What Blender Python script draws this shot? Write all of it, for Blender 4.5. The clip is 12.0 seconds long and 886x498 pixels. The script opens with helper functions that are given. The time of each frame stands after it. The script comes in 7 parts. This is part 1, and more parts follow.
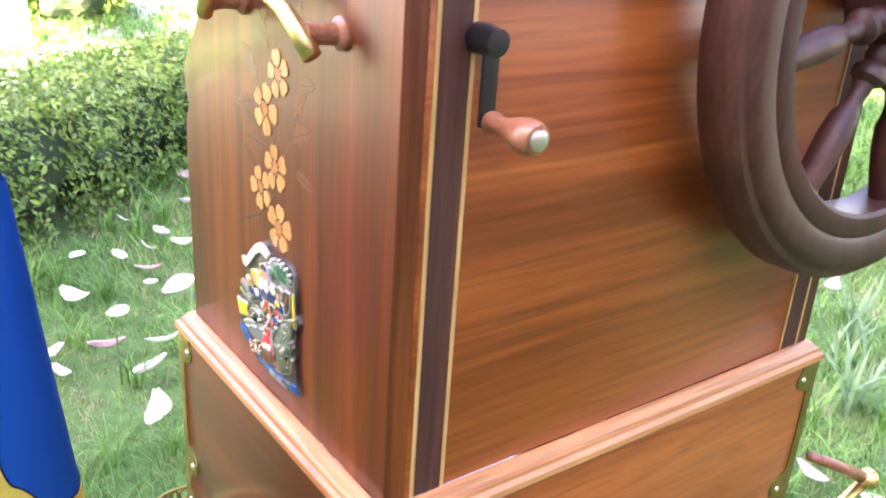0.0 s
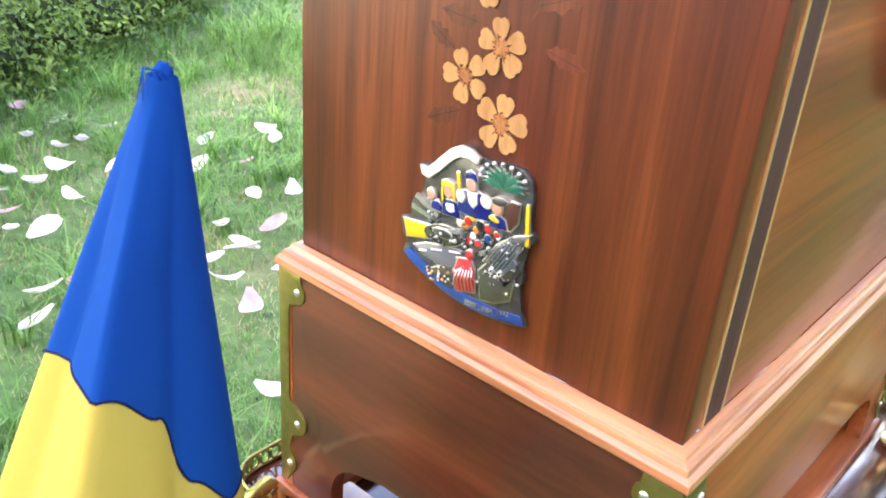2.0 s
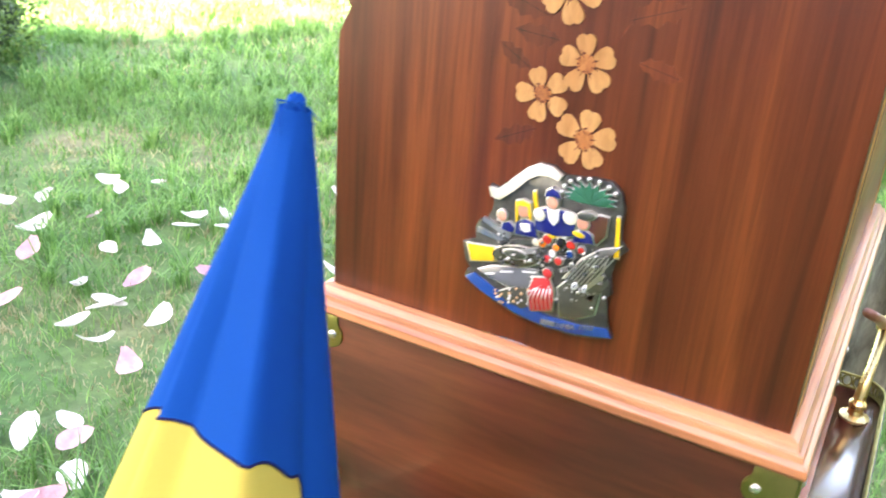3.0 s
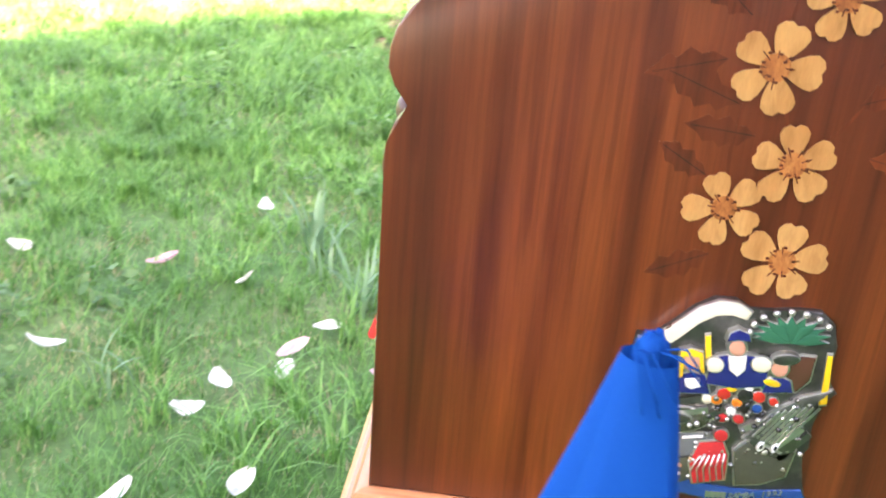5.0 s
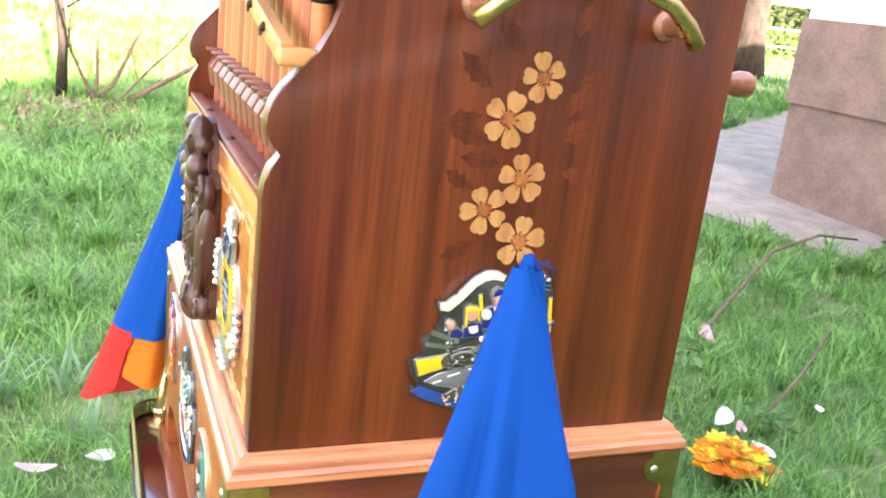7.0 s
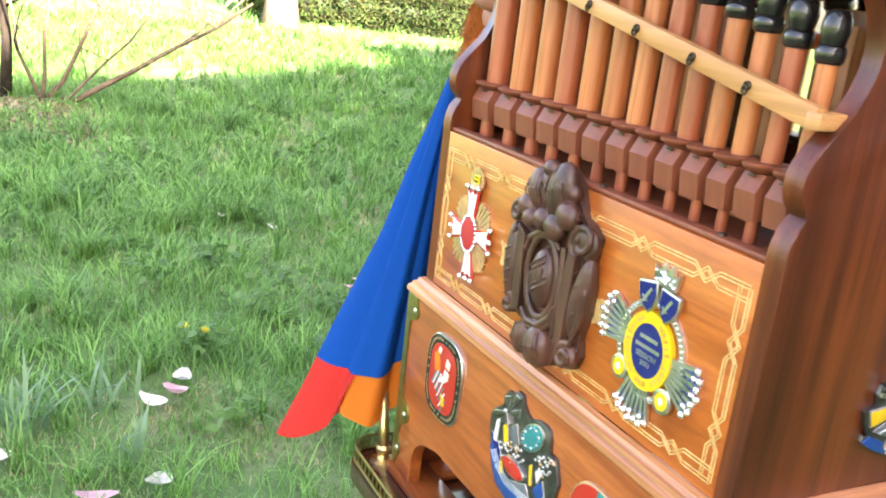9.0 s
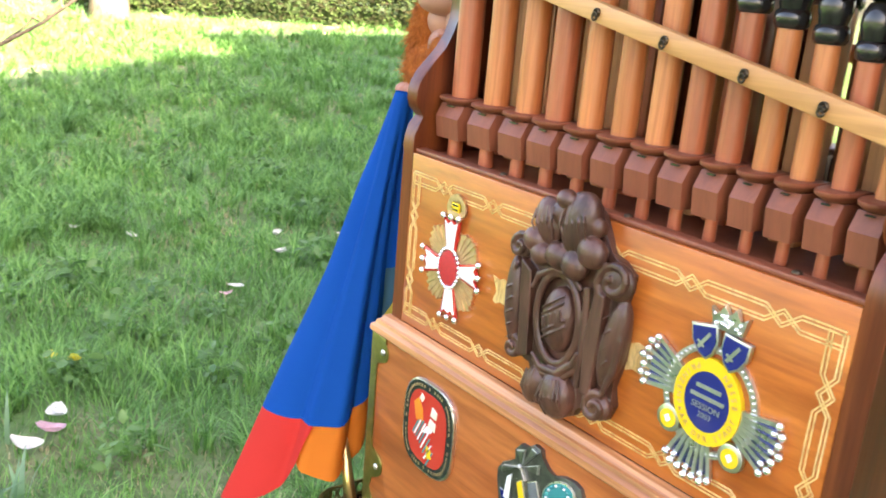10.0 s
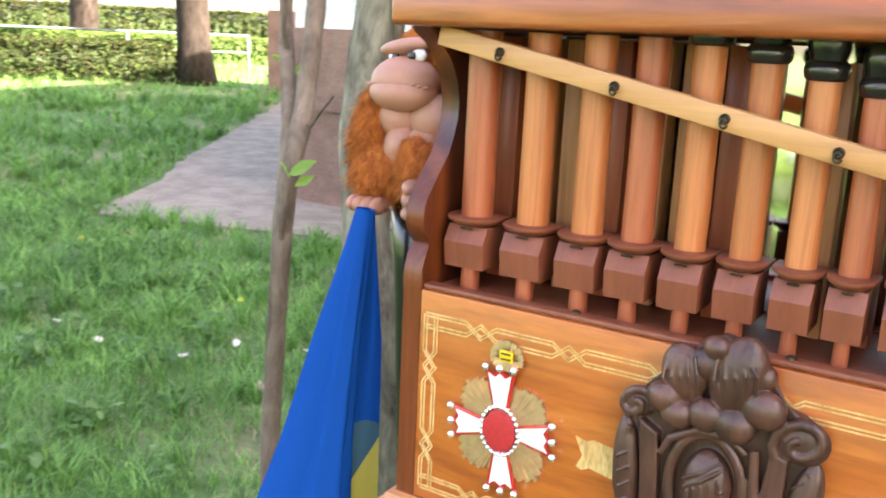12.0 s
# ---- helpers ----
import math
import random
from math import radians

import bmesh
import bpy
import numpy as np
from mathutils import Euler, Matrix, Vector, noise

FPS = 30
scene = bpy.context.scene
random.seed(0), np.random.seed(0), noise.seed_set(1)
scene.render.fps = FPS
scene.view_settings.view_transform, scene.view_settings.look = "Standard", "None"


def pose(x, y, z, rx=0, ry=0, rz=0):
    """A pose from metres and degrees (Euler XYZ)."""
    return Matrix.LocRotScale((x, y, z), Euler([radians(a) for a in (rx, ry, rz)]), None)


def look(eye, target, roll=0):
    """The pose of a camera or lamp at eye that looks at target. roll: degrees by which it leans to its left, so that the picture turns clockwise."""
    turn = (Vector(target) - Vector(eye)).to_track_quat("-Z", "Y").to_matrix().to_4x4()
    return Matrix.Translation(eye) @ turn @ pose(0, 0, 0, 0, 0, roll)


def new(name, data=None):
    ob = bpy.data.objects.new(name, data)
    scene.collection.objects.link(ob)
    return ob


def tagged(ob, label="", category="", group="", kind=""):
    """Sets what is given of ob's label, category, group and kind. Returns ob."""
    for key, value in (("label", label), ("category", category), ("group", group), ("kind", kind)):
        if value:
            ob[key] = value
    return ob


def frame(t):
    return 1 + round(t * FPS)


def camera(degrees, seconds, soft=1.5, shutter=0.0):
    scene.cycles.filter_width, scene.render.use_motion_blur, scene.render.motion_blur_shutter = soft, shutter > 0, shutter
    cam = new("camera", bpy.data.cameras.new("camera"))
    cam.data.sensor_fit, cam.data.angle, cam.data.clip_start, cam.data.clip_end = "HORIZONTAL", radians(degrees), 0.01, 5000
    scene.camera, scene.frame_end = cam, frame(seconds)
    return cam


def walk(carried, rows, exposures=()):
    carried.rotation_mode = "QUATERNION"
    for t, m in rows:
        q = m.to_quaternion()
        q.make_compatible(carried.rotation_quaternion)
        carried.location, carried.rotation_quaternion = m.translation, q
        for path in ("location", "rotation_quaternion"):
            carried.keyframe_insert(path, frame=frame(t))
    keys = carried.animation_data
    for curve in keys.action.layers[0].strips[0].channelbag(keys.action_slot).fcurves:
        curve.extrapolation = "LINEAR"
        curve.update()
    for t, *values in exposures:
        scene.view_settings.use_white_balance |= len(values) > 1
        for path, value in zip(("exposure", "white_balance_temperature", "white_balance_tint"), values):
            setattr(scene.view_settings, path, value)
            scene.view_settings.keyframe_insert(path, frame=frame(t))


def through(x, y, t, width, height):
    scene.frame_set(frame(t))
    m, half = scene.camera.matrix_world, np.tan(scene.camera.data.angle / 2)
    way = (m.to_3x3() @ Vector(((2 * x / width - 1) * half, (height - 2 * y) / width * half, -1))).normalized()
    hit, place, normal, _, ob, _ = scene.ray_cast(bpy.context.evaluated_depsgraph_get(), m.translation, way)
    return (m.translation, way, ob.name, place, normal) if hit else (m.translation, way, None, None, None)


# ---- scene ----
L = 1.05          # height of the organ's ledge over the lawn
# ---- camera and its walk ----
cam = camera(52.54, 12.0, soft=1.8, shutter=0.3)
ROWS = [
    (0, look((0.2723, 0.7389, 1.4472), (-0.8417, -0.7317, 0.6749), 3.85)),
    (0.5, look((0.3334, 0.6703, 1.4306), (-0.8476, -0.6850, 0.5541), 4.02)),
    (1, look((0.4154, 0.6168, 1.3977), (-0.8188, -0.6731, 0.4960), 4.80)),
    (1.5, look((0.4363, 0.5611, 1.3758), (-0.8649, -0.6633, 0.4771), 5.45)),
    (2, look((0.4082, 0.4827, 1.3743), (-0.9595, -0.6556, 0.4612), 4.59)),
    (2.5, look((0.3883, 0.4249, 1.3617), (-1.0563, -0.6235, 0.4595), 4.04)),
    (3, look((0.4959, 0.3511, 1.3534), (-1.1196, -0.4983, 0.5357), 4.46)),
    (3.2, look((0.5292, 0.3135, 1.3652), (-1.1117, -0.4490, 0.5130), 4.30)),
    (4.8, look((0.3977, 0.0876, 1.3457), (-1.4091, -0.1823, 0.5315), 5.35)),
    (5, look((0.3791, 0.0584, 1.3500), (-1.4557, -0.0821, 0.5665), 4.50)),
    (5.5, look((0.4325, -0.0629, 1.3690), (-1.4204, 0.1847, 0.6581), 3.62)),
    (6, look((0.4584, -0.0880, 1.3818), (-1.3651, 0.3531, 0.6888), 2.56)),
    (6.5, look((0.5171, -0.0864, 1.3680), (-1.3089, 0.4723, 0.7736), 5.41)),
    (6.7, look((0.5453, -0.0805, 1.3621), (-1.2635, 0.5641, 0.8028), 6.39)),
    (8.3, look((0.4438, -0.3642, 1.3714), (-1.2574, 0.5095, 0.7862), 7.13)),
    (8.5, look((0.4259, -0.3905, 1.3673), (-1.2753, 0.4884, 0.7897), 7.15)),
    (9, look((0.3742, -0.4335, 1.3641), (-1.3268, 0.4587, 0.8070), 6.74)),
    (9.5, look((0.3135, -0.4609, 1.3741), (-1.3191, 0.5478, 0.8109), 6.06)),
    (10, look((0.2201, -0.4822, 1.3756), (-1.3019, 0.6849, 0.8087), 4.96)),
    (10.5, look((0.1419, -0.5363, 1.3829), (-1.2694, 0.7598, 0.8099), 3.33)),
    (11, look((0.0546, -0.5708, 1.3756), (-1.2670, 0.8377, 0.8564), 4.16)),
    (11.5, look((-0.0273, -0.5592, 1.3837), (-1.2744, 0.9323, 0.9147), 3.84)),
    (12, look((-0.1067, -0.5413, 1.4021), (-1.1505, 1.1043, 0.9520), 2.61)),
]
walk(cam, ROWS, exposures=[(0, 4.6, 7450, 36), (1.5, 4.46, 7400, 31), (3, 4.36, 7350, 26), (5.5, 4.2, 7500, 24), (6.5, 4.2, 7500, 25), (8.5, 3.96, 7500, 21), (9.5, 3.72, 7500, 21), (12, 3.64, 7550, 22)])

# ---- world, sun and exposure ----
SUN_EL, SUN_AZ = 30.0, 85.0      # low sun behind the house's added wing, which shades organ and lawn
world = bpy.data.worlds.new("sky")
scene.world = world
world.use_nodes = True
wn = world.node_tree
sky = wn.nodes.new("ShaderNodeTexSky")
sky.sky_type = "NISHITA"
sky.sun_disc = False
sky.sun_elevation = radians(SUN_EL)
sky.sun_rotation = radians(SUN_AZ)
sky.air_density, sky.dust_density, sky.ozone_density = 1.0, 3.0, 1.0
wn.links.new(sky.outputs["Color"], wn.nodes["Background"].inputs["Color"])
wn.nodes["Background"].inputs["Strength"].default_value = 0.1
lamp = bpy.data.lights.new("sun", "SUN")
lamp.energy, lamp.angle, lamp.color = 5.0, radians(1.0), (1.0, 0.95, 0.87)
sun = new("sun", lamp)
sd = Vector((math.sin(radians(SUN_AZ)) * math.cos(radians(SUN_EL)), math.cos(radians(SUN_AZ)) * math.cos(radians(SUN_EL)), math.sin(radians(SUN_EL))))
sun.matrix_world = look(sd * 30, (0, 0, 0))


# ---- material helpers ----
def mat(name):
    m = bpy.data.materials.new(name)
    m.use_nodes = True
    return m, m.node_tree.nodes, m.node_tree.links, m.node_tree.nodes["Principled BSDF"]


def ramp(nodes, stops):
    r = nodes.new("ShaderNodeValToRGB")
    while len(r.color_ramp.elements) < len(stops):
        r.color_ramp.elements.new(0.5)
    for e, (p, c) in zip(r.color_ramp.elements, stops):
        e.position, e.color = p, (*c, 1)
    return r


def coords(nodes, links, scale, vary=0.0):
    tc = nodes.new("ShaderNodeTexCoord")
    mp = nodes.new("ShaderNodeMapping")
    mp.inputs["Scale"].default_value = scale
    links.new(tc.outputs["Object"], mp.inputs["Vector"])
    if vary:
        oi = nodes.new("ShaderNodeObjectInfo")
        mul = nodes.new("ShaderNodeMath")
        mul.operation = "MULTIPLY"
        mul.inputs[1].default_value = vary
        links.new(oi.outputs["Random"], mul.inputs[0])
        cmb = nodes.new("ShaderNodeCombineXYZ")
        for k in "XYZ":
            links.new(mul.outputs[0], cmb.inputs[k])
        links.new(cmb.outputs[0], mp.inputs["Location"])
    return mp


def noise_tex(nodes, links, vec, scale, detail=4.0, rough=0.55, dist=0.0):
    n = nodes.new("ShaderNodeTexNoise")
    n.inputs["Scale"].default_value, n.inputs["Detail"].default_value = scale, detail
    n.inputs["Roughness"].default_value, n.inputs["Distortion"].default_value = rough, dist
    links.new(vec.outputs[0], n.inputs["Vector"])
    return n


def mixc(nodes, links, a, b, fac, mode="MIX"):
    m = nodes.new("ShaderNodeMix")
    m.data_type, m.blend_type = "RGBA", mode
    for sock, v in ((m.inputs[0], fac), (m.inputs[6], a), (m.inputs[7], b)):
        if isinstance(v, (int, float)):
            sock.default_value = v
        elif isinstance(v, tuple):
            sock.default_value = (*v, 1)
        else:
            links.new(v, sock)
    return m.outputs[2]


def bump(nodes, links, bsdf, height, strength, distance):
    b = nodes.new("ShaderNodeBump")
    b.inputs["Strength"].default_value, b.inputs["Distance"].default_value = strength, distance
    links.new(height, b.inputs["Height"])
    links.new(b.outputs[0], bsdf.inputs["Normal"])


def wood(name, dark, mid, light, axis, wide=22.0, rough=0.3, coat=0.35, vary=0.0, stretch=0.045, pores=0.75):
    """Varnished wood with its grain along an axis: broad bands, fine streaks and pores."""
    m, n, l, b = mat(name)
    sc = [1.0, 1.0, 1.0]
    sc["xyz".index(axis)] = stretch
    mp = coords(n, l, sc, vary)
    broad = noise_tex(n, l, mp, wide, 3.0, 0.5, 0.6)
    fine = noise_tex(n, l, mp, wide * 9, 5.0, 0.65, 0.2)
    line = noise_tex(n, l, mp, wide * 3.2, 2.0, 0.5, 0.9)
    r = ramp(n, [(0.3, dark), (0.5, mid), (0.72, light)])
    l.new(broad.outputs["Fac"], r.inputs[0])
    r2 = ramp(n, [(0.3, (0.62, 0.55, 0.5)), (0.6, (1.0, 1.0, 1.0))])
    l.new(fine.outputs["Fac"], r2.inputs[0])
    r3 = ramp(n, [(0.36, (0.72, 0.64, 0.58)), (0.46, (1.0, 1.0, 1.0)), (0.56, (1.0, 1.0, 1.0)), (0.66, (1.16, 1.12, 1.06))])
    l.new(line.outputs["Fac"], r3.inputs[0])
    grain = mixc(n, l, r.outputs[0], r3.outputs[0], pores, "MULTIPLY")
    l.new(mixc(n, l, grain, r2.outputs[0], pores, "MULTIPLY"), b.inputs["Base Color"])
    rr = n.new("ShaderNodeMapRange")
    rr.inputs["To Min"].default_value, rr.inputs["To Max"].default_value = rough - 0.06, rough + 0.12
    l.new(fine.outputs["Fac"], rr.inputs["Value"])
    l.new(rr.outputs[0], b.inputs["Roughness"])
    b.inputs["Coat Weight"].default_value, b.inputs["Coat Roughness"].default_value = coat, 0.12
    bump(n, l, b, fine.outputs["Fac"], 0.12, 0.0006)
    return m


def metal(name, color, rough=0.25, grime=(0.3, 0.24, 0.12), worn=0.35):
    m, n, l, b = mat(name)
    mp = coords(n, l, (1, 1, 1))
    t = noise_tex(n, l, mp, 60, 5, 0.6)
    r = ramp(n, [(0.38, (0, 0, 0)), (0.7, (1, 1, 1))])
    l.new(t.outputs["Fac"], r.inputs[0])
    dark = tuple(c * (1 - worn) + g * worn for c, g in zip(color, grime))
    l.new(mixc(n, l, dark, color, r.outputs[0]), b.inputs["Base Color"])
    b.inputs["Metallic"].default_value = 1.0
    rr = n.new("ShaderNodeMapRange")
    rr.inputs["To Min"].default_value, rr.inputs["To Max"].default_value = rough + 0.2, rough
    l.new(r.outputs[0], rr.inputs["Value"])
    l.new(rr.outputs[0], b.inputs["Roughness"])
    bump(n, l, b, t.outputs["Fac"], 0.1, 0.0008)
    return m


def paint(name, color, rough=0.3, coat=0.0, var=0.12, scale=40.0, spec=0.5):
    m, n, l, b = mat(name)
    mp = coords(n, l, (1, 1, 1))
    t = noise_tex(n, l, mp, scale, 5, 0.6)
    a = tuple(c * (1 - var) for c in color)
    z = tuple(min(1, c * (1 + var)) for c in color)
    l.new(mixc(n, l, a, z, t.outputs["Fac"]), b.inputs["Base Color"])
    b.inputs["Roughness"].default_value, b.inputs["Coat Weight"].default_value = rough, coat
    b.inputs["Specular IOR Level"].default_value = spec
    bump(n, l, b, t.outputs["Fac"], 0.05, 0.001)
    return m


# ---- materials ----
SIDE = wood("walnut_veneer", (0.062, 0.0128, 0.0043), (0.122, 0.0254, 0.0072), (0.225, 0.055, 0.013), "z", 34, 0.34, 0.12)
FRONT = wood("cherry_panel", (0.33, 0.074, 0.012), (0.5, 0.132, 0.021), (0.6, 0.185, 0.036), "x", 16, 0.3, stretch=0.12)
BACK = wood("back_veneer", (0.22, 0.048, 0.012), (0.36, 0.085, 0.018), (0.45, 0.125, 0.028), "x", 26, 0.3)
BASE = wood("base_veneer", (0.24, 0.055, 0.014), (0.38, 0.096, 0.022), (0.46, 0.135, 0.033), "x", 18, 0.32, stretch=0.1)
# plinth sides in a darker brown than the front and back boards
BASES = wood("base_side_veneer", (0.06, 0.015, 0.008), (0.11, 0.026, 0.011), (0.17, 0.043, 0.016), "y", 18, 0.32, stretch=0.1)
MOULD = wood("moulding_wood", (0.4, 0.155, 0.06), (0.54, 0.232, 0.09), (0.64, 0.31, 0.14), "x", 40, 0.36, 0.25)
MOULDY = wood("moulding_wood_end", (0.4, 0.145, 0.058), (0.53, 0.21, 0.088), (0.62, 0.28, 0.13), "y", 40, 0.36, 0.25)
BAND = wood("dark_banding", (0.03, 0.011, 0.007), (0.065, 0.018, 0.011), (0.1, 0.028, 0.016), "z", 60, 0.6, 0.0)
STRING = wood("maple_stringing", (0.5, 0.27, 0.09), (0.62, 0.36, 0.13), (0.7, 0.45, 0.2), "z", 50, 0.35)
INLAY = wood("maple_inlay", (0.6, 0.34, 0.11), (0.74, 0.48, 0.18), (0.82, 0.58, 0.27), "z", 60, 0.35, stretch=0.3)
FLOWERV = wood("flower_veneer", (0.38, 0.175, 0.055), (0.46, 0.235, 0.08), (0.53, 0.295, 0.11), "z", 60, 0.35, stretch=0.3, pores=0.35)
INLAYD = wood("flower_centre_veneer", (0.26, 0.085, 0.024), (0.4, 0.145, 0.042), (0.5, 0.21, 0.065), "z", 90, 0.35, stretch=0.5)
LEAFV = wood("leaf_veneer", (0.085, 0.0165, 0.005), (0.13, 0.025, 0.0075), (0.175, 0.037, 0.01), "z", 60, 0.32)
PIPE_A = wood("pear_pipe", (0.45, 0.135, 0.04), (0.53, 0.172, 0.054), (0.58, 0.2, 0.068), "z", 45, 0.38, 0.15, vary=3.0, pores=0.5)
PIPE_B = wood("cherry_pipe", (0.33, 0.08, 0.032), (0.4, 0.102, 0.04), (0.46, 0.128, 0.052), "z", 45, 0.38, 0.15, vary=3.0, pores=0.5)
BLOCK = wood("mahogany_block", (0.19, 0.05, 0.023), (0.22, 0.06, 0.027), (0.25, 0.07, 0.032), "z", 50, 0.46, 0.05, vary=3.0, pores=0.3)
RAILW = wood("maple_rail", (0.5, 0.23, 0.075), (0.56, 0.27, 0.095), (0.62, 0.32, 0.125), "x", 40, 0.42, 0.08, pores=0.4)
INNER = wood("inner_wood", (0.5, 0.22, 0.085), (0.6, 0.28, 0.11), (0.68, 0.34, 0.14), "z", 30, 0.45, 0.1, vary=2.0)
CARVE = wood("carved_oak", (0.05, 0.02, 0.013), (0.09, 0.035, 0.022), (0.14, 0.056, 0.036), "z", 50, 0.4, 0.12, stretch=0.2)
WHEELW = wood("wheel_wood", (0.035, 0.011, 0.009), (0.062, 0.019, 0.014), (0.1, 0.033, 0.024), "z", 40, 0.48, 0.06, stretch=0.2)
CARTW = wood("cart_mahogany", (0.03, 0.008, 0.006), (0.06, 0.015, 0.01), (0.1, 0.026, 0.016), "x", 26, 0.14, 0.6)
GRIPW = wood("crank_grip_wood", (0.22, 0.08, 0.045), (0.34, 0.13, 0.07), (0.42, 0.18, 0.1), "y", 60, 0.33)
BRASS = metal("brass", (0.83, 0.6, 0.24), 0.2)
AGED = metal("aged_brass", (0.33, 0.29, 0.09), 0.34, (0.16, 0.15, 0.05), 0.5)
SILVER = metal("silver_plate", (0.86, 0.84, 0.8), 0.24, (0.3, 0.29, 0.27), 0.5)
OXID = metal("oxidised_silver", (0.24, 0.235, 0.22), 0.34, (0.05, 0.05, 0.045), 0.7)
PEWTER = metal("pewter", (0.32, 0.32, 0.3), 0.28, (0.08, 0.08, 0.07), 0.65)
GOLD = metal("gilt_metal", (0.86, 0.58, 0.34), 0.38, (0.4, 0.22, 0.11), 0.5)
IRON = paint("black_iron", (0.012, 0.012, 0.014), 0.3, 0.2)
BROWNED = metal("browned_steel", (0.1, 0.075, 0.05), 0.35, (0.05, 0.035, 0.025), 0.5)
BLACK = paint("black_lacquer", (0.014, 0.012, 0.012), 0.22, 0.4)
E_BLUE = paint("blue_enamel", (0.012, 0.06, 0.24), 0.15, 0.5)
E_NAVY = paint("navy_enamel", (0.012, 0.018, 0.14), 0.15, 0.5)
E_RED = paint("red_enamel", (0.5, 0.03, 0.02), 0.2, 0.5)
E_CRIM = paint("crimson_velvet", (0.46, 0.02, 0.02), 0.6, 0.0, 0.35, 400)
E_YEL = paint("yellow_enamel", (0.78, 0.5, 0.02), 0.18, 0.5)
E_GREEN = paint("green_enamel", (0.02, 0.13, 0.07), 0.18, 0.5)
E_TEAL = paint("teal_enamel", (0.02, 0.22, 0.22), 0.18, 0.5)
E_WHITE = paint("white_enamel", (0.8, 0.79, 0.76), 0.18, 0.5, 0.05)
E_CREAM = paint("cream_enamel", (0.72, 0.66, 0.5), 0.22, 0.4, 0.06)
E_BROWN = paint("brown_enamel", (0.09, 0.035, 0.02), 0.2, 0.5, 0.1)
E_GREY = paint("grey_enamel", (0.13, 0.14, 0.145), 0.2, 0.4, 0.2)
E_OLIVE = paint("olive_enamel", (0.06, 0.062, 0.042), 0.25, 0.4, 0.35, 300)
E_PINK = paint("pink_enamel", (0.62, 0.3, 0.2), 0.22, 0.4, 0.06)
E_ORANGE = paint("orange_enamel", (0.75, 0.2, 0.02), 0.2, 0.4)
E_BLACK = paint("black_enamel", (0.02, 0.02, 0.018), 0.2, 0.4)


def gem_material():
    m, n, l, b = mat("rhinestone")
    b.inputs["Base Color"].default_value = (0.9, 0.9, 0.92, 1)
    b.inputs["Metallic"].default_value, b.inputs["Roughness"].default_value = 0.85, 0.07
    return m


GEM = gem_material()


def mirror_material():
    m, n, l, b = mat("mirror")
    mp = coords(n, l, (1, 1, 1))
    t = noise_tex(n, l, mp, 9, 4)
    l.new(mixc(n, l, (0.6, 0.58, 0.52), (0.8, 0.79, 0.75), t.outputs["Fac"]), b.inputs["Base Color"])
    b.inputs["Metallic"].default_value, b.inputs["Roughness"].default_value = 1.0, 0.05
    return m


MIRROR = mirror_material()


def cloth(name, color, through=0.27):
    """Thin flag cloth with a fine weave, partly lit through."""
    m, n, l, b = mat(name)
    mp = coords(n, l, (1, 1, 1))
    t = noise_tex(n, l, mp, 700, 3, 0.7)
    big = noise_tex(n, l, mp, 18, 3, 0.5)
    c1 = mixc(n, l, tuple(c * 0.82 for c in color), color, t.outputs["Fac"])
    c2 = mixc(n, l, c1, tuple(c * 0.85 for c in color), big.outputs["Fac"])
    l.new(c2, b.inputs["Base Color"])
    b.inputs["Roughness"].default_value = 0.6
    b.inputs["Specular IOR Level"].default_value = 0.04
    bump(n, l, b, t.outputs["Fac"], 0.15, 0.0008)
    tr = n.new("ShaderNodeBsdfTranslucent")
    l.new(c2, tr.inputs["Color"])
    mx = n.new("ShaderNodeMixShader")
    mx.inputs[0].default_value = through
    l.new(b.outputs[0], mx.inputs[1])
    l.new(tr.outputs[0], mx.inputs[2])
    l.new(mx.outputs[0], n["Material Output"].inputs["Surface"])
    return m


F_BLUE = cloth("blue_flag_cloth", (0.0005, 0.085, 0.385))
F_YEL = cloth("yellow_flag_cloth", (0.74, 0.59, 0.12))
F_RED = cloth("red_flag_cloth", (0.72, 0.05, 0.04))
F_ORANGE = cloth("orange_flag_cloth", (0.8, 0.22, 0.03))
# single layer tinted like blue over yellow with light coming through
F_BACKLIT = cloth("backlit_flag_cloth", (0.06, 0.15, 0.2))
STITCH = cloth("dark_stitching", (0.02, 0.02, 0.08))


def foliage(name, a, b_, through=0.35, rough=0.5, scale=1.2, spec=0.5):
    """Leaves or blades: colour varies from piece to piece and in broad patches; light passes through."""
    m, n, l, b = mat(name)
    g = n.new("ShaderNodeNewGeometry")
    mp = coords(n, l, (1, 1, 1))
    t = noise_tex(n, l, mp, scale, 3)
    c1 = mixc(n, l, a, b_, g.outputs["Random Per Island"])
    r = ramp(n, [(0.32, (0.66, 0.72, 0.66)), (0.68, (1.24, 1.2, 1.12))])
    l.new(t.outputs["Fac"], r.inputs[0])
    c2 = mixc(n, l, c1, r.outputs[0], 1.0, "MULTIPLY")
    l.new(c2, b.inputs["Base Color"])
    b.inputs["Roughness"].default_value = rough
    b.inputs["Specular IOR Level"].default_value = spec
    tr = n.new("ShaderNodeBsdfTranslucent")
    l.new(c2, tr.inputs["Color"])
    mx = n.new("ShaderNodeMixShader")
    mx.inputs[0].default_value = through
    l.new(b.outputs[0], mx.inputs[1])
    l.new(tr.outputs[0], mx.inputs[2])
    l.new(mx.outputs[0], n["Material Output"].inputs["Surface"])
    return m


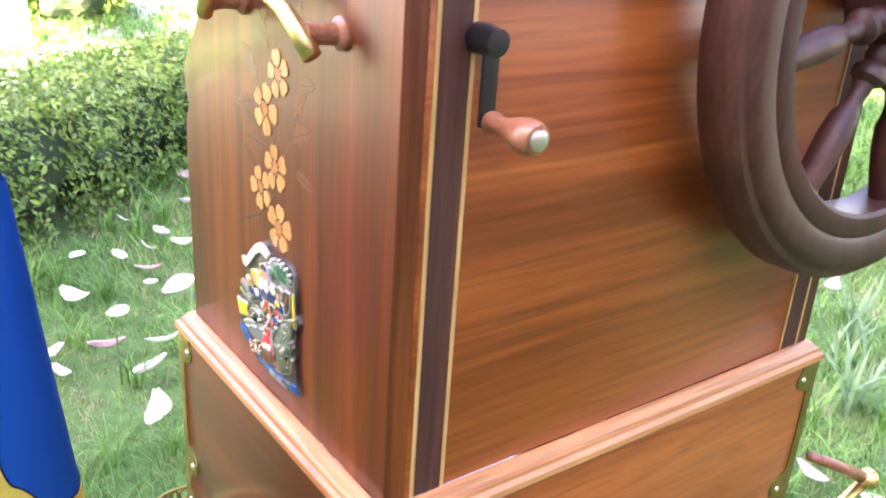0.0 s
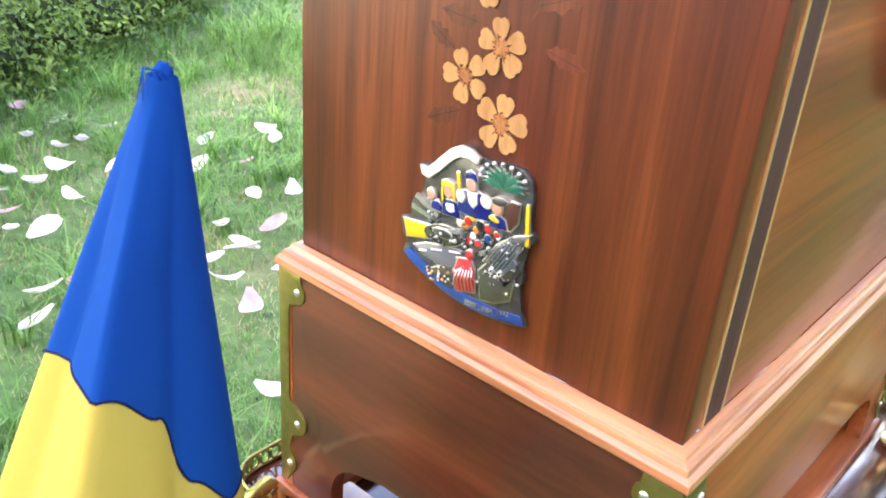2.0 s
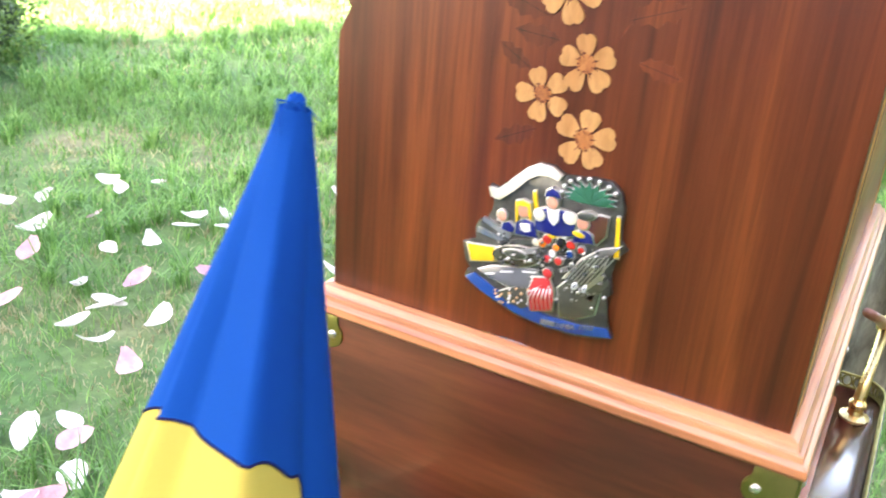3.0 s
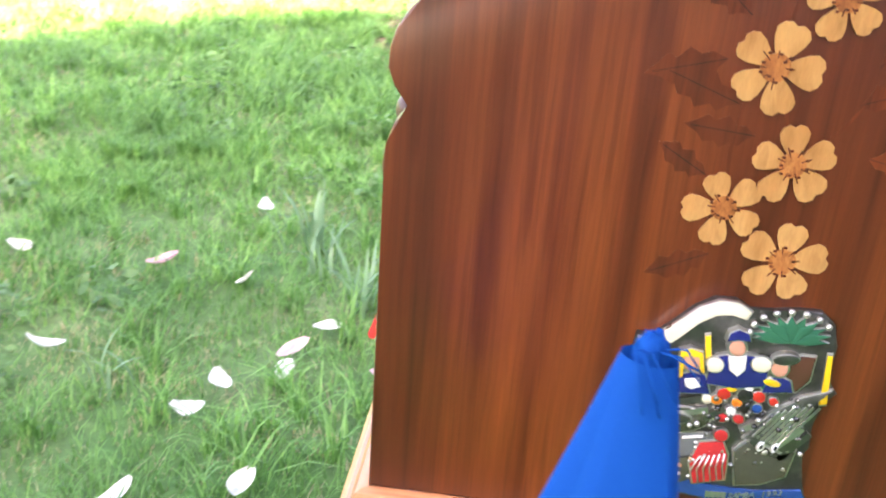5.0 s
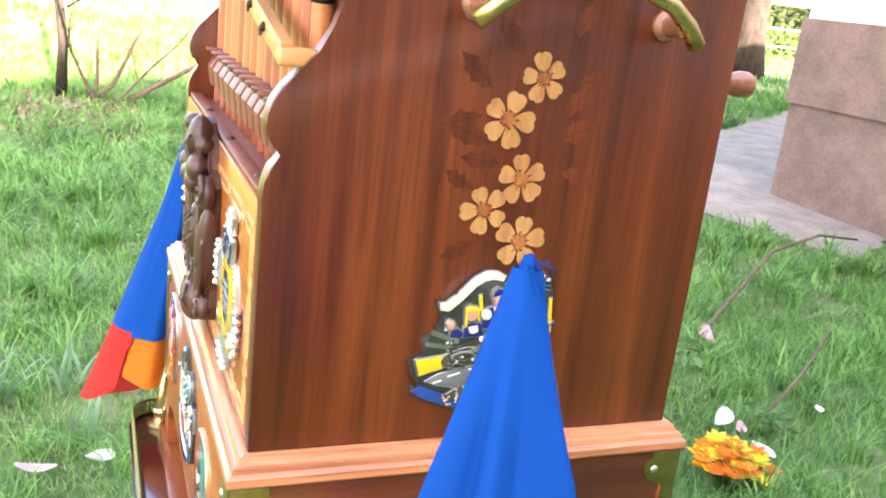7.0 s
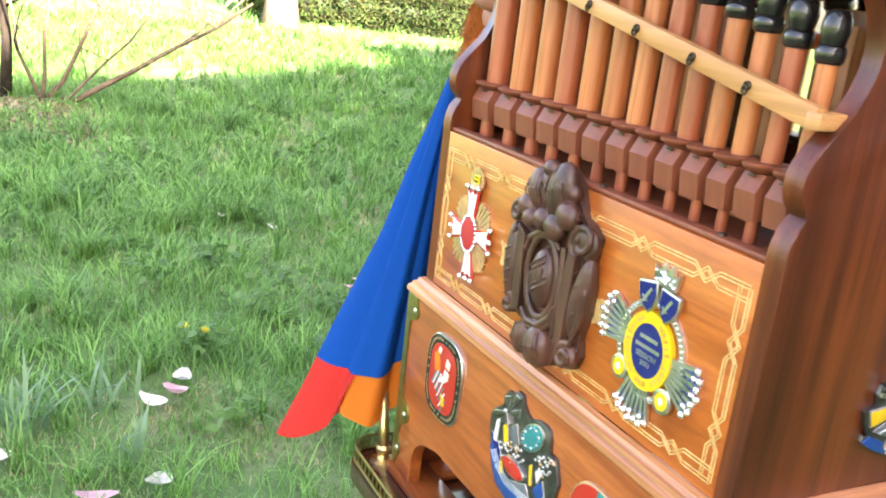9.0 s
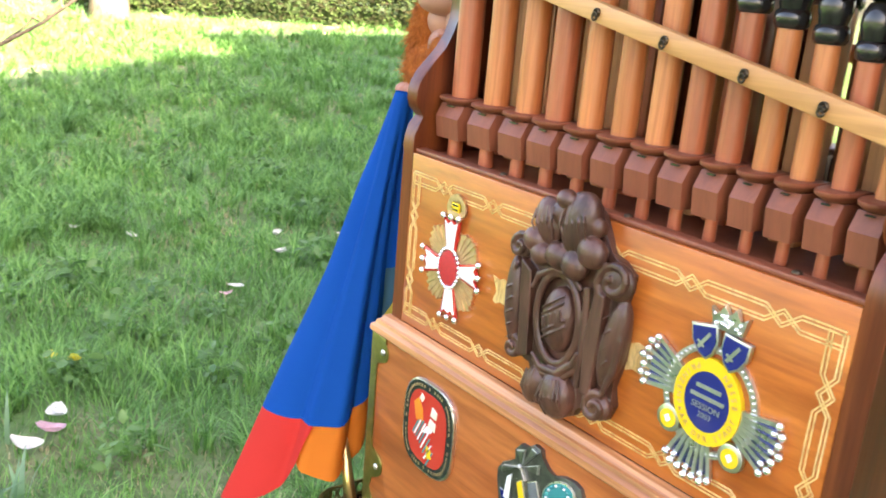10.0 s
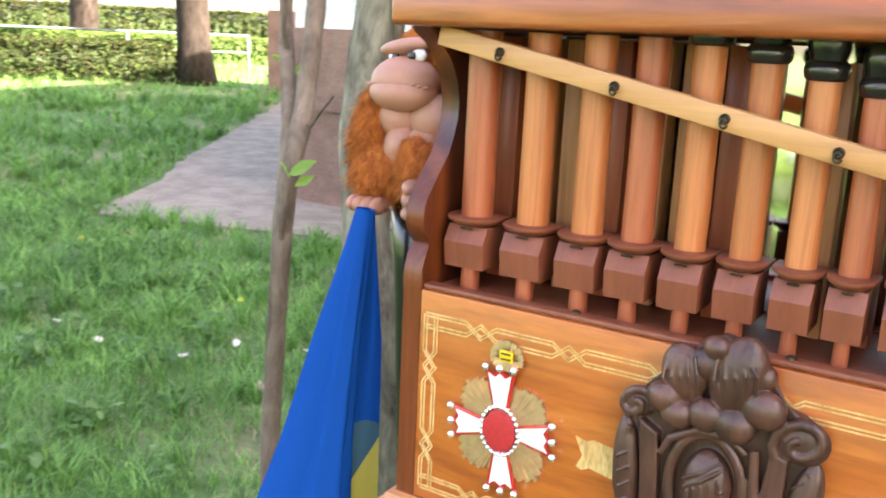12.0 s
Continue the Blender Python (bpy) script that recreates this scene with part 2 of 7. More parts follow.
GRASS = foliage("grass_blades", (0.06, 0.18, 0.034), (0.245, 0.48, 0.13), 0.45, 0.5, 1.3)
DRY = foliage("dry_grass", (0.34, 0.29, 0.16), (0.5, 0.46, 0.28), 0.3, 0.7)
WEED = foliage("weed_leaves", (0.07, 0.17, 0.045), (0.15, 0.27, 0.09), 0.35)
BLADE = foliage("bulb_leaves", (0.13, 0.25, 0.14), (0.26, 0.4, 0.24), 0.3, 0.35)
BOX = foliage("box_leaves", (0.055, 0.135, 0.026), (0.28, 0.42, 0.095), 0.4, 0.35, 5.0)
# hedge leaves darkened as if shaded, shrub leaves brightened as if sunlit
FARLEAF = foliage("shaded_hedge_leaves", (0.032, 0.025, 0.014), (0.052, 0.09, 0.024), 0.22, 0.6, 0.9, 0.08)
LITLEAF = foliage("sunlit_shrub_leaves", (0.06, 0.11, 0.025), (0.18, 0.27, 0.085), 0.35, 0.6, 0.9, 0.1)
YOUNG = foliage("young_leaves", (0.22, 0.4, 0.05), (0.34, 0.52, 0.09), 0.5, 0.4)
CROWN = foliage("crown_leaves", (0.06, 0.14, 0.02), (0.14, 0.25, 0.05), 0.3)
PETAL = foliage("magnolia_petal", (0.78, 0.68, 0.68), (0.85, 0.82, 0.78), 0.3, 0.5, 30)
PETALP = foliage("pink_magnolia_petal", (0.68, 0.3, 0.4), (0.82, 0.6, 0.62), 0.3, 0.5, 40)
DANDY = foliage("dandelion_yellow", (0.8, 0.6, 0.01), (0.85, 0.68, 0.03), 0.2, 0.6, 30)


def bark(name, dark, light, scale=30.0):
    m, n, l, b = mat(name)
    mp = coords(n, l, (1, 1, 0.35))
    t = noise_tex(n, l, mp, scale, 6, 0.65, 0.4)
    u = noise_tex(n, l, mp, scale * 0.2, 3)
    r = ramp(n, [(0.32, dark), (0.68, light)])
    l.new(t.outputs["Fac"], r.inputs[0])
    r2 = ramp(n, [(0.35, (0.7, 0.72, 0.66)), (0.65, (1.05, 1.03, 1.0))])
    l.new(u.outputs["Fac"], r2.inputs[0])
    l.new(mixc(n, l, r.outputs[0], r2.outputs[0], 1.0, "MULTIPLY"), b.inputs["Base Color"])
    b.inputs["Roughness"].default_value = 0.85
    b.inputs["Specular IOR Level"].default_value = 0.12
    bump(n, l, b, t.outputs["Fac"], 0.6, 0.006)
    return m


BARK = bark("grey_bark", (0.12, 0.085, 0.065), (0.3, 0.225, 0.175))
LICHEN = bark("lichen_bark", (0.055, 0.042, 0.03), (0.36, 0.33, 0.25), 40)
DARKBARK = bark("dark_bark", (0.014, 0.011, 0.009), (0.05, 0.04, 0.033), 16)
TWIG = bark("twig_bark", (0.1, 0.075, 0.055), (0.2, 0.15, 0.11), 60)


def ground_material():
    """Bare soil, moss and old grass under the blades."""
    m, n, l, b = mat("lawn_soil")
    mp = coords(n, l, (1, 1, 1))
    t = noise_tex(n, l, mp, 1.1, 6, 0.6)
    f = noise_tex(n, l, mp, 26, 6, 0.7)
    r = ramp(n, [(0.38, (0.065, 0.16, 0.035)), (0.54, (0.11, 0.19, 0.06)), (0.66, (0.23, 0.23, 0.12)), (0.8, (0.38, 0.34, 0.25))])
    l.new(t.outputs["Fac"], r.inputs[0])
    r2 = ramp(n, [(0.3, (0.5, 0.5, 0.45)), (0.7, (1.2, 1.2, 1.15))])
    l.new(f.outputs["Fac"], r2.inputs[0])
    l.new(mixc(n, l, r.outputs[0], r2.outputs[0], 1.0, "MULTIPLY"), b.inputs["Base Color"])
    b.inputs["Roughness"].default_value = 0.95
    bump(n, l, b, f.outputs["Fac"], 0.6, 0.02)
    return m


SOIL = ground_material()


def rough_stone(name, a, b_, scale, bumpy=0.4):
    m, n, l, b = mat(name)
    mp = coords(n, l, (1, 1, 1))
    t = noise_tex(n, l, mp, scale, 7, 0.65)
    u = noise_tex(n, l, mp, scale * 0.08, 4)
    r = ramp(n, [(0.35, a), (0.65, b_)])
    l.new(t.outputs["Fac"], r.inputs[0])
    r2 = ramp(n, [(0.35, (0.75, 0.75, 0.72)), (0.65, (1.1, 1.08, 1.05))])
    l.new(u.outputs["Fac"], r2.inputs[0])
    l.new(mixc(n, l, r.outputs[0], r2.outputs[0], 1.0, "MULTIPLY"), b.inputs["Base Color"])
    b.inputs["Roughness"].default_value = 0.9
    bump(n, l, b, t.outputs["Fac"], bumpy, 0.004)
    return m


CONCRETE = rough_stone("path_concrete", (0.215, 0.175, 0.145), (0.32, 0.27, 0.23), 60)
GRAVEL = rough_stone("pale_gravel", (0.4, 0.38, 0.34), (0.6, 0.57, 0.52), 90, 0.8)
PLINTH = rough_stone("brown_plinth", (0.19, 0.11, 0.085), (0.26, 0.16, 0.125), 50, 0.3)
RENDERW = rough_stone("white_render", (0.66, 0.64, 0.62), (0.76, 0.75, 0.73), 80, 0.2)
STONE = rough_stone("pale_table_stone", (0.42, 0.41, 0.39), (0.58, 0.57, 0.54), 30, 0.4)
GALV = paint("grey_green_rail_paint", (0.1, 0.135, 0.13), 0.6, 0.0, 0.25, 20, 0.15)


# ---- mesh helpers ----
def part(name, bm, material, parent=None, label="", at=None):
    """One mesh object out of a bmesh, built in world coordinates, under a thing or a part."""
    me = bpy.data.meshes.new(name)
    bm.to_mesh(me)
    bm.free()
    me.materials.append(material)
    return hang(name, me, parent, label, at)


def hang(name, me, parent=None, label="", at=None):
    ob = new(name, me)
    if at is not None:
        ob.matrix_basis = at
    if parent is not None:
        ob.parent = parent
        if parent.type == "EMPTY":
            ob.matrix_parent_inverse = Matrix.Translation(-parent.location)
    if label:
        ob["label"] = label
    return ob


def thing(name, where, label, category, group="", kind=""):
    e = new(name)
    e.location = where
    e.empty_display_size = 0.05
    return tagged(e, label, category, group, kind)


def smooth(bm, angle=35.0):
    for f in bm.faces:
        f.smooth = True
    for e in bm.edges:
        if len(e.link_faces) == 2 and e.calc_face_angle(0) > radians(angle):
            e.smooth = False
    return bm


def box(x0, x1, y0, y1, z0, z1, bev=0.0, segs=2, into=None):
    bm = bmesh.new()
    bmesh.ops.create_cube(bm, size=1, matrix=Matrix.Translation(((x0 + x1) / 2, (y0 + y1) / 2, (z0 + z1) / 2)) @ Matrix.Diagonal((x1 - x0, y1 - y0, z1 - z0, 1)))
    if bev:
        bmesh.ops.bevel(bm, geom=list(bm.edges), offset=bev, segments=segs, profile=0.5, affect="EDGES")
    smooth(bm)
    return merge(into, bm) if into is not None else bm


def merge(into, bm):
    me = bpy.data.meshes.new("tmp")
    bm.to_mesh(me)
    bm.free()
    into.from_mesh(me)
    bpy.data.meshes.remove(me)
    return into


def plate(pts, w0, w1, m=None, bev=0.0, into=None, segs=2):
    """A flat outline (u, v) given depth from w0 to w1, laid by the matrix m."""
    bm = bmesh.new()
    lo = [bm.verts.new((u, v, w0)) for u, v in pts]
    hi = [bm.verts.new((u, v, w1)) for u, v in pts]
    top = bm.faces.new(hi)
    bm.faces.new(lo[::-1])
    for i in range(len(pts)):
        j = (i + 1) % len(pts)
        bm.faces.new((lo[i], lo[j], hi[j], hi[i]))
    if bev:
        bmesh.ops.bevel(bm, geom=list(top.edges), offset=bev, segments=segs, profile=0.5, affect="EDGES", clamp_overlap=True)
    bmesh.ops.recalc_face_normals(bm, faces=bm.faces)
    if m is not None:
        bm.transform(m)
    smooth(bm, 30)
    return merge(into, bm) if into is not None else bm


def lathe(profile, segs=20, m=None, into=None):
    """Turns (radius, height) pairs round the z axis."""
    bm = bmesh.new()
    rings = []
    for r, h in profile:
        if r < 1e-6:
            rings.append([bm.verts.new((0, 0, h))])
        else:
            rings.append([bm.verts.new((r * math.cos(2 * math.pi * k / segs), r * math.sin(2 * math.pi * k / segs), h)) for k in range(segs)])
    for a, b in zip(rings, rings[1:]):
        for k in range(segs):
            q = [a[k % len(a)], a[(k + 1) % len(a)], b[(k + 1) % len(b)], b[k % len(b)]]
            q = list(dict.fromkeys(q))
            if len(q) > 2:
                bm.faces.new(q)
    bmesh.ops.recalc_face_normals(bm, faces=bm.faces)
    if m is not None:
        bm.transform(m)
    smooth(bm, 40)
    return merge(into, bm) if into is not None else bm


def tube(path, radii, segs=8, into=None, caps=True):
    """A round bar along points; radii: one or one a point."""
    pts = [Vector(p) for p in path]
    if isinstance(radii, (int, float)):
        radii = [radii] * len(pts)
    bm = bmesh.new()
    rings = []
    side = None
    for i, p in enumerate(pts):
        d = (pts[min(i + 1, len(pts) - 1)] - pts[max(i - 1, 0)]).normalized()
        if side is None:
            side = d.orthogonal().normalized()
        side = (side - d * side.dot(d)).normalized()
        up = d.cross(side)
        rings.append([bm.verts.new(p + (side * math.cos(2 * math.pi * k / segs) + up * math.sin(2 * math.pi * k / segs)) * radii[i]) for k in range(segs)])
    for a, b in zip(rings, rings[1:]):
        for k in range(segs):
            bm.faces.new((a[k], a[(k + 1) % segs], b[(k + 1) % segs], b[k]))
    if caps:
        bm.faces.new(rings[0][::-1])
        bm.faces.new(rings[-1])
    smooth(bm, 50)
    return merge(into, bm) if into is not None else bm


def ball(where, size, into=None, sub=2, turn=None):
    bm = bmesh.new()
    m = Matrix.Translation(where)
    if turn is not None:
        m = m @ turn
    sz = size if isinstance(size, (tuple, list)) else (size, size, size)
    bmesh.ops.create_icosphere(bm, subdivisions=sub, radius=1, matrix=m @ Matrix.Diagonal((*sz, 1)))
    smooth(bm, 80)
    return merge(into, bm) if into is not None else bm


def ellipse(cx, cy, rx, ry, n=28, turn=0.0, a0=0.0, a1=360.0):
    c, s = math.cos(radians(turn)), math.sin(radians(turn))
    full = abs(a1 - a0) >= 360
    out = []
    for k in range(n):
        a = radians(a0 + (a1 - a0) * k / (n if full else n - 1))
        u, v = rx * math.cos(a), ry * math.sin(a)
        out.append((cx + u * c - v * s, cy + u * s + v * c))
    return out


def ring_band(outer, inner, w0, w1, m, into=None, closed=True):
    """A band between two outlines of as many points."""
    bm = bmesh.new()
    n = len(outer)
    v = [[bm.verts.new((u, q, w)) for u, q in pts] for pts, w in ((outer, w0), (outer, w1), (inner, w1), (inner, w0))]
    for i in range(n if closed else n - 1):
        j = (i + 1) % n
        for a, b in ((0, 1), (1, 2), (2, 3), (3, 0)):
            bm.faces.new((v[a][i], v[a][j], v[b][j], v[b][i]))
    bmesh.ops.recalc_face_normals(bm, faces=bm.faces)
    bm.transform(m)
    smooth(bm, 30)
    return merge(into, bm) if into is not None else bm


def strip(path, width, w0, w1, m, into):
    """A thin inlaid line along (u, v) points."""
    for (a, b), (c, d) in zip(path, path[1:]):
        l = math.hypot(c - a, d - b)
        if l < 1e-6:
            continue
        nx, ny = -(d - b) / l * width / 2, (c - a) / l * width / 2
        plate([(a - nx, b - ny), (c - nx, d - ny), (c + nx, d + ny), (a + nx, b + ny)], w0, w1, m, 0, into)


def lettering(text, size, depth, m):
    """Raised letters as a mesh."""
    cu = bpy.data.curves.new("letters", "FONT")
    cu.body, cu.size, cu.extrude = text, size, depth
    cu.align_x, cu.align_y = "CENTER", "CENTER"
    cu.resolution_u = 3
    ob = bpy.data.objects.new("letters", cu)
    scene.collection.objects.link(ob)
    dg = bpy.context.evaluated_depsgraph_get()
    me = bpy.data.meshes.new_from_object(ob.evaluated_get(dg))
    bpy.data.objects.remove(ob)
    bpy.data.curves.remove(cu)
    bm = bmesh.new()
    bm.from_mesh(me)
    bpy.data.meshes.remove(me)
    bm.transform(m)
    return bm


def sheet_object(name, verts, faces, material, smooth_it=False):
    me = bpy.data.meshes.new(name)
    me.from_pydata(verts, [], faces)
    me.materials.append(material)
    if smooth_it:
        me.polygons.foreach_set("use_smooth", [True] * len(me.polygons))
    return new(name, me)


# planes of the organ: u to the viewer's right, v up, w towards the viewer
ON_SIDE = Matrix(((0, 0, 1, 0), (1, 0, 0, 0), (0, 1, 0, L), (0, 0, 0, 1)))
ON_FRONT = Matrix(((1, 0, 0, 0), (0, 0, -1, 0), (0, 1, 0, L), (0, 0, 0, 1)))
ON_BACK = Matrix(((-1, 0, 0, 0), (0, 0, 1, 0), (0, 1, 0, L), (0, 0, 0, 1)))


def lawn_height(x, y):
    """The lawn lies level round the organ and rises gently farther off."""
    r = math.hypot(x, y)
    rise = 0.07 * max(0.0, min(r, 18.0) - 7.0)
    return rise + 0.012 * math.sin(1.7 * x + 0.6) * math.sin(1.3 * y)


# ---- ground ----
def build_ground():
    verts, faces = [], []
    rings = [0.0] + [0.4 * 1.09 ** k for k in range(75)]
    rings = [r for r in rings if r < 250] + [250, 600]
    n = 96
    for r in rings:
        for k in range(n):
            a = 2 * math.pi * k / n
            x, y = r * math.cos(a), r * math.sin(a)
            verts.append((x, y, lawn_height(x, y)))
    for i in range(len(rings) - 1):
        for k in range(n):
            j = (k + 1) % n
            faces.append((i * n + k, i * n + j, (i + 1) * n + j, (i + 1) * n + k))
    ob = sheet_object("ground", verts, faces, SOIL, True)
    return tagged(ob, "lawn of soil and moss under uneven spring grass", "ground", kind="structure")


build_ground()
# the concrete path: its near corner, and its far edges towards the hedge
P0, P1, P2, P3 = (-5.88, 3.66), (-12.0, 13.9), (-8.8, 14.8), (-3.6, 4.4)


def on_path(x, y, grow=0.0):
    def side(a, b):
        return (b[0] - a[0]) * (y - a[1]) - (b[1] - a[1]) * (x - a[0])
    q = (P0, P1, P2, P3)
    return all(side(q[i], q[(i + 1) % 4]) < grow * math.dist(q[i], q[(i + 1) % 4]) for i in range(4))


def build_path():
    n = 110
    verts, faces = [], []
    for i in range(n + 1):
        t = i / n
        for k, (a, b) in enumerate(((P0, P1), (P3, P2))):
            x, y = a[0] + (b[0] - a[0]) * t, a[1] + (b[1] - a[1]) * t
            rag = 0.09 * noise.noise(Vector((x * 2.1, y * 2.1, k))) + 0.05 * noise.noise(Vector((x * 7, y * 7, k)))
            for dz in (0.022, -0.1):
                verts.append((x + rag, y + rag * 0.5, lawn_height(x, y) + dz))
    for i in range(n):
        k = 4 * i
        faces += [(k, k + 4, k + 6, k + 2), (k, k + 1, k + 5, k + 4), (k + 2, k + 6, k + 7, k + 3)]
    faces += [(0, 2, 3, 1)]
    ob = sheet_object("path", verts, faces, CONCRETE)
    tagged(ob, "grey concrete garden path with ragged mossy edges", "path", kind="structure")


build_path()


def bare(x, y):
    """How worn or brightened the lawn is at a place, from 0 to 1."""
    v = noise.noise(Vector((x * 0.9, y * 0.9, 3.1))) + 0.6 * noise.noise(Vector((x * 2.3, y * 2.3, 7.7)))
    near = max(0.0, 1.0 - math.hypot(x + 1.9, y - 0.2) / 1.2)
    # bed: some bare soil, made paler still to stand for hazy light
    bed = 0.6 * max(0.0, 1.0 - math.hypot(x + 1.0, y + 1.5) / 2.4)
    return min(1.0, max(0.0, 0.2 + v * 0.8 + 0.5 * near + bed))


def x_house(x, y):
    """Where the house stands."""
    return x > 7.9 or y > 5.05 + 0.066 * (x + 5.2) and x > -5.25


def build_grass():
    rng = np.random.default_rng(4)
    groups = {"grass": ([], []), "dry_grass": ([], [])}
    # sectors by distance: how many tufts, from and to which radius
    for r0, r1, tufts, per, hgt, wid in ((0.6, 2.2, 12000, 5, 0.062, 0.0038), (2.2, 4.5, 20000, 5, 0.075, 0.0056), (4.5, 9.0, 24000, 5, 0.11, 0.0095), (9.0, 19.0, 15000, 5, 0.13, 0.02)):
        for _ in range(tufts):
            r = math.sqrt(rng.uniform(r0 * r0, r1 * r1))
            a = rng.uniform(radians(80), radians(282)) if rng.uniform() < 0.76 else rng.uniform(radians(-78), radians(80))
            if x_house(r * math.cos(a), r * math.sin(a)):
                continue
            x, y = r * math.cos(a), r * math.sin(a)
            if on_path(x, y, 0.02) or (-0.62 < x < 0.1 and -0.1 < y < 0.45):
                continue
            w = bare(x, y)
            if rng.uniform() < w * 0.85:
                if rng.uniform() > 0.5:
                    continue
                key, tall = "dry_grass", 0.35
            else:
                key, tall = "grass", 1.0 - 0.35 * w
            tall *= 0.62 + 1.5 * max(0.0, noise.noise(Vector((x * 2.1, y * 2.1, 11.0)))) + 0.3 * rng.uniform()
            V, F = groups[key]
            z = lawn_height(x, y)
            for _ in range(per):
                bx, by = x + rng.normal(0, 0.02 + 0.002 * r), y + rng.normal(0, 0.02 + 0.002 * r)
                if on_path(bx, by, 0.0):
                    continue
                h = hgt * tall * rng.uniform(0.5, 1.35)
                az = rng.uniform(0, 6.283)
                lean = rng.uniform(0.25, 1.5) * h
                dx, dy = math.cos(az), math.sin(az)
                wx, wy = -dy * wid / 2, dx * wid / 2
                k = len(V)
                V += [(bx - wx, by - wy, z - 0.004), (bx + wx, by + wy, z - 0.004),
                      (bx + wx * 0.8 + dx * lean * 0.4, by + wy * 0.8 + dy * lean * 0.4, z + h * 0.6), (bx - wx * 0.8 + dx * lean * 0.4, by - wy * 0.8 + dy * lean * 0.4, z + h * 0.6),
                      (bx + dx * lean, by + dy * lean, z + h)]
                F += [(k, k + 1, k + 2, k + 3), (k + 3, k + 2, k + 4)]
    # long-bladed tussocks
    V, F = groups["grass"]
    for nth in range(6400):
        near = nth < 2600
        r = math.sqrt(rng.uniform(0.9, 70.0) if near else rng.uniform(14.0, 175.0))
        a = rng.uniform(radians(85), radians(280)) if near else rng.uniform(radians(108), radians(212))
        x, y = r * math.cos(a), r * math.sin(a)
        if on_path(x, y, 0.08) or (-0.7 < x < 0.2 and -0.2 < y < 0.6) or rng.uniform() < bare(x, y) * 0.8:
            continue
        z, big = lawn_height(x, y), rng.uniform(0.7, 1.25) * (1.0 if near else 1.25)
        for _ in range(int(rng.integers(14, 30))):
            az, h = rng.uniform(0, 6.283), big * rng.uniform(0.07, 0.15)
            dx, dy = math.cos(az), math.sin(az)
            lean, wid = h * rng.uniform(0.3, 1.3), 0.0046 * (1 + 0.1 * r)
            bx, by = x + rng.normal(0, 0.018), y + rng.normal(0, 0.018)
            wx, wy = -dy * wid / 2, dx * wid / 2
            k = len(V)
            V += [(bx - wx, by - wy, z - 0.004), (bx + wx, by + wy, z - 0.004)]
            for f, s_, g in ((0.35, 1.0, 0.45), (0.7, 0.75, 0.82)):
                V += [(bx + wx * s_ + dx * lean * f * f * 1.2, by + wy * s_ + dy * lean * f * f * 1.2, z + h * g), (bx - wx * s_ + dx * lean * f * f * 1.2, by - wy * s_ + dy * lean * f * f * 1.2, z + h * g)]
            V.append((bx + dx * lean * 1.2, by + dy * lean * 1.2, z + h * 0.95))
            F += [(k, k + 1, k + 2, k + 3), (k + 3, k + 2, k + 4, k + 5), (k + 5, k + 4, k + 6)]
    for key, (V, F) in groups.items():
        ob = sheet_object(key, V, F, GRASS if key == "grass" else DRY)
        tagged(ob, "uneven green spring grass of the lawn" if key == "grass" else "dry straw-coloured blades in worn and brightened patches of lawn", "grass", kind="stuff")


build_grass()

# ---- the barrel organ ----
W, D = 0.484, 0.332            # width and depth of the case
HI = 0.362                     # underside of the roof board over the ledge
organ = thing("barrel_organ", (-W / 2, D / 2, L - 0.25), "varnished walnut barrel organ with wooden pipes and medals on a cart", "barrel organ")

PROFILE = [(0.0, 0.0), (0.0, 0.168), (-0.001, 0.176), (0.0005, 0.186), (0.0035, 0.195), (0.0105, 0.2035), (0.003, 0.211), (-0.0002, 0.219), (0.0, 0.228), (0.0025, 0.236), (0.008, 0.245), (0.018, 0.2555), (0.029, 0.268),
           (0.037, 0.281), (0.042, 0.295), (0.043, 0.309), (0.039, 0.324), (0.030, 0.339), (0.016, 0.351), (0.003, 0.358), (-0.002, 0.362), (D, 0.362), (D, 0.0)]


def side_panel(x0, x1):
    m = Matrix(((0, 0, 1, 0), (1, 0, 0, 0), (0, 1, 0, L), (0, 0, 0, 1)))
    return plate(PROFILE, x0, x1, m, 0.0012)


part("side_panel", side_panel(-0.016, 0.0), SIDE, organ, "walnut side panel with scrolled front edge")
part("side_panel", side_panel(-W, -W + 0.016), SIDE, organ, "walnut side panel with scrolled front edge")
part("front_panel", box(-W + 0.0163, -0.0163, 0.0, 0.014, L + 0.0005, L + 0.170, 0.001), FRONT, organ, "cherry front panel with maple strapwork inlay")
part("back_panel", box(-W + 0.0163, -0.0163, D - 0.014, D, L + 0.0005, L + HI, 0.001), BACK, organ, "walnut back panel with horizontal grain")
part("roof_board", box(-W - 0.012, 0.012, -0.012, D + 0.012, L + HI + 0.0005, L + HI + 0.024, 0.004, 3), BASE, organ)
shelf = part("pipe_shelf", box(-W + 0.0163, -0.0163, 0.0145, 0.12, L + 0.155, L + 0.1695, 0.001), BLOCK, organ, "dusty mahogany pipe shelf")
part("mirror", box(-W + 0.02, -0.02, 0.118, 0.122, L + 0.171, L + HI - 0.002), MIRROR, organ, "mirror behind the pipes")
# bevelled lip of the shelf
part("shelf_lip", box(-W + 0.0163, -0.0163, 0.002, 0.0142, L + 0.1703, L + 0.1745, 0.0015), BLOCK, organ)

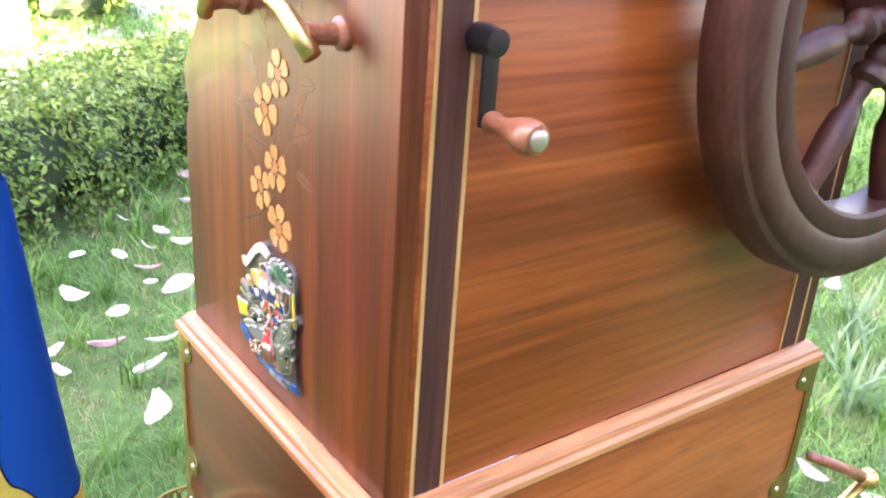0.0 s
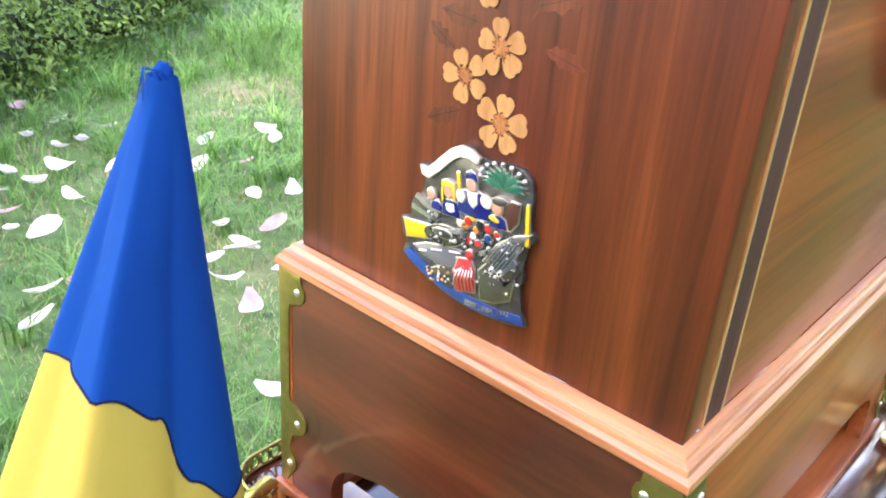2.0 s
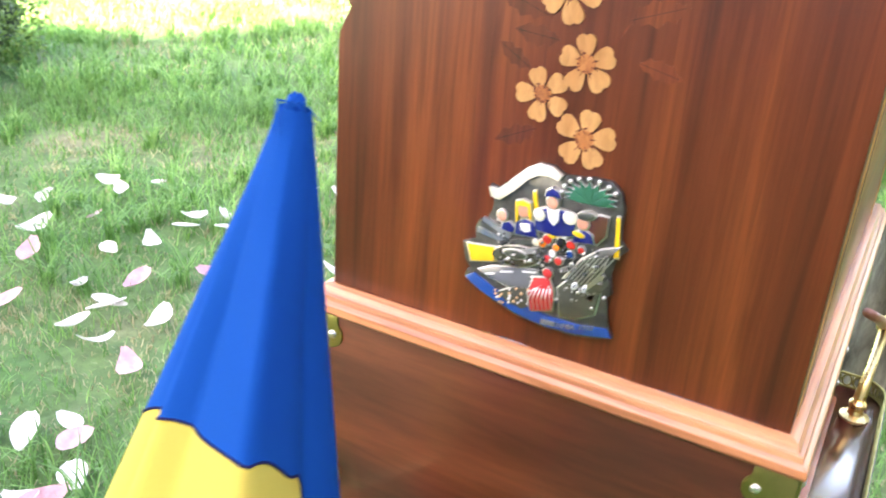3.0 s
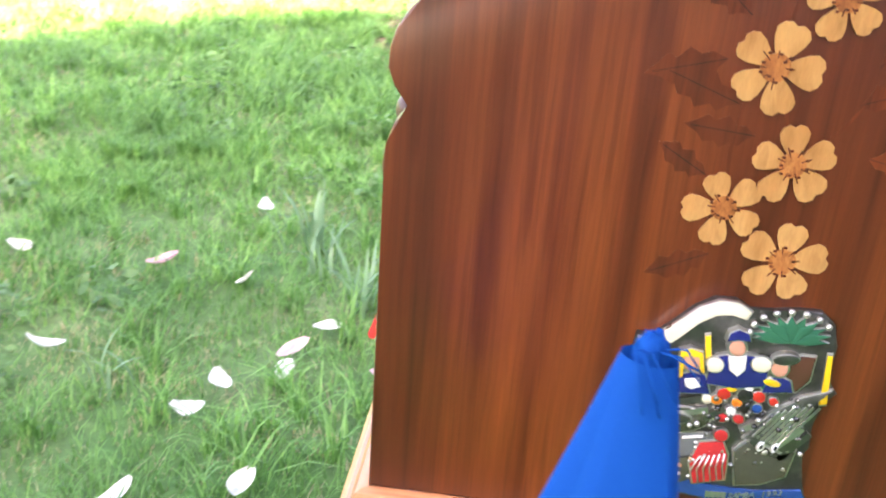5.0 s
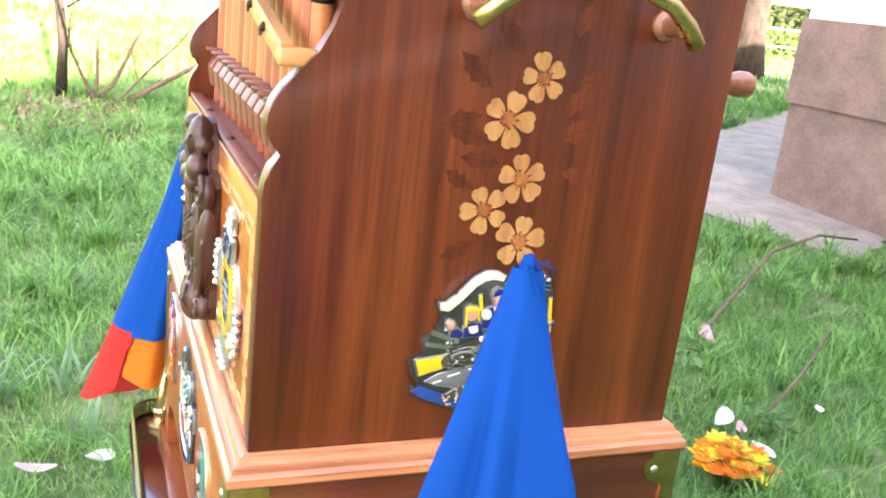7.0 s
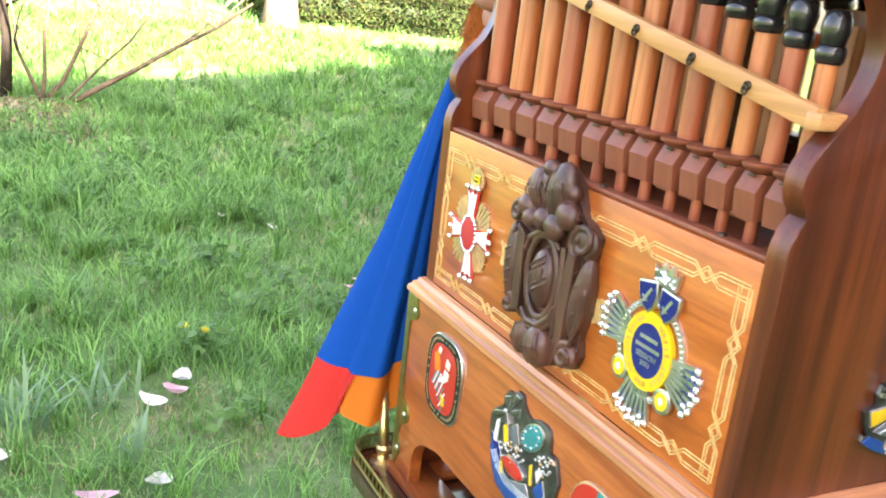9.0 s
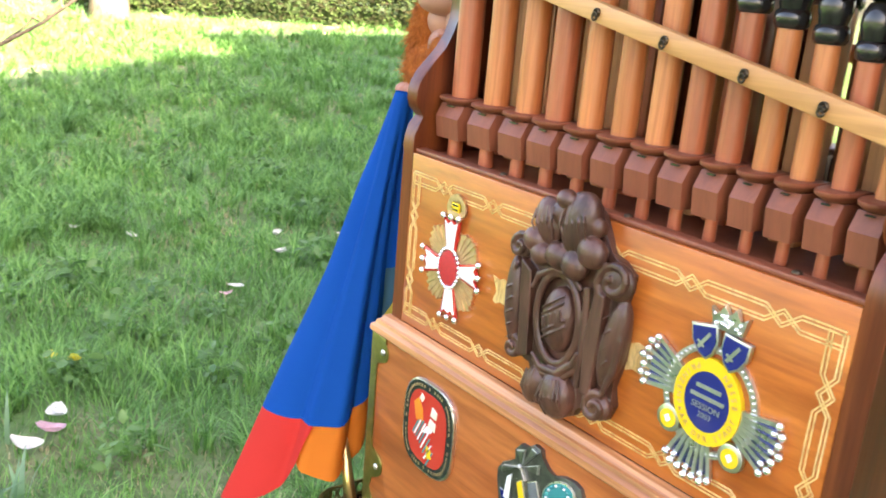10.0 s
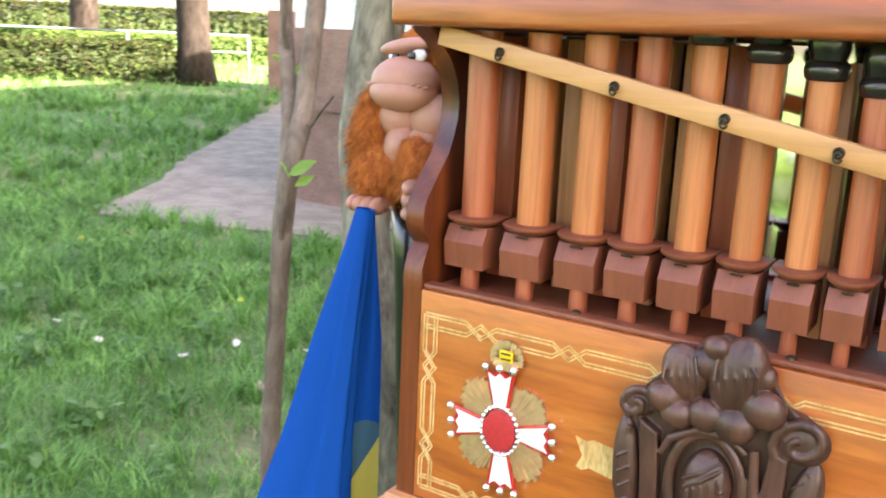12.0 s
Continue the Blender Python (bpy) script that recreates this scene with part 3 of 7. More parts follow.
# banding and stringing on the back edges
for x0 in (-0.046, -W + 0.018):
    part("dark_band", box(x0, x0 + 0.022, D - 0.002, D + 0.0007, L + 0.001, L + HI - 0.001), BAND, organ, "dark rosewood banding")
    for xs in (x0 - 0.0032, x0 + 0.0222):
        part("stringing", box(xs, xs + 0.003, D - 0.002, D + 0.0009, L + 0.001, L + HI - 0.001), STRING, organ, "pale maple stringing")


def moulding(sign, along, a0, a1, at, material):
    """A stepped moulding with mitred ends; along: the axis it runs on."""
    prof = [(0.0, 0.0), (0.0028, 0.0), (0.006, -0.0013), (0.0073, -0.0042), (0.0085, -0.0055), (0.0108, -0.0063), (0.0117, -0.0097), (0.0138, -0.011), (0.015, -0.0122), (0.0156, -0.0173), (0.0145, -0.019), (0.0, -0.019)]
    bm = bmesh.new()
    ends = []
    for a, s in ((a0, -1), (a1, 1)):
        row = []
        for out, h in prof:
            p = a + s * out
            q = at + sign * out
            row.append(bm.verts.new((p, q, L + h) if along == "x" else (q, p, L + h)))
        ends.append(row)
    n = len(prof)
    for i in range(n):
        j = (i + 1) % n
        bm.faces.new((ends[0][i], ends[0][j], ends[1][j], ends[1][i]))
    bm.faces.new(ends[0])
    bm.faces.new(ends[1][::-1])
    bmesh.ops.recalc_face_normals(bm, faces=bm.faces)
    return part("ledge_moulding", smooth(bm, 25), material, organ, "pale stepped moulding")


moulding(-1, "x", -W, 0.0, 0.0, MOULD)
moulding(1, "x", -W, 0.0, D, MOULD)
moulding(1, "y", 0.0, D, 0.0, MOULDY)
moulding(-1, "y", 0.0, D, -W, MOULDY)

# the plinth: four boards with arched cut-outs on a bottom board
PZ0, PZ1 = -0.238, -0.0193
PO = 0.0125


def plinth_board(a0, a1):
    """Outline of a plinth board from a0 to a1 with an arched opening between its feet."""
    pts = [(a0, PZ1), (a0, PZ0), (a0 + 0.05, PZ0)]
    for k in range(7):
        t = radians(180 - 90 * k / 6)
        pts.append((a0 + 0.05 + 0.042 + 0.042 * math.cos(t), PZ0 + 0.03 + 0.036 * math.sin(t)))
    pts.append((a0 + 0.11, PZ0 + 0.072))
    pts.append((a1 - 0.11, PZ0 + 0.072))
    for k in range(7):
        t = radians(90 - 90 * k / 6)
        pts.append((a1 - 0.05 - 0.042 + 0.042 * math.cos(t), PZ0 + 0.03 + 0.036 * math.sin(t)))
    pts += [(a1 - 0.05, PZ0), (a1, PZ0), (a1, PZ1)]
    return pts


part("plinth_board", plate(plinth_board(-W - PO, PO), PO - 0.014, PO, ON_FRONT, 0.001), BASE, organ)
part("plinth_board", plate([(u, v) for u, v in plinth_board(-PO, W + PO)], D + PO - 0.014, D + PO, ON_BACK, 0.001), BASE, organ)
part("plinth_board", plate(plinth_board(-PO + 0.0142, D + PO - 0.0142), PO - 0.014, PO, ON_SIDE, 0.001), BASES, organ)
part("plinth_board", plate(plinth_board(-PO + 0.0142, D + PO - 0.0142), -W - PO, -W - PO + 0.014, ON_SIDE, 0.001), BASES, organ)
for x0, x1, y0, y1 in ((-W - PO - 0.006, PO + 0.006, -PO - 0.006, 0.03), (-W - PO - 0.006, PO + 0.006, D - 0.03, D + PO + 0.006), (-W - PO - 0.006, -W + 0.03, 0.0303, D - 0.0303), (-0.03, PO + 0.006, 0.0303, D - 0.0303)):
    part("bottom_rail", box(x0, x1, y0, y1, L - 0.2498, L - 0.2382, 0.003), BASE, organ)


def bracket_outline():
    """Half of a brass corner mount: a straight strap with three lobes."""
    pts = [(0.0, PZ1 - 0.0005), (0.026, PZ1 - 0.0005)]
    pts += ellipse(0.0215, -0.036, 0.0095, 0.0105, 6, 0, 60, -70)
    pts += [(0.0125, -0.050), (0.0115, -0.06), (0.0112, -0.138), (0.013, -0.146)]
    pts += [(0.019, -0.148)] + ellipse(0.0225, -0.163, 0.0105, 0.0125, 7, 0, 75, -75)
    pts += [(0.0155, -0.18), (0.011, -0.194)]
    pts += ellipse(0.0115, -0.211, 0.008, 0.011, 6, 0, 60, -60) + [(0.008, PZ0 + 0.004), (0.0, PZ0 + 0.002)]
    return pts


def corner_mount(corner_x, corner_y, sx, sy):
    """A brass mount folded round a plinth corner, with six screws."""
    half = bracket_outline()
    bm = plate(half, 0.0, 0.0014, Matrix(((-sx, 0, 0, corner_x), (0, 0, sy, corner_y), (0, 1, 0, L), (0, 0, 0, 1))), 0.0004)
    plate(half, 0.0, 0.0014, Matrix(((0, 0, sx, corner_x), (-sy, 0, 0, corner_y), (0, 1, 0, L), (0, 0, 0, 1))), 0.0004, bm)
    bmesh.ops.recalc_face_normals(bm, faces=bm.faces)
    ob = part("corner_mount", bm, AGED, organ, "aged brass corner mount with lobed ends")
    for u, v in ((0.0225, -0.0355), (0.0225, -0.1645), (0.0125, -0.212)):
        for axis in (0, 1):
            c = Vector((corner_x - sx * u, corner_y + sy * 0.0015, L + v)) if axis == 0 else Vector((corner_x + sx * 0.0015, corner_y - sy * u, L + v))
            s = (0.0036, 0.002, 0.0036) if axis == 0 else (0.002, 0.0036, 0.0036)
            part("screw", ball(c, s, sub=2), SILVER, ob)


corner_mount(PO, -PO, 1, -1)
corner_mount(PO, D + PO, 1, 1)
corner_mount(-W - PO, -PO, -1, -1)
corner_mount(-W - PO, D + PO, -1, 1)

# ---- pipes ----
PIPE_X = (-0.444, -0.397, -0.354, -0.317, -0.280, -0.244, -0.210, -0.179, -0.148, -0.119, -0.091, -0.063, -0.035)
PY = 0.037


def build_pipe(i, x):
    pitch = 0.0465 - 0.0196 * min(1.0, i / 9)
    rad, half, wide = 0.0122 - 0.00045 * i, 0.36 * pitch, 0.475 * pitch
    top = min(HI - 0.001, 0.347 - (x + 0.242) * 0.252)
    z = L + 0.1697
    body = lathe([(rad, 0.0), (rad, 0.25 * (top - 0.2257)), (rad * 0.985, 0.6 * (top - 0.2257)), (rad, top - 0.2257), (0, top - 0.2257)], 24, Matrix.Translation((x, PY, L + 0.2257)))
    pipe = part("pipe", body, (PIPE_B, PIPE_A, PIPE_A, PIPE_B, PIPE_A, PIPE_A, PIPE_A, PIPE_B)[i % 8], organ, "turned wooden organ pipe")
    part("pipe_foot", lathe([(0.16 * pitch, 0.0), (0.15 * pitch, 0.0175), (0, 0.0175)], 12, Matrix.Translation((x, 0.031, z))), PIPE_B, pipe)
    # mouth block: its front is bent outwards
    prof = [(0.0205, 0.187), (0.0178, 0.2065), (0.0245, 0.2186), (0.052, 0.2186), (0.052, 0.187)]
    part("mouth_block", plate(prof, x - half, x + half, ON_SIDE, 0.0008), BLOCK, pipe, "dusty mahogany mouth block")
    bm = bmesh.new()
    out = [(u, v) for u, v in ellipse(0, 0, wide, 0.0235, 17, 0, 180, 360)] + [(wide, 0.013), (-wide, 0.013)]
    rings = [[bm.verts.new((x + u * k, PY + v * k, L + h)) for u, v in out] for k, h in ((0.66, 0.2188), (0.8, 0.2205), (0.98, 0.2228), (1.0, 0.2235), (1.0, 0.2251), (0.97, 0.2256))]
    n = len(out)
    for a, b in zip(rings, rings[1:]):
        for k in range(n):
            bm.faces.new((a[k], a[(k + 1) % n], b[(k + 1) % n], b[k]))
    bm.faces.new(rings[-1])
    bm.faces.new(rings[0][::-1])
    bmesh.ops.recalc_face_normals(bm, faces=bm.faces)
    part("mouth_lip", smooth(bm, 40), BLOCK, pipe)
    part("mouth_slot", box(x - half * 0.3, x + half * 0.3, 0.0205, 0.0225, L + 0.2167, L + 0.2177), E_BLACK, pipe, "dark narrow wind slot")
    if top < HI - 0.002:
        s = rad / 0.0095
        cap = [(0.0108 * s, 0.0), (0.0128 * s, 0.002), (0.0135 * s, 0.007), (0.0125 * s, 0.0105), (0.0105 * s, 0.012), (0.0115 * s, 0.016), (0.013 * s, 0.021), (0.0122 * s, 0.028), (0.0085 * s, 0.0335), (0, 0.035)]
        part("stopper", lathe([(r, h * 0.98) for r, h in cap], 20, Matrix.Translation((x, PY, L + top + 0.0003))), BLACK, pipe, "black lacquered stopper")


for i, x in enumerate(PIPE_X):
    build_pipe(i, x)

# second row: square pipes close behind
for i in range(15):
    x = -0.446 + 0.0295 * i
    h = HI - 0.004 if i < 8 else HI - 0.012 - 0.006 * (i - 8)
    if i in (7, 10, 12):
        continue
    part("square_pipe", box(x - 0.0105, x + 0.0105, 0.076, 0.097, L + 0.1697, L + h, 0.0012), INNER if i % 3 else PIPE_B, organ)

# the slanting rail with its screw eyes
RA, RB = (-0.466, 0.3570), (-0.010, 0.2630)
ux, uz = RB[0] - RA[0], RB[1] - RA[1]
ul = math.hypot(ux, uz)
nx, nz = -uz / ul * 0.0072, ux / ul * 0.0072
rail = part("pipe_rail", plate([(RA[0] - nx, RA[1] - nz), (RB[0] - nx, RB[1] - nz), (RB[0] + nx, RB[1] + nz), (RA[0] + nx, RA[1] + nz)], -0.0145, -0.007, ON_FRONT, 0.0008), RAILW, organ, "pale maple rail screwed across the pipes")
for sx in (-0.4155, -0.3305, -0.2585, -0.1925, -0.1255, -0.0685):
    sz = RA[1] + (sx - RA[0]) / ux * uz
    bm = lathe([(0.0034, 0), (0.0034, 0.0012), (0.0026, 0.002), (0.0014, 0.0016), (0.0012, 0.0002), (0.0012, 0)], 14, Matrix.Translation((sx, 0.0069, L + sz)) @ Matrix.Rotation(radians(90), 4, "X"))
    tube([(sx + 0.0022 * math.cos(t), 0.0045, L + sz - 0.0026 + 0.0028 * math.sin(t)) for t in [0.55 * k for k in range(12)]], 0.0009, 6, bm)
    part("screw_eye", bm, BROWNED, rail, "small browned screw eye")
part("rail_bracket", box(-0.0165, -0.004, 0.006, 0.03, L + 0.257, L + 0.268, 0.002), RAILW, organ)
for sx in (-0.065, -0.203, -0.345):
    part("shelf_screw", ball((sx, 0.0085, L + 0.1747), (0.0036, 0.0036, 0.0022)), BROWNED, organ)

# ---- carrying handle on the side ----
HY, HZ = -0.007, 0.007
handle = part("carrying_handle", tube([(0.026, 0.124 + HY, L + 0.289 + HZ), (0.029, 0.134 + HY, L + 0.299 + HZ), (0.031, 0.150 + HY, L + 0.311 + HZ), (0.032, 0.175 + HY, L + 0.319 + HZ), (0.032, 0.205 + HY, L + 0.322 + HZ), (0.032, 0.235 + HY, L + 0.319 + HZ), (0.031, 0.258 + HY, L + 0.311 + HZ), (0.029, 0.273 + HY, L + 0.300 + HZ), (0.026, 0.284 + HY, L + 0.288 + HZ)], [0.0062, 0.006, 0.0055, 0.0055, 0.0055, 0.0055, 0.0055, 0.006, 0.0062], 14), BRASS, organ, "polished brass carrying handle")
for y in (0.1335, 0.2745):
    part("handle_post", lathe([(0.0105, 0), (0.0105, 0.003), (0.007, 0.006), (0.0062, 0.016), (0.0075, 0.026), (0, 0.027)], 16, Matrix.Translation((0.0002, y + HY, L + 0.2985 + HZ)) @ Matrix.Rotation(radians(90), 4, "Y")), GRIPW, handle, "turned wooden spacer")

# ---- winding crank on the back ----
CX, CZ = -0.05, 0.312
crank = part("winding_crank", lathe([(0.0092, 0), (0.0092, 0.01), (0.008, 0.014), (0.008, 0.019), (0, 0.02)], 20, Matrix.Translation((CX, D + 0.001, L + CZ)) @ Matrix.Rotation(radians(-90), 4, "X")), IRON, organ, "black iron winding crank with a wooden grip")
bm = box(CX - 0.0065, CX + 0.0055, D + 0.0115, D + 0.0155, L + 0.262, L + CZ + 0.007, 0.0025)
part("crank_arm", bm, IRON, crank)
part("crank_grip", lathe([(0.0058, 0.0), (0.0068, 0.002), (0.0068, 0.006), (0.0055, 0.009), (0.006, 0.016), (0.0085, 0.024), (0.0105, 0.032), (0.0103, 0.039), (0.0085, 0.043), (0, 0.0435)], 22, Matrix.Translation((CX - 0.001, D + 0.0157, L + 0.2665)) @ Matrix.Rotation(radians(-90), 4, "X")), GRIPW, crank, "turned pear-wood grip")
part("grip_cap", lathe([(0.0062, 0), (0.006, 0.0016), (0.0035, 0.0024), (0, 0.0024)], 18, Matrix.Translation((CX - 0.001, D + 0.0588, L + 0.2665)) @ Matrix.Rotation(radians(-90), 4, "X")), SILVER, crank)

# ---- large turning wheel on the back ----
WC = Vector((-0.425, D, L + 0.325))


def build_wheel():
    back = Matrix.Translation(WC) @ Matrix.Rotation(radians(-90), 4, "X")
    rim_prof = [(0.160, 0.030), (0.160, 0.064), (0.163, 0.067), (0.176, 0.068), (0.180, 0.0655), (0.184, 0.068), (0.199, 0.069), (0.205, 0.067), (0.2075, 0.063), (0.213, 0.0625), (0.217, 0.058), (0.2185, 0.036), (0.216, 0.030), (0.160, 0.030)]
    rim = part("wheel", lathe(rim_prof, 72, back), WHEELW, organ, "dark turned wooden wheel with spindle spokes")
    part("hub", lathe([(0.0, 0.012), (0.026, 0.012), (0.026, 0.03), (0.036, 0.034), (0.038, 0.06), (0.03, 0.07), (0.022, 0.078), (0.012, 0.084), (0, 0.084)], 28, back), WHEELW, rim)
    part("axle", lathe([(0.009, 0.0), (0.009, 0.0125), (0, 0.0126)], 16, back), IRON, rim)
    for k in range(8):
        a = radians(12 + 45 * k)
        m = back @ Matrix.Translation((0, 0, 0.048)) @ Matrix.Rotation(a, 4, "Z") @ Matrix.Rotation(radians(90), 4, "Y")
        prof = [(0.010, 0.034), (0.011, 0.045), (0.0085, 0.05), (0.0135, 0.056), (0.0135, 0.062), (0.008, 0.067), (0.0065, 0.08), (0.008, 0.088), (0.0115, 0.096), (0.0125, 0.115), (0.0115, 0.135), (0.0095, 0.1605), (0, 0.1606)]
        part("spoke", lathe(prof, 14, m), WHEELW, rim)


build_wheel()

# ---- inlay on the side: a spray of flowers ----
def petal_pts(cx, cy, r, a, wide):
    """One notched petal reaching out from a centre."""
    pts = []
    for f, s in ((0.16, 0.07), (0.38, 0.25), (0.6, 0.37), (0.8, 0.41), (0.94, 0.31), (1.0, 0.14), (0.94, 0.0), (1.0, -0.14), (0.94, -0.31), (0.8, -0.41), (0.6, -0.37), (0.38, -0.25), (0.16, -0.07)):
        u, v = f * r, s * wide * r
        pts.append((cx + u * math.cos(a) - v * math.sin(a), cy + u * math.sin(a) + v * math.cos(a)))
    return pts


FLOWERS = ((0.1800, 0.1497, 0.0196, 10), (0.1502, 0.1720, 0.0182, 40), (0.1748, 0.1942, 0.0184, 25), (0.1592, 0.2342, 0.0198, 0), (0.1812, 0.2632, 0.0172, 35))
for nth, (cy, cz, r, turn) in enumerate(FLOWERS):
    up = 0.0006 + 0.00012 * nth
    fl = part("inlaid_flower", plate(ellipse(cy, cz, r * 0.31, r * 0.31, 12), 0.0, up + 0.0003, ON_SIDE), INLAYD, organ, "pale maple flower inlaid in walnut")
    for k in range(5):
        part("petal", plate(petal_pts(cy, cz, r * random.uniform(0.9, 1.02), radians(turn + 72 * k + random.uniform(-4, 4)), random.uniform(0.84, 0.96)), 0.0, up + 0.00004 * k, ON_SIDE), FLOWERV, fl)
    bm = bmesh.new()
    for k in range(9):
        a, q = radians(40 * k + turn), r * random.uniform(0.2, 0.36)
        plate(ellipse(cy + q * math.cos(a), cz + q * math.sin(a), r * 0.05, r * 0.035, 6), 0.0, up + 0.0005, ON_SIDE, 0, bm)
    for k in range(8):
        a, q = radians(45 * k + turn), r * random.uniform(0.3, 0.46)
        strip([(cy + r * 0.2 * math.cos(a), cz + r * 0.2 * math.sin(a)), (cy + q * math.cos(a), cz + q * math.sin(a))], 0.0005, 0.0003, up + 0.0004, ON_SIDE, bm)
    part("flower_heart", bm, LEAFV, fl)
LEAVES = ((0.148, 0.218, 0.036, 160), (0.140, 0.236, 0.034, 195), (0.146, 0.254, 0.034, 140), (0.157, 0.205, 0.03, 175), (0.14, 0.186, 0.026, 150), (0.148, 0.15, 0.03, 205), (0.196, 0.222, 0.036, 20),
          (0.2, 0.238, 0.032, 48), (0.205, 0.2, 0.028, -12), (0.165, 0.278, 0.034, 130), (0.16, 0.296, 0.032, 95), (0.2, 0.29, 0.03, 62), (0.208, 0.262, 0.026, 8))
for nth, (cy, cz, ln, a) in enumerate(LEAVES):
    c, s = math.cos(radians(a)), math.sin(radians(a))
    pts = []
    for f, q in ((0, 0), (0.12, 0.08), (0.2, 0.19), (0.3, 0.14), (0.45, 0.25), (0.54, 0.17), (0.7, 0.2), (0.8, 0.09), (1, 0), (0.82, -0.1), (0.7, -0.19), (0.58, -0.12), (0.42, -0.22), (0.3, -0.11), (0.16, -0.12)):
        u, v = f * ln, q * ln
        pts.append((cy + u * c - v * s, cz + u * s + v * c))
    up = 0.00006 + 0.000012 * nth
    leaf = part("inlaid_leaf", plate(pts, 0.0, up, ON_SIDE), LEAFV, organ, "dark red veneer leaf inlay")
    bm = bmesh.new()
    strip([(cy, cz), (cy + 0.9 * ln * c, cz + 0.9 * ln * s)], 0.0005, 0.00003, up + 0.00002, ON_SIDE, bm)
    part("leaf_vein", bm, BAND, leaf)
for path in (((0.1592, 0.2342), (0.168, 0.215), (0.1748, 0.1942)), ((0.1812, 0.2632), (0.172, 0.25), (0.1592, 0.2342)), ((0.1592, 0.2342), (0.163, 0.262), (0.175, 0.29)), ((0.1748, 0.1942), (0.19, 0.209), (0.205, 0.232)), ((0.1502, 0.172), (0.148, 0.198), (0.15, 0.22))):
    bm = bmesh.new()
    strip(path, 0.0014, 0.0, 0.00004, ON_SIDE, bm)
    part("inlaid_stem", bm, LEAFV, organ, "thin dark veneer stem inlay")

# ---- strapwork inlay on the front ----
def strapwork(a0, a1, level, along, knots):
    """Two double lines from a0 to a1 at a level, plaited at the knots."""
    amp, half = 0.0046, 0.0125
    first = None
    for sgn in (1, -1):
        pts = [(a0, level + sgn * amp)]
        for c in knots:
            pts += [(c - half, level + sgn * amp), (c, level - sgn * amp), (c + half, level + sgn * amp)]
        pts.append((a1, level + sgn * amp))
        for off in (0.0013, -0.0013):
            line = [(p, q + off) for p, q in pts]
            if along == "z":
                line = [(q, p) for p, q in line]
            for k, seg in enumerate(zip(line, line[1:])):
                bm = bmesh.new()
                strip(seg, 0.0011, 0.0, 0.0006 + 0.00007 * (k % 2) + (0.00015 if sgn > 0 else 0.0), ON_FRONT, bm)
                if first is None:
                    first = part("strapwork_inlay", bm, INLAY, organ, "interlaced pale maple strapwork line")
                else:
                    part("inlay_line", bm, INLAY, first)


for level in (0.1475, 0.0155):
    strapwork(-0.462, -0.022, level, "x", (-0.414, -0.344, -0.274, -0.203, -0.133, -0.063))
for level in (-0.4575, -0.0265):
    strapwork(0.011, 0.152, level, "z", (0.047, 0.111))
for u0, u1 in ((-0.334, -0.305), (-0.183, -0.152)):
    part("inlaid_tab", plate([(u0, 0.090), (u0 + 0.008, 0.088), (u0 + 0.014, 0.0905), (u1, 0.088), (u1, 0.066), (u0 + 0.012, 0.069), (u0 + 0.006, 0.066), (u0 + 0.002, 0.068), (u0 + 0.006, 0.077)], 0.0, 0.0006, ON_FRONT), INLAY, organ, "pale maple scroll inlay")

# ---- carnival orders and badges fixed to the organ ----
def drawn(coef):
    """Turns sketch units into metres on a face of the organ."""
    (a, b, c), (d, e, f) = coef
    return lambda *pts: [(a * x + b * y + c, d * x + e * y + f) for x, y in pts]


def shape(dr, pts, w0, w1, plane, material, parent, name, bev=0.0004, label=""):
    return part(name, plate(dr(*pts), w0, w1, plane, bev), material, parent, label)


# the order on the side: a silver plate with enamelled fields
ES = drawn(((0.0002792, 0.0000439, -0.0528), (0.0000668, -0.000283, 0.1195)))
SILHOUETTE = [(520, 402), (527, 388), (545, 392), (524, 360), (520, 318), (560, 312), (556, 282), (570, 262), (588, 268), (602, 240), (612, 215), (595, 198), (600, 180), (622, 190), (655, 170), (690, 145), (722, 133), (755, 140), (778, 160), (810, 165), (850, 168), (885, 176), (905, 200), (912, 240), (905, 275), (903, 305), (918, 328), (893, 345), (880, 385), (882, 430), (868, 440), (872, 500), (884, 535), (850, 540), (790, 535), (720, 520), (650, 495), (590, 462), (545, 430)]
order = shape(ES, SILHOUETTE, 0.0, 0.0035, ON_SIDE, OXID, organ, "carnival_order", 0.0008, "silver and enamel carnival order showing a float")
shape(ES, [(521, 404), (548, 394), (600, 432), (660, 462), (730, 490), (800, 506), (872, 510), (882, 533), (800, 531), (720, 515), (650, 490), (592, 457), (548, 428)], 0.0035, 0.0046, ON_SIDE, E_BLUE, order, "blue_banner")
def QS(pts):
    return [(604 + 0.646 * (x - 310), 196 + 0.594 * (y - 240) + 0.11 * (x - 310)) for x, y in pts]


def pin(drw, plane, parent):
    """A maker of enamel cells inside raised silver rims, for one badge."""
    def made(pts, material, low=0.0035, high=0.0056, rim=0.0011, name="enamel_cell"):
        p = drw(*pts)
        cu, cv = sum(q[0] for q in p) / len(p), sum(q[1] for q in p) / len(p)
        big = []
        for u, v in p:
            d = max(1e-5, math.hypot(u - cu, v - cv))
            big.append((cu + (u - cu) * (1 + rim / d), cv + (v - cv) * (1 + rim / d)))
        part("silver_rim", plate(big, low, high - 0.0005, plane, 0.0003), SILVER, parent)
        part(name, plate(p, high - 0.0006, high, plane, 0.0002), material, parent)
    return made


cell = pin(lambda *pts: ES(*QS(pts)), ON_SIDE, order)


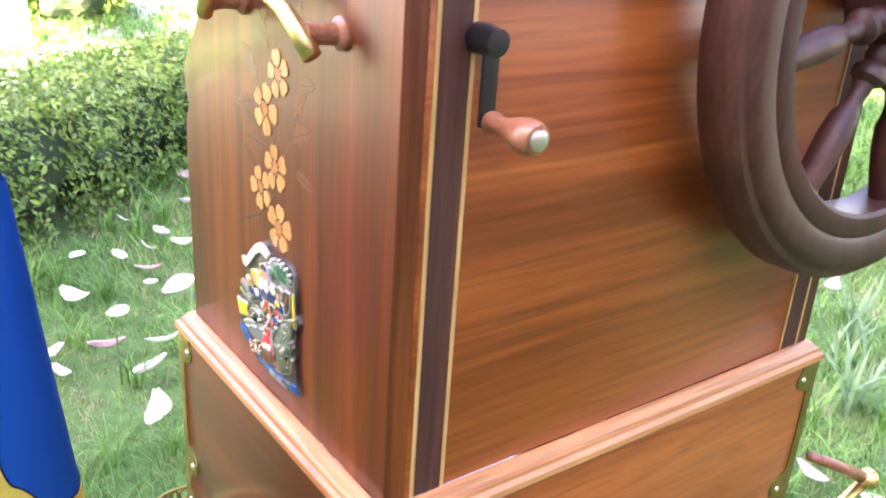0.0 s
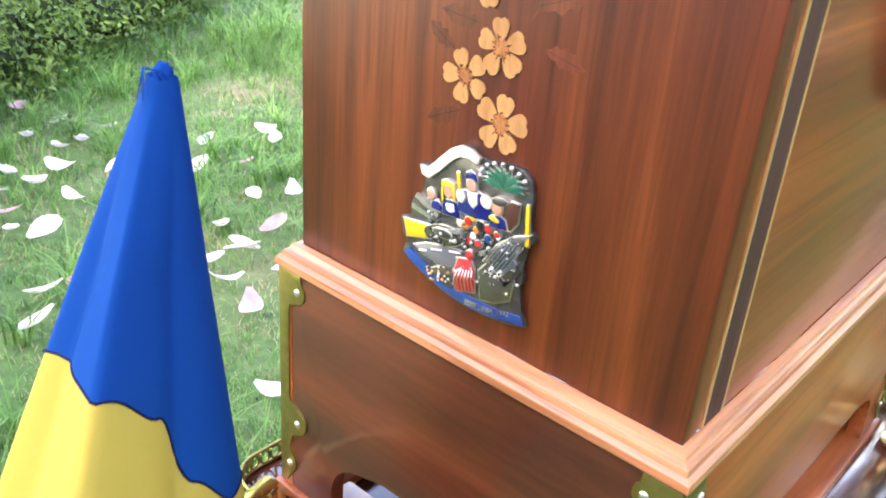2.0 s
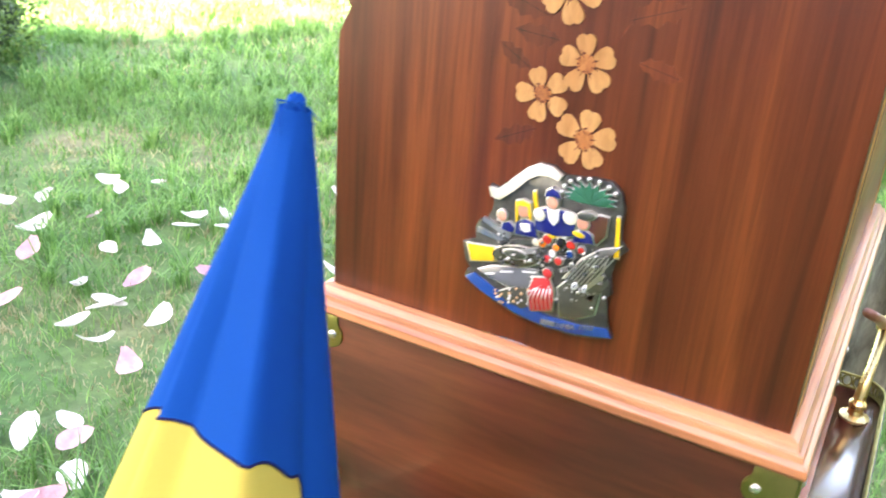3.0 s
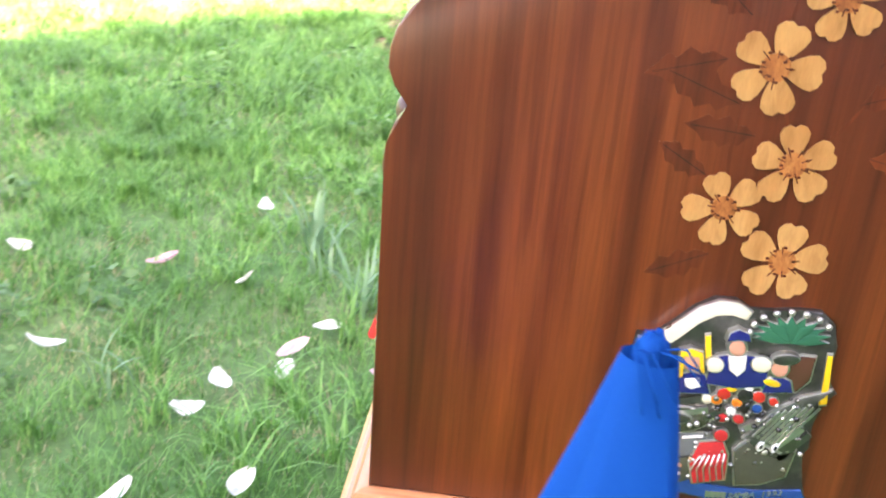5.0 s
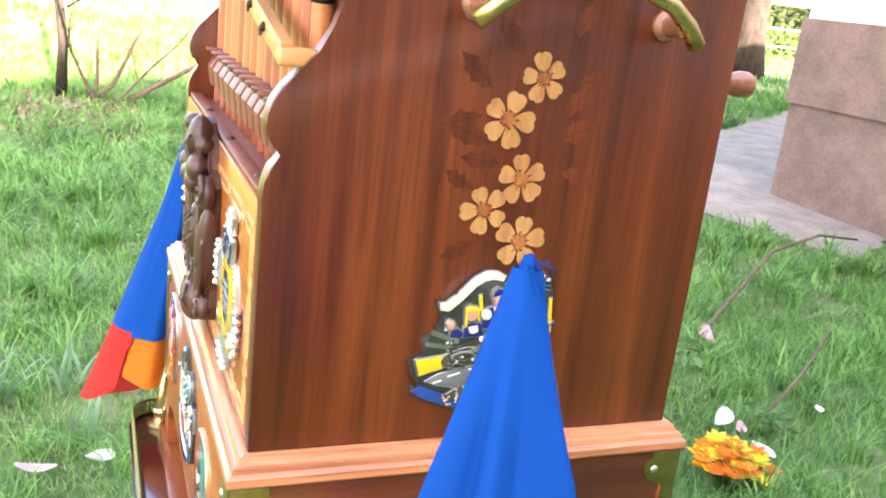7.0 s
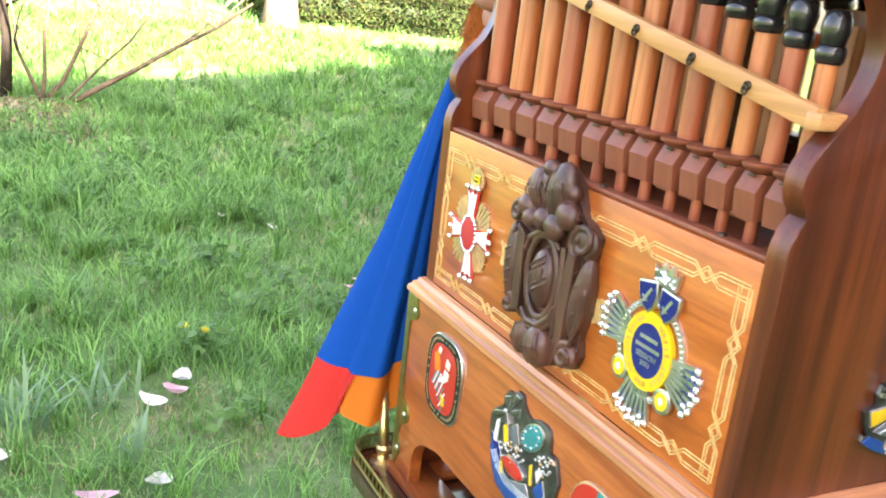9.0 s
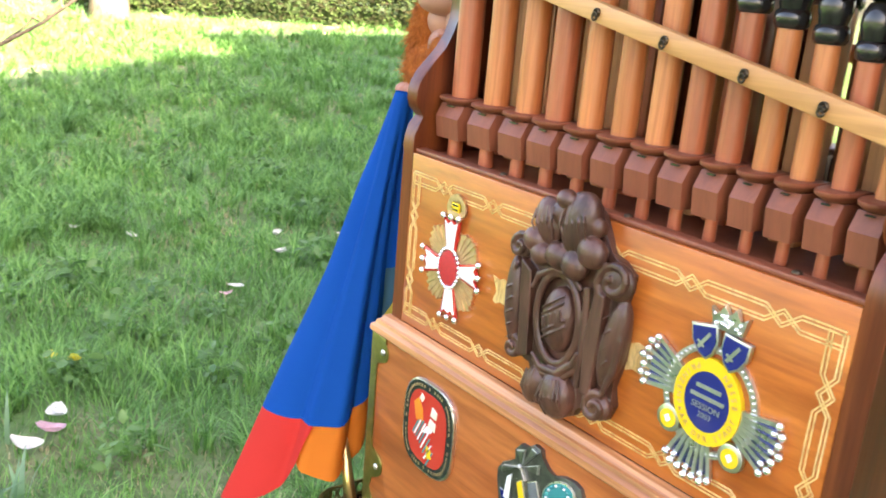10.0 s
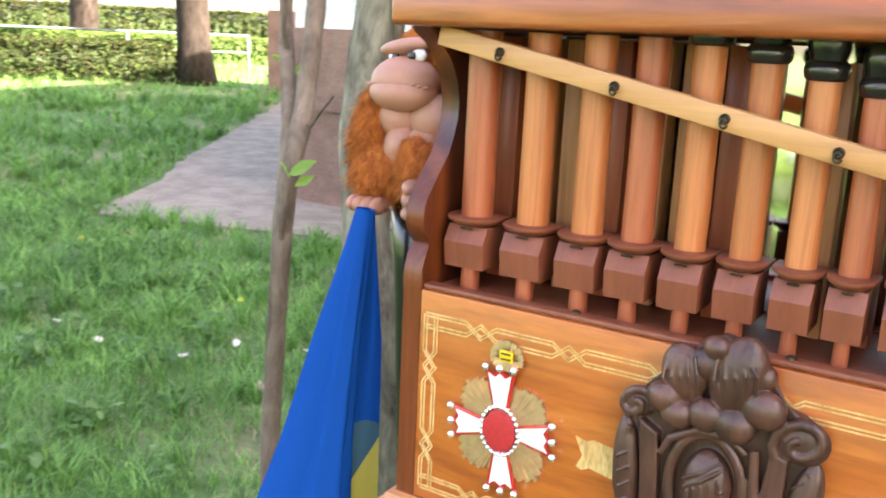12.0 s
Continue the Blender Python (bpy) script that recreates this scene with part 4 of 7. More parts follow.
def disc(x, y, rx, ry, n=14, turn=0):
    return ellipse(x, y, rx, ry, n, turn)


# roadway with white dashes, dull silver masses and the palm
cell([(240, 572), (300, 545), (400, 528), (498, 518), (494, 600), (430, 622), (370, 618), (290, 596)], E_GREY, 0.0035, 0.0045)
for p, q in (((268, 584), (306, 574)), ((330, 560), (382, 548)), ((418, 538), (470, 530))):
    bm = bmesh.new()
    strip(ES(*QS((p, q))), 0.0012, 0.0045, 0.0049, ON_SIDE, bm)
    part("white_dash", bm, E_WHITE, order)
cell(disc(395, 480, 92, 40, 18, -8), E_OLIVE, 0.0035, 0.0056)
cell(disc(395, 470, 42, 17), PEWTER, 0.005, 0.0066)
for k, (p, q) in enumerate((((250, 402), (370, 432)), ((262, 375), (372, 418)), ((275, 352), (378, 405)), ((330, 440), (480, 400)), ((345, 470), (480, 440)), ((470, 470), (520, 430)), ((560, 500), (660, 450)), ((590, 540), (690, 470)), ((640, 560), (715, 480)), ((660, 590), (735, 500)))):
    bm = bmesh.new()
    strip(ES(*QS((p, q))), 0.0032, 0.0035, 0.0054 + 0.0003 * (k % 3), ON_SIDE, bm)
    part("silver_ray", bm, PEWTER if k % 2 else SILVER, order)
for k in range(30):
    x, y = random.uniform(440, 730), random.uniform(525, 625)
    part("silver_bead", ball(ON_SIDE @ Vector((*ES(*QS([(x, y + 0.12 * (x - 440) * 0.3)]))[0], 0.0042)), random.uniform(0.0012, 0.0021), sub=1), SILVER if k % 3 else PEWTER, order)
top_cell = pin(ES, ON_SIDE, order)
top_cell([(602, 184), (626, 190), (660, 167), (695, 144), (725, 135), (755, 142), (776, 160), (768, 172), (746, 160), (722, 158), (696, 168), (662, 194), (628, 214), (606, 206)], E_CREAM, 0.0035, 0.0062, 0.0008)
for k in range(70):
    x, y = random.uniform(330, 735), random.uniform(385, 520)
    part("silver_bead", ball(ON_SIDE @ Vector((*ES(*QS([(x, y)]))[0], random.uniform(0.005, 0.0062))), random.uniform(0.0009, 0.0018), sub=1), (SILVER, PEWTER, E_BLACK, PEWTER)[k % 4], order)
cell([(468, 212), (482, 208), (486, 300), (470, 304)], E_YEL, 0.0035, 0.005)
cell([(206, 470), (314, 463), (308, 520), (216, 540)], E_YEL, 0.0035, 0.0054, 0.0016)
cell([(762, 250), (775, 250), (770, 400), (752, 402)], E_YEL, 0.0035, 0.0052)
for k in range(11):
    a = radians(196 - 21 * k)
    cx, cy = 672, 205
    q = (cx + 92 * math.cos(a), cy - (62 if k else 40) * math.sin(a) - 8)
    n_ = (-math.sin(a) * 15, -math.cos(a) * 13)
    cell([(cx, cy + 14), ((cx + q[0]) / 2 + n_[0], (cy + q[1]) / 2 + n_[1]), q, ((cx + q[0]) / 2 - n_[0], (cy + q[1]) / 2 - n_[1])], E_GREEN, 0.0036, 0.0056 + 0.0002 * (k % 2), 0.0005, "green_frond")
    if 0 < k < 9:
        part("silver_bead", ball(ON_SIDE @ Vector((*ES(*QS([(q[0] + 6 * math.cos(a), q[1] - 8 * math.sin(a))]))[0], 0.0048)), 0.0019, sub=1), SILVER, order)
# plain rounded shapes of the float's riders
cell([(398, 388), (404, 334), (436, 322), (470, 330), (482, 386)], E_NAVY, 0.0035, 0.006)
cell([(420, 342), (454, 338), (458, 364), (436, 372), (422, 364)], E_WHITE, 0.005, 0.0066, 0.0006)
cell(disc(434, 284, 24, 30), E_PINK, 0.0035, 0.0068)
cell([(406, 300), (408, 255), (434, 246), (462, 256), (466, 318), (456, 318), (454, 268), (416, 268), (414, 330), (404, 340)], E_YEL, 0.0035, 0.0072, 0.0006)
cell([(472, 352), (480, 300), (500, 268), (545, 256), (592, 262), (625, 292), (612, 352), (545, 362)], E_NAVY, 0.0035, 0.0064)
cell(disc(492, 292, 20, 22), E_CREAM, 0.005, 0.0072, 0.0007)
cell(disc(604, 282, 24, 22), E_CREAM, 0.005, 0.0072, 0.0007)
cell([(524, 262), (566, 260), (564, 300), (546, 322), (528, 302)], E_WHITE, 0.005, 0.0074, 0.0006)
cell(disc(544, 234, 20, 24), E_PINK, 0.0035, 0.0076)
cell([(518, 214), (526, 190), (546, 178), (570, 190), (574, 212), (546, 206)], E_NAVY, 0.0035, 0.0082, 0.0007)
cell([(610, 372), (622, 330), (650, 318), (676, 332), (684, 366)], E_NAVY, 0.0035, 0.0062)
cell(disc(648, 292, 20, 24), E_PINK, 0.0035, 0.007)
cell(disc(662, 262, 32, 15, 14, -8), PEWTER, 0.0035, 0.0076, 0.0006)
cell(disc(632, 338, 22, 10, 12, 15), E_YEL, 0.005, 0.0068, 0.0005)
cell(disc(350, 326, 17, 20), E_PINK, 0.0035, 0.0062)
cell([(345, 380), (352, 352), (378, 346), (396, 366), (390, 388)], E_NAVY, 0.0035, 0.0058)
cell([(326, 350), (338, 316), (352, 304), (366, 310), (352, 318), (342, 350)], E_WHITE, 0.0035, 0.0052, 0.0006)
for x, y, r, m_ in ((518, 384, 17, E_RED), (500, 404, 14, E_ORANGE), (536, 360, 15, E_YEL), (570, 386, 20, E_BLACK), (578, 356, 13, E_WHITE), (604, 388, 16, E_RED), (618, 352, 12, E_GREEN), (476, 404, 12, E_CREAM), (550, 410, 13, E_ORANGE), (515, 460, 14, E_CRIM), (556, 462, 14, E_CRIM), (536, 438, 12, E_WHITE), (600, 425, 13, E_BLUE), (640, 400, 12, E_RED), (515, 520, 18, E_CRIM)):
    cell(disc(x, y, r, r * 1.05, 10), m_, 0.0035, 0.006, 0.0007, "enamel_drop")
def QT(*pts):
    return ES(*[(504 + 0.5242 * x - 0.0452 * y, 121.2 - 0.0348 * x + 0.4969 * y) for x, y in pts])


late = pin(QT, ON_SIDE, order)
late([(645, 335), (700, 305), (742, 318), (735, 400), (700, 436), (655, 400)], E_BROWN, 0.0035, 0.0052)
late([(565, 588), (640, 505), (720, 462), (808, 450), (760, 492), (735, 545), (730, 655), (690, 664), (620, 606)], PEWTER, 0.0036, 0.0058)
for k in range(7):
    bm = bmesh.new()
    strip(QT((590 + 14 * k, 582 + 9 * k), (660 + 20 * k, 500 + 0.8 * k * k - 4 * k)), 0.0011, 0.0058, 0.0066, ON_SIDE, bm)
    part("silver_ray", bm, SILVER, order)
late([(542, 640), (580, 606), (640, 640), (690, 678), (732, 668), (714, 768), (640, 786), (560, 778)], E_OLIVE, 0.0036, 0.0054)
for x, y in ((620, 626), (665, 638)):
    late(disc(x, y, 12, 18, 12, 15), E_WHITE, 0.005, 0.0068, 0.0005, "white_drop")
    late(disc(x, y, 5, 9, 10, 15), E_BLACK, 0.0066, 0.0072, 0.0002, "dark_drop")
late([(250, 660), (330, 636), (410, 640), (418, 728), (372, 742), (300, 702)], E_OLIVE, 0.0036, 0.005)
late([(428, 585), (500, 590), (522, 650), (524, 748), (425, 748), (404, 660)], E_CRIM, 0.0036, 0.0056)
for k in range(6):
    x = 415 + 20 * k
    bm = tube([ON_SIDE @ Vector((*QT((x + 8 + (460 - x) * 0.2, 640))[0], 0.0058)), ON_SIDE @ Vector((*QT((x - 6, 690))[0], 0.006)), ON_SIDE @ Vector((*QT((x + 4, 746))[0], 0.0056))], 0.0005, 6)
    part("silver_line", bm, SILVER, order)
for k in range(26):
    x, y = random.uniform(240, 415), random.uniform(640, 735)
    if y < 620 + 0.45 * (x - 240) + 75:
        part("silver_bead", ball(ON_SIDE @ Vector((*QT((x, y))[0], 0.0052)), random.uniform(0.0009, 0.0014), sub=1), GOLD if k % 2 else SILVER, order)
for k, ch in enumerate("SAMBA 1993"):
    if ch != " ":
        f = k / 9
        u, v = QT((552 + 158 * f, 826 + 14 * f - 3 * f * f))[0]
        part("letter", lettering(ch, 0.0046, 0.0002, ON_SIDE @ Matrix.Translation((u, v, 0.0048)) @ Matrix.Rotation(radians(-4), 4, "Z")), SILVER, order)
for k in range(4):
    u, v = QT((478 + 17 * k, 806 + 4 * k))[0]
    part("lettering_bar", plate([(u - 0.0012, v - 0.0016), (u + 0.0012, v - 0.0018), (u + 0.0012, v + 0.0016), (u - 0.0012, v + 0.0018)], 0.0046, 0.0049, ON_SIDE), SILVER, order)

# the cross order on the front
EC = drawn(((0.0002317, 0.00001991, -0.471), (0.00006629, -0.0001662, 0.136)))
C1 = (-0.3912, 0.0790)
cross = part("cross_order", plate([p for k in range(16) for p in [(C1[0] + (0.036 if k % 2 else 0.032) * math.cos(radians(22.5 * k + 11)), C1[1] + (0.036 if k % 2 else 0.032) * math.sin(radians(22.5 * k + 11)))]], 0.0, 0.0014, ON_FRONT, 0.0004), GOLD, organ, "gilt and enamel cross order with rhinestones")
for k in range(4):
    a0 = 45 + 90 * k
    for j in range(-5, 6):
        a = radians(a0 + j * 4.6)
        r1 = 0.044 - abs(j) * 0.0011 - (0.0016 if j % 2 else 0)
        bm = bmesh.new()
        strip([(C1[0] + 0.015 * math.cos(a), C1[1] + 0.015 * math.sin(a)), (C1[0] + r1 * math.cos(a), C1[1] + r1 * math.sin(a))], 0.003, 0.0, 0.0032 - 0.0008 * (j % 2), ON_FRONT, bm)
        part("gilt_ray", bm, GOLD, cross)
for k in range(4):
    a = radians(90 * k + 4)
    c, s = math.cos(a), math.sin(a)
    long = 0.046 if k % 2 else 0.041

    def arm(r0, r1, h0, h1, notch):
        pts = [(r0, -h0), (r1, -h1), (r1 - notch, -h1 * 0.45), (r1, 0), (r1 - notch, h1 * 0.45), (r1, h1), (r0, h0)]
        return [(C1[0] + u * c - v * s, C1[1] + u * s + v * c) for u, v in pts]
    part("red_arm", plate(arm(0.012, long, 0.0058, 0.0125, 0.004), 0.002, 0.0042, ON_FRONT, 0.0004), E_RED, cross)
    part("white_arm", plate(arm(0.014, long - 0.003, 0.004, 0.0095, 0.0035), 0.0042, 0.005, ON_FRONT, 0.0003), E_WHITE, cross)
    for v in (-0.0115, 0, 0.0115):
        u = long + 0.001
        part("rhinestone", ball(ON_FRONT @ Vector((C1[0] + u * c - v * s, C1[1] + u * s + v * c, 0.0045)), 0.0031, sub=2), GEM, cross)
for k in range(26):
    a = 2 * math.pi * k / 26
    part("pearl", ball(ON_FRONT @ Vector((C1[0] + 0.0152 * math.cos(a), C1[1] + 0.0185 * math.sin(a), 0.0055)), 0.0022, sub=1), GEM, cross)
part("red_medallion", plate(ellipse(*C1, 0.0132, 0.0165, 32), 0.002, 0.007, ON_FRONT, 0.002, segs=3), E_CRIM, cross)
for k in range(9):
    a = radians(-10 + 25 * k)
    bm = bmesh.new()
    ccx, ccy = C1[0] + 0.001, C1[1] + 0.055
    strip([(ccx, ccy), (ccx + 0.0135 * math.cos(a), ccy + 0.0135 * math.sin(a))], 0.0048, 0.001, 0.0032, ON_FRONT, bm)
    part("gilt_ray", bm, GOLD, cross)
part("crown_band", plate(ellipse(C1[0] + 0.001, C1[1] + 0.0495, 0.0105, 0.0035, 16), 0.001, 0.005, ON_FRONT, 0.0008), GOLD, cross)
part("yellow_shield", plate([(ccx - 0.0055, ccy + 0.006), (ccx + 0.0055, ccy + 0.006), (ccx + 0.0055, ccy - 0.002), (ccx, ccy - 0.007), (ccx - 0.0055, ccy - 0.002)], 0.003, 0.0046, ON_FRONT, 0.0004), E_YEL, cross)
for dz in (-0.001, 0.003):
    part("black_bar", plate([(ccx - 0.004, ccy + dz), (ccx + 0.004, ccy + dz), (ccx + 0.004, ccy + dz + 0.0014), (ccx - 0.004, ccy + dz + 0.0014)], 0.0046, 0.0049, ON_FRONT), E_BLACK, cross)

# the star order on the front
EM = drawn(((0.0001428, 0.00002712, -0.1698), (0.00005799, -0.000145, 0.1237)))
C2 = EM((380, 492))[0]
star = part("star_order", ring_band(ellipse(*C2, 0.0375, 0.0395, 48), ellipse(*C2, 0.0325, 0.0345, 48), 0.0, 0.003, ON_FRONT), SILVER, organ, "silver star order with blue and yellow enamel centre")
for k in range(54):
    a = 2 * math.pi * k / 54
    part("ring_bead", ball(ON_FRONT @ Vector((C2[0] + 0.035 * math.cos(a), C2[1] + 0.037 * math.sin(a), 0.003)), 0.0016, sub=1), SILVER, star)
for base in (168, 262, 348):
    fan = [(C2[0] + r * math.cos(radians(base + a)), C2[1] + r * math.sin(radians(base + a))) for r, a in ((0.026, -20), (0.052, -19), (0.053, 0), (0.052, 19), (0.026, 20))]
    part("dark_fan", plate(fan, 0.0006, 0.0022, ON_FRONT), E_NAVY, star)
    for j in range(-3, 4):
        a = radians(base + j * 6.6)
        ln = 0.059 - 0.0018 * (abs(j) % 2) - 0.0008 * abs(j)
        bm = bmesh.new()
        strip([(C2[0] + 0.025 * math.cos(a), C2[1] + 0.025 * math.sin(a)), (C2[0] + ln * math.cos(a), C2[1] + ln * math.sin(a))], 0.0031, 0.001, 0.0042, ON_FRONT, bm)
        part("silver_ray", bm, SILVER, star)
        for q in (0.0, 0.006):
            if q and j % 2:
                continue
            part("rhinestone", ball(ON_FRONT @ Vector((C2[0] + (ln - q) * math.cos(a), C2[1] + (ln - q) * math.sin(a), 0.0045)), 0.0029 - q * 0.1, sub=2), GEM, star)
part("yellow_ring", ring_band(ellipse(*C2, 0.0268, 0.0305, 48), ellipse(*C2, 0.0180, 0.0212, 48), 0.001, 0.0052, ON_FRONT), E_YEL, star)
part("blue_oval", plate(ellipse(*C2, 0.0180, 0.0212, 48), 0.001, 0.0047, ON_FRONT), E_NAVY, star)
for line, dv, size in (("SESSION", -0.0045, 0.0062), ("2003", -0.0105, 0.0056)):
    part("lettering", lettering(line, size, 0.0002, ON_FRONT @ Matrix.Translation((C2[0], C2[1] + dv, 0.005))), SILVER, star, "silver lettering")
for dv, wd in ((0.0095, 0.010), (0.0025, 0.0135)):
    part("silver_bar", plate([(C2[0] - wd, C2[1] + dv - 0.0014), (C2[0] + wd, C2[1] + dv - 0.0014), (C2[0] + wd, C2[1] + dv + 0.0014), (C2[0] - wd, C2[1] + dv + 0.0014)], 0.0047, 0.0052, ON_FRONT), SILVER, star)
ring_text = "PRINZENPAAR DER STADT ESSEN"
for k, ch in enumerate(ring_text):
    if ch == " ":
        continue
    a = radians(118 + 300 * k / (len(ring_text) - 1))
    u, v = C2[0] + 0.0224 * math.cos(a), C2[1] + 0.0258 * math.sin(a)
    part("letter", lettering(ch, 0.0056, 0.00015, ON_FRONT @ Matrix.Translation((u, v, 0.0054)) @ Matrix.Rotation(a + radians(90), 4, "Z")), GOLD, star)
for (cu, cv), turn in ((EM((372, 205))[0], 12), (EM((520, 275))[0], -6)):
    c, s = math.cos(radians(turn)), math.sin(radians(turn))

    def shield(k):
        return [(cu + (u * c - v * s) * k, cv + (u * s + v * c) * k) for u, v in ((-0.0105, 0.011), (0.0105, 0.011), (0.0105, 0.0), (0.006, -0.009), (0, -0.0135), (-0.006, -0.009), (-0.0105, 0.0))]
    part("shield_rim", plate(shield(1.0), 0.002, 0.0056, ON_FRONT, 0.0005), SILVER, star)
    part("shield_field", plate(shield(0.86), 0.0056, 0.0062, ON_FRONT), E_NAVY, star)
    bm = bmesh.new()
    strip([(cu - 0.004, cv - 0.006), (cu + 0.004, cv + 0.006)], 0.0024, 0.0062, 0.0068, ON_FRONT, bm)
    strip([(cu - 0.005, cv - 0.001), (cu + 0.0005, cv - 0.0045)], 0.0015, 0.0062, 0.0067, ON_FRONT, bm)
    part("silver_charge", bm, SILVER, star)
cu, cv = EM((490, 120))[0]
part("crown", plate([(cu - 0.0115, cv - 0.0085), (cu + 0.0115, cv - 0.0085), (cu + 0.0145, cv + 0.005), (cu + 0.008, cv + 0.0005), (cu + 0.005, cv + 0.009), (cu, cv + 0.002), (cu - 0.005, cv + 0.009), (cu - 0.008, cv + 0.0005), (cu - 0.0145, cv + 0.005)], 0.001, 0.005, ON_FRONT, 0.0008), SILVER, star)
for k in range(14):
    part("rhinestone", ball(ON_FRONT @ Vector((cu + random.uniform(-0.0115, 0.0115), cv + random.uniform(-0.008, 0.004), 0.0052)), 0.0016, sub=1), GEM, star)
for p in ((170, 575), (505, 745)):
    cu, cv = EM(p)[0]
    part("coin_rim", plate(ellipse(cu, cv, 0.0098, 0.0098, 28), 0.002, 0.0052, ON_FRONT, 0.0008), SILVER, star)
    part("coin_field", plate(ellipse(cu, cv, 0.0068, 0.0068, 24), 0.0052, 0.0057, ON_FRONT), E_YEL, star)
    part("coin_charge", plate([(cu - 0.003, cv + 0.001), (cu, cv + 0.0035), (cu + 0.003, cv), (cu, cv - 0.003)], 0.0057, 0.0062, ON_FRONT), E_WHITE, star)

# badges on the plinth
PF = ON_FRONT @ Matrix.Translation((0, 0, PO))


def rounded(cx, cy, hw, hh, pw=3.2, n=36):
    return [(cx + hw * math.copysign(abs(math.cos(2 * math.pi * k / n)) ** (2 / pw), math.cos(2 * math.pi * k / n)), cy + hh * math.copysign(abs(math.sin(2 * math.pi * k / n)) ** (2 / pw), math.sin(2 * math.pi * k / n))) for k in range(n)]


bx, bz = -0.3885, -0.0795
jester = part("red_badge", plate(rounded(bx, bz, 0.040, 0.0465), 0.0, 0.0032, PF, 0.001), SILVER, organ, "red enamel badge with dark lettered border")
part("border", plate(rounded(bx, bz, 0.0385, 0.045), 0.0032, 0.0038, PF), E_BLACK, jester)
part("red_field", plate(rounded(bx, bz, 0.0300, 0.0365), 0.0038, 0.0043, PF), E_RED, jester)
for k in range(60):
    a = 2 * math.pi * k / 60
    if 8 < k % 30 < 11:
        continue
    c_, s_ = math.cos(a), math.sin(a)
    u = bx + 0.0342 * math.copysign(abs(c_) ** (2 / 3.2), c_)
    v = bz + 0.0408 * math.copysign(abs(s_) ** (2 / 3.2), s_)
    part("lettering_bar", plate([(u - 0.0008, v - 0.0014), (u + 0.0008, v - 0.0014), (u + 0.0008, v + 0.0014), (u - 0.0008, v + 0.0014)], 0.0038, 0.0041, PF), GOLD, jester)
for k in range(9):
    t = k / 8
    u, v = bx - 0.019 + 0.024 * t, bz - 0.002 - 0.026 * t * t
    hw = 0.011 - 0.004 * abs(t - 0.4)
    part("stripe", plate([(u - hw * 0.3, v - hw), (u + 0.0016 - hw * 0.3, v - hw), (u + 0.004 + hw * 0.5, v + hw), (u + 0.0022 + hw * 0.5, v + hw)], 0.0043, 0.0048 + 0.0002 * (k % 2), PF), E_WHITE if k % 2 else E_TEAL, jester)
for pts, m_ in (([(-0.017, 0.003), (-0.006, 0.006), (-0.008, 0.018), (-0.015, 0.027), (-0.022, 0.02)], E_ORANGE), ([(0.002, 0.004), (0.013, 0.002), (0.014, 0.011), (0.005, 0.013)], E_CREAM), ([(0.005, 0.016), (0.014, 0.015), (0.015, 0.023), (0.007, 0.026)], E_CREAM), ([(-0.006, -0.006), (0.008, -0.001), (0.01, 0.004), (0.0, 0.003)], E_WHITE), ([(0.002, -0.016), (0.009, -0.018), (0.011, -0.027), (0.004, -0.029)], E_YEL), ([(-0.014, 0.027), (-0.009, 0.024), (-0.006, 0.03), (-0.011, 0.033)], E_CREAM)):
    part("enamel_field", plate([(bx + u, bz + v) for u, v in pts], 0.0043, 0.005, PF, 0.0003), m_, jester)

EB = drawn(((0.0002902, 0.00004414, -0.316), (0.0001627, -0.00016733, -0.05535)))
sil = [(80, 200), (85, 150), (110, 120), (165, 115), (163, 62), (190, 40), (214, 62), (240, 50), (266, 80), (266, 120), (282, 170), (302, 205), (340, 210), (376, 238), (396, 270), (402, 320), (396, 380), (426, 410), (432, 460), (437, 540), (422, 590), (402, 640), (360, 682), (300, 692), (230, 672), (170, 622), (120, 542), (94, 440), (80, 330)]
wheelb = part("silver_badge", plate(EB(*sil), 0.0, 0.004, PF, 0.0009), OXID, organ, "silver and blue enamel badge with a mill wheel")
bit = pin(EB, PF, wheelb)
bit([(86, 320), (102, 312), (128, 420), (166, 520), (236, 596), (330, 640), (366, 636), (358, 674), (300, 684), (230, 664), (166, 612), (116, 532), (94, 430)], E_BLUE, 0.004, 0.0052, 0.0007)
for k in range(4):
    pts = [(96 + 9 * k, 350), (124 + 9 * k, 450), (176 + 8 * k, 545 - 4 * k), (250 + 6 * k, 612 - 8 * k), (325, 655 - 6 * k)]
    part("silver_line", tube([PF @ Vector((*EB(p)[0], 0.0053)) for p in pts], 0.00045, 5), SILVER, wheelb)
bit([(94, 250), (128, 300), (146, 380), (140, 470), (118, 420), (98, 330)], E_NAVY, 0.004, 0.005, 0.0006)
bit([(106, 292), (128, 195), (148, 182), (128, 312)], E_WHITE, 0.004, 0.0056, 0.0006)
bit([(166, 226), (186, 216), (192, 312), (170, 320)], E_YEL, 0.004, 0.0056, 0.0006)
bit([(208, 230), (240, 225), (248, 330), (214, 345)], E_GREY, 0.004, 0.0056, 0.0006)
for k, (p, q, r_) in enumerate((((190, 150), (178, 70), (206, 74)), ((190, 150), (236, 68), (256, 92)), ((190, 150), (256, 150), (250, 190)), ((190, 150), (120, 135), (112, 165)), ((190, 150), (200, 215), (168, 200)))):
    bit([p, q, r_], PEWTER, 0.004, 0.0062 + 0.0003 * k, 0.001, "wheel_blade")
part("hub", ball(PF @ Vector((*EB((190, 146))[0], 0.0075)), 0.0022, sub=2), SILVER, wheelb)
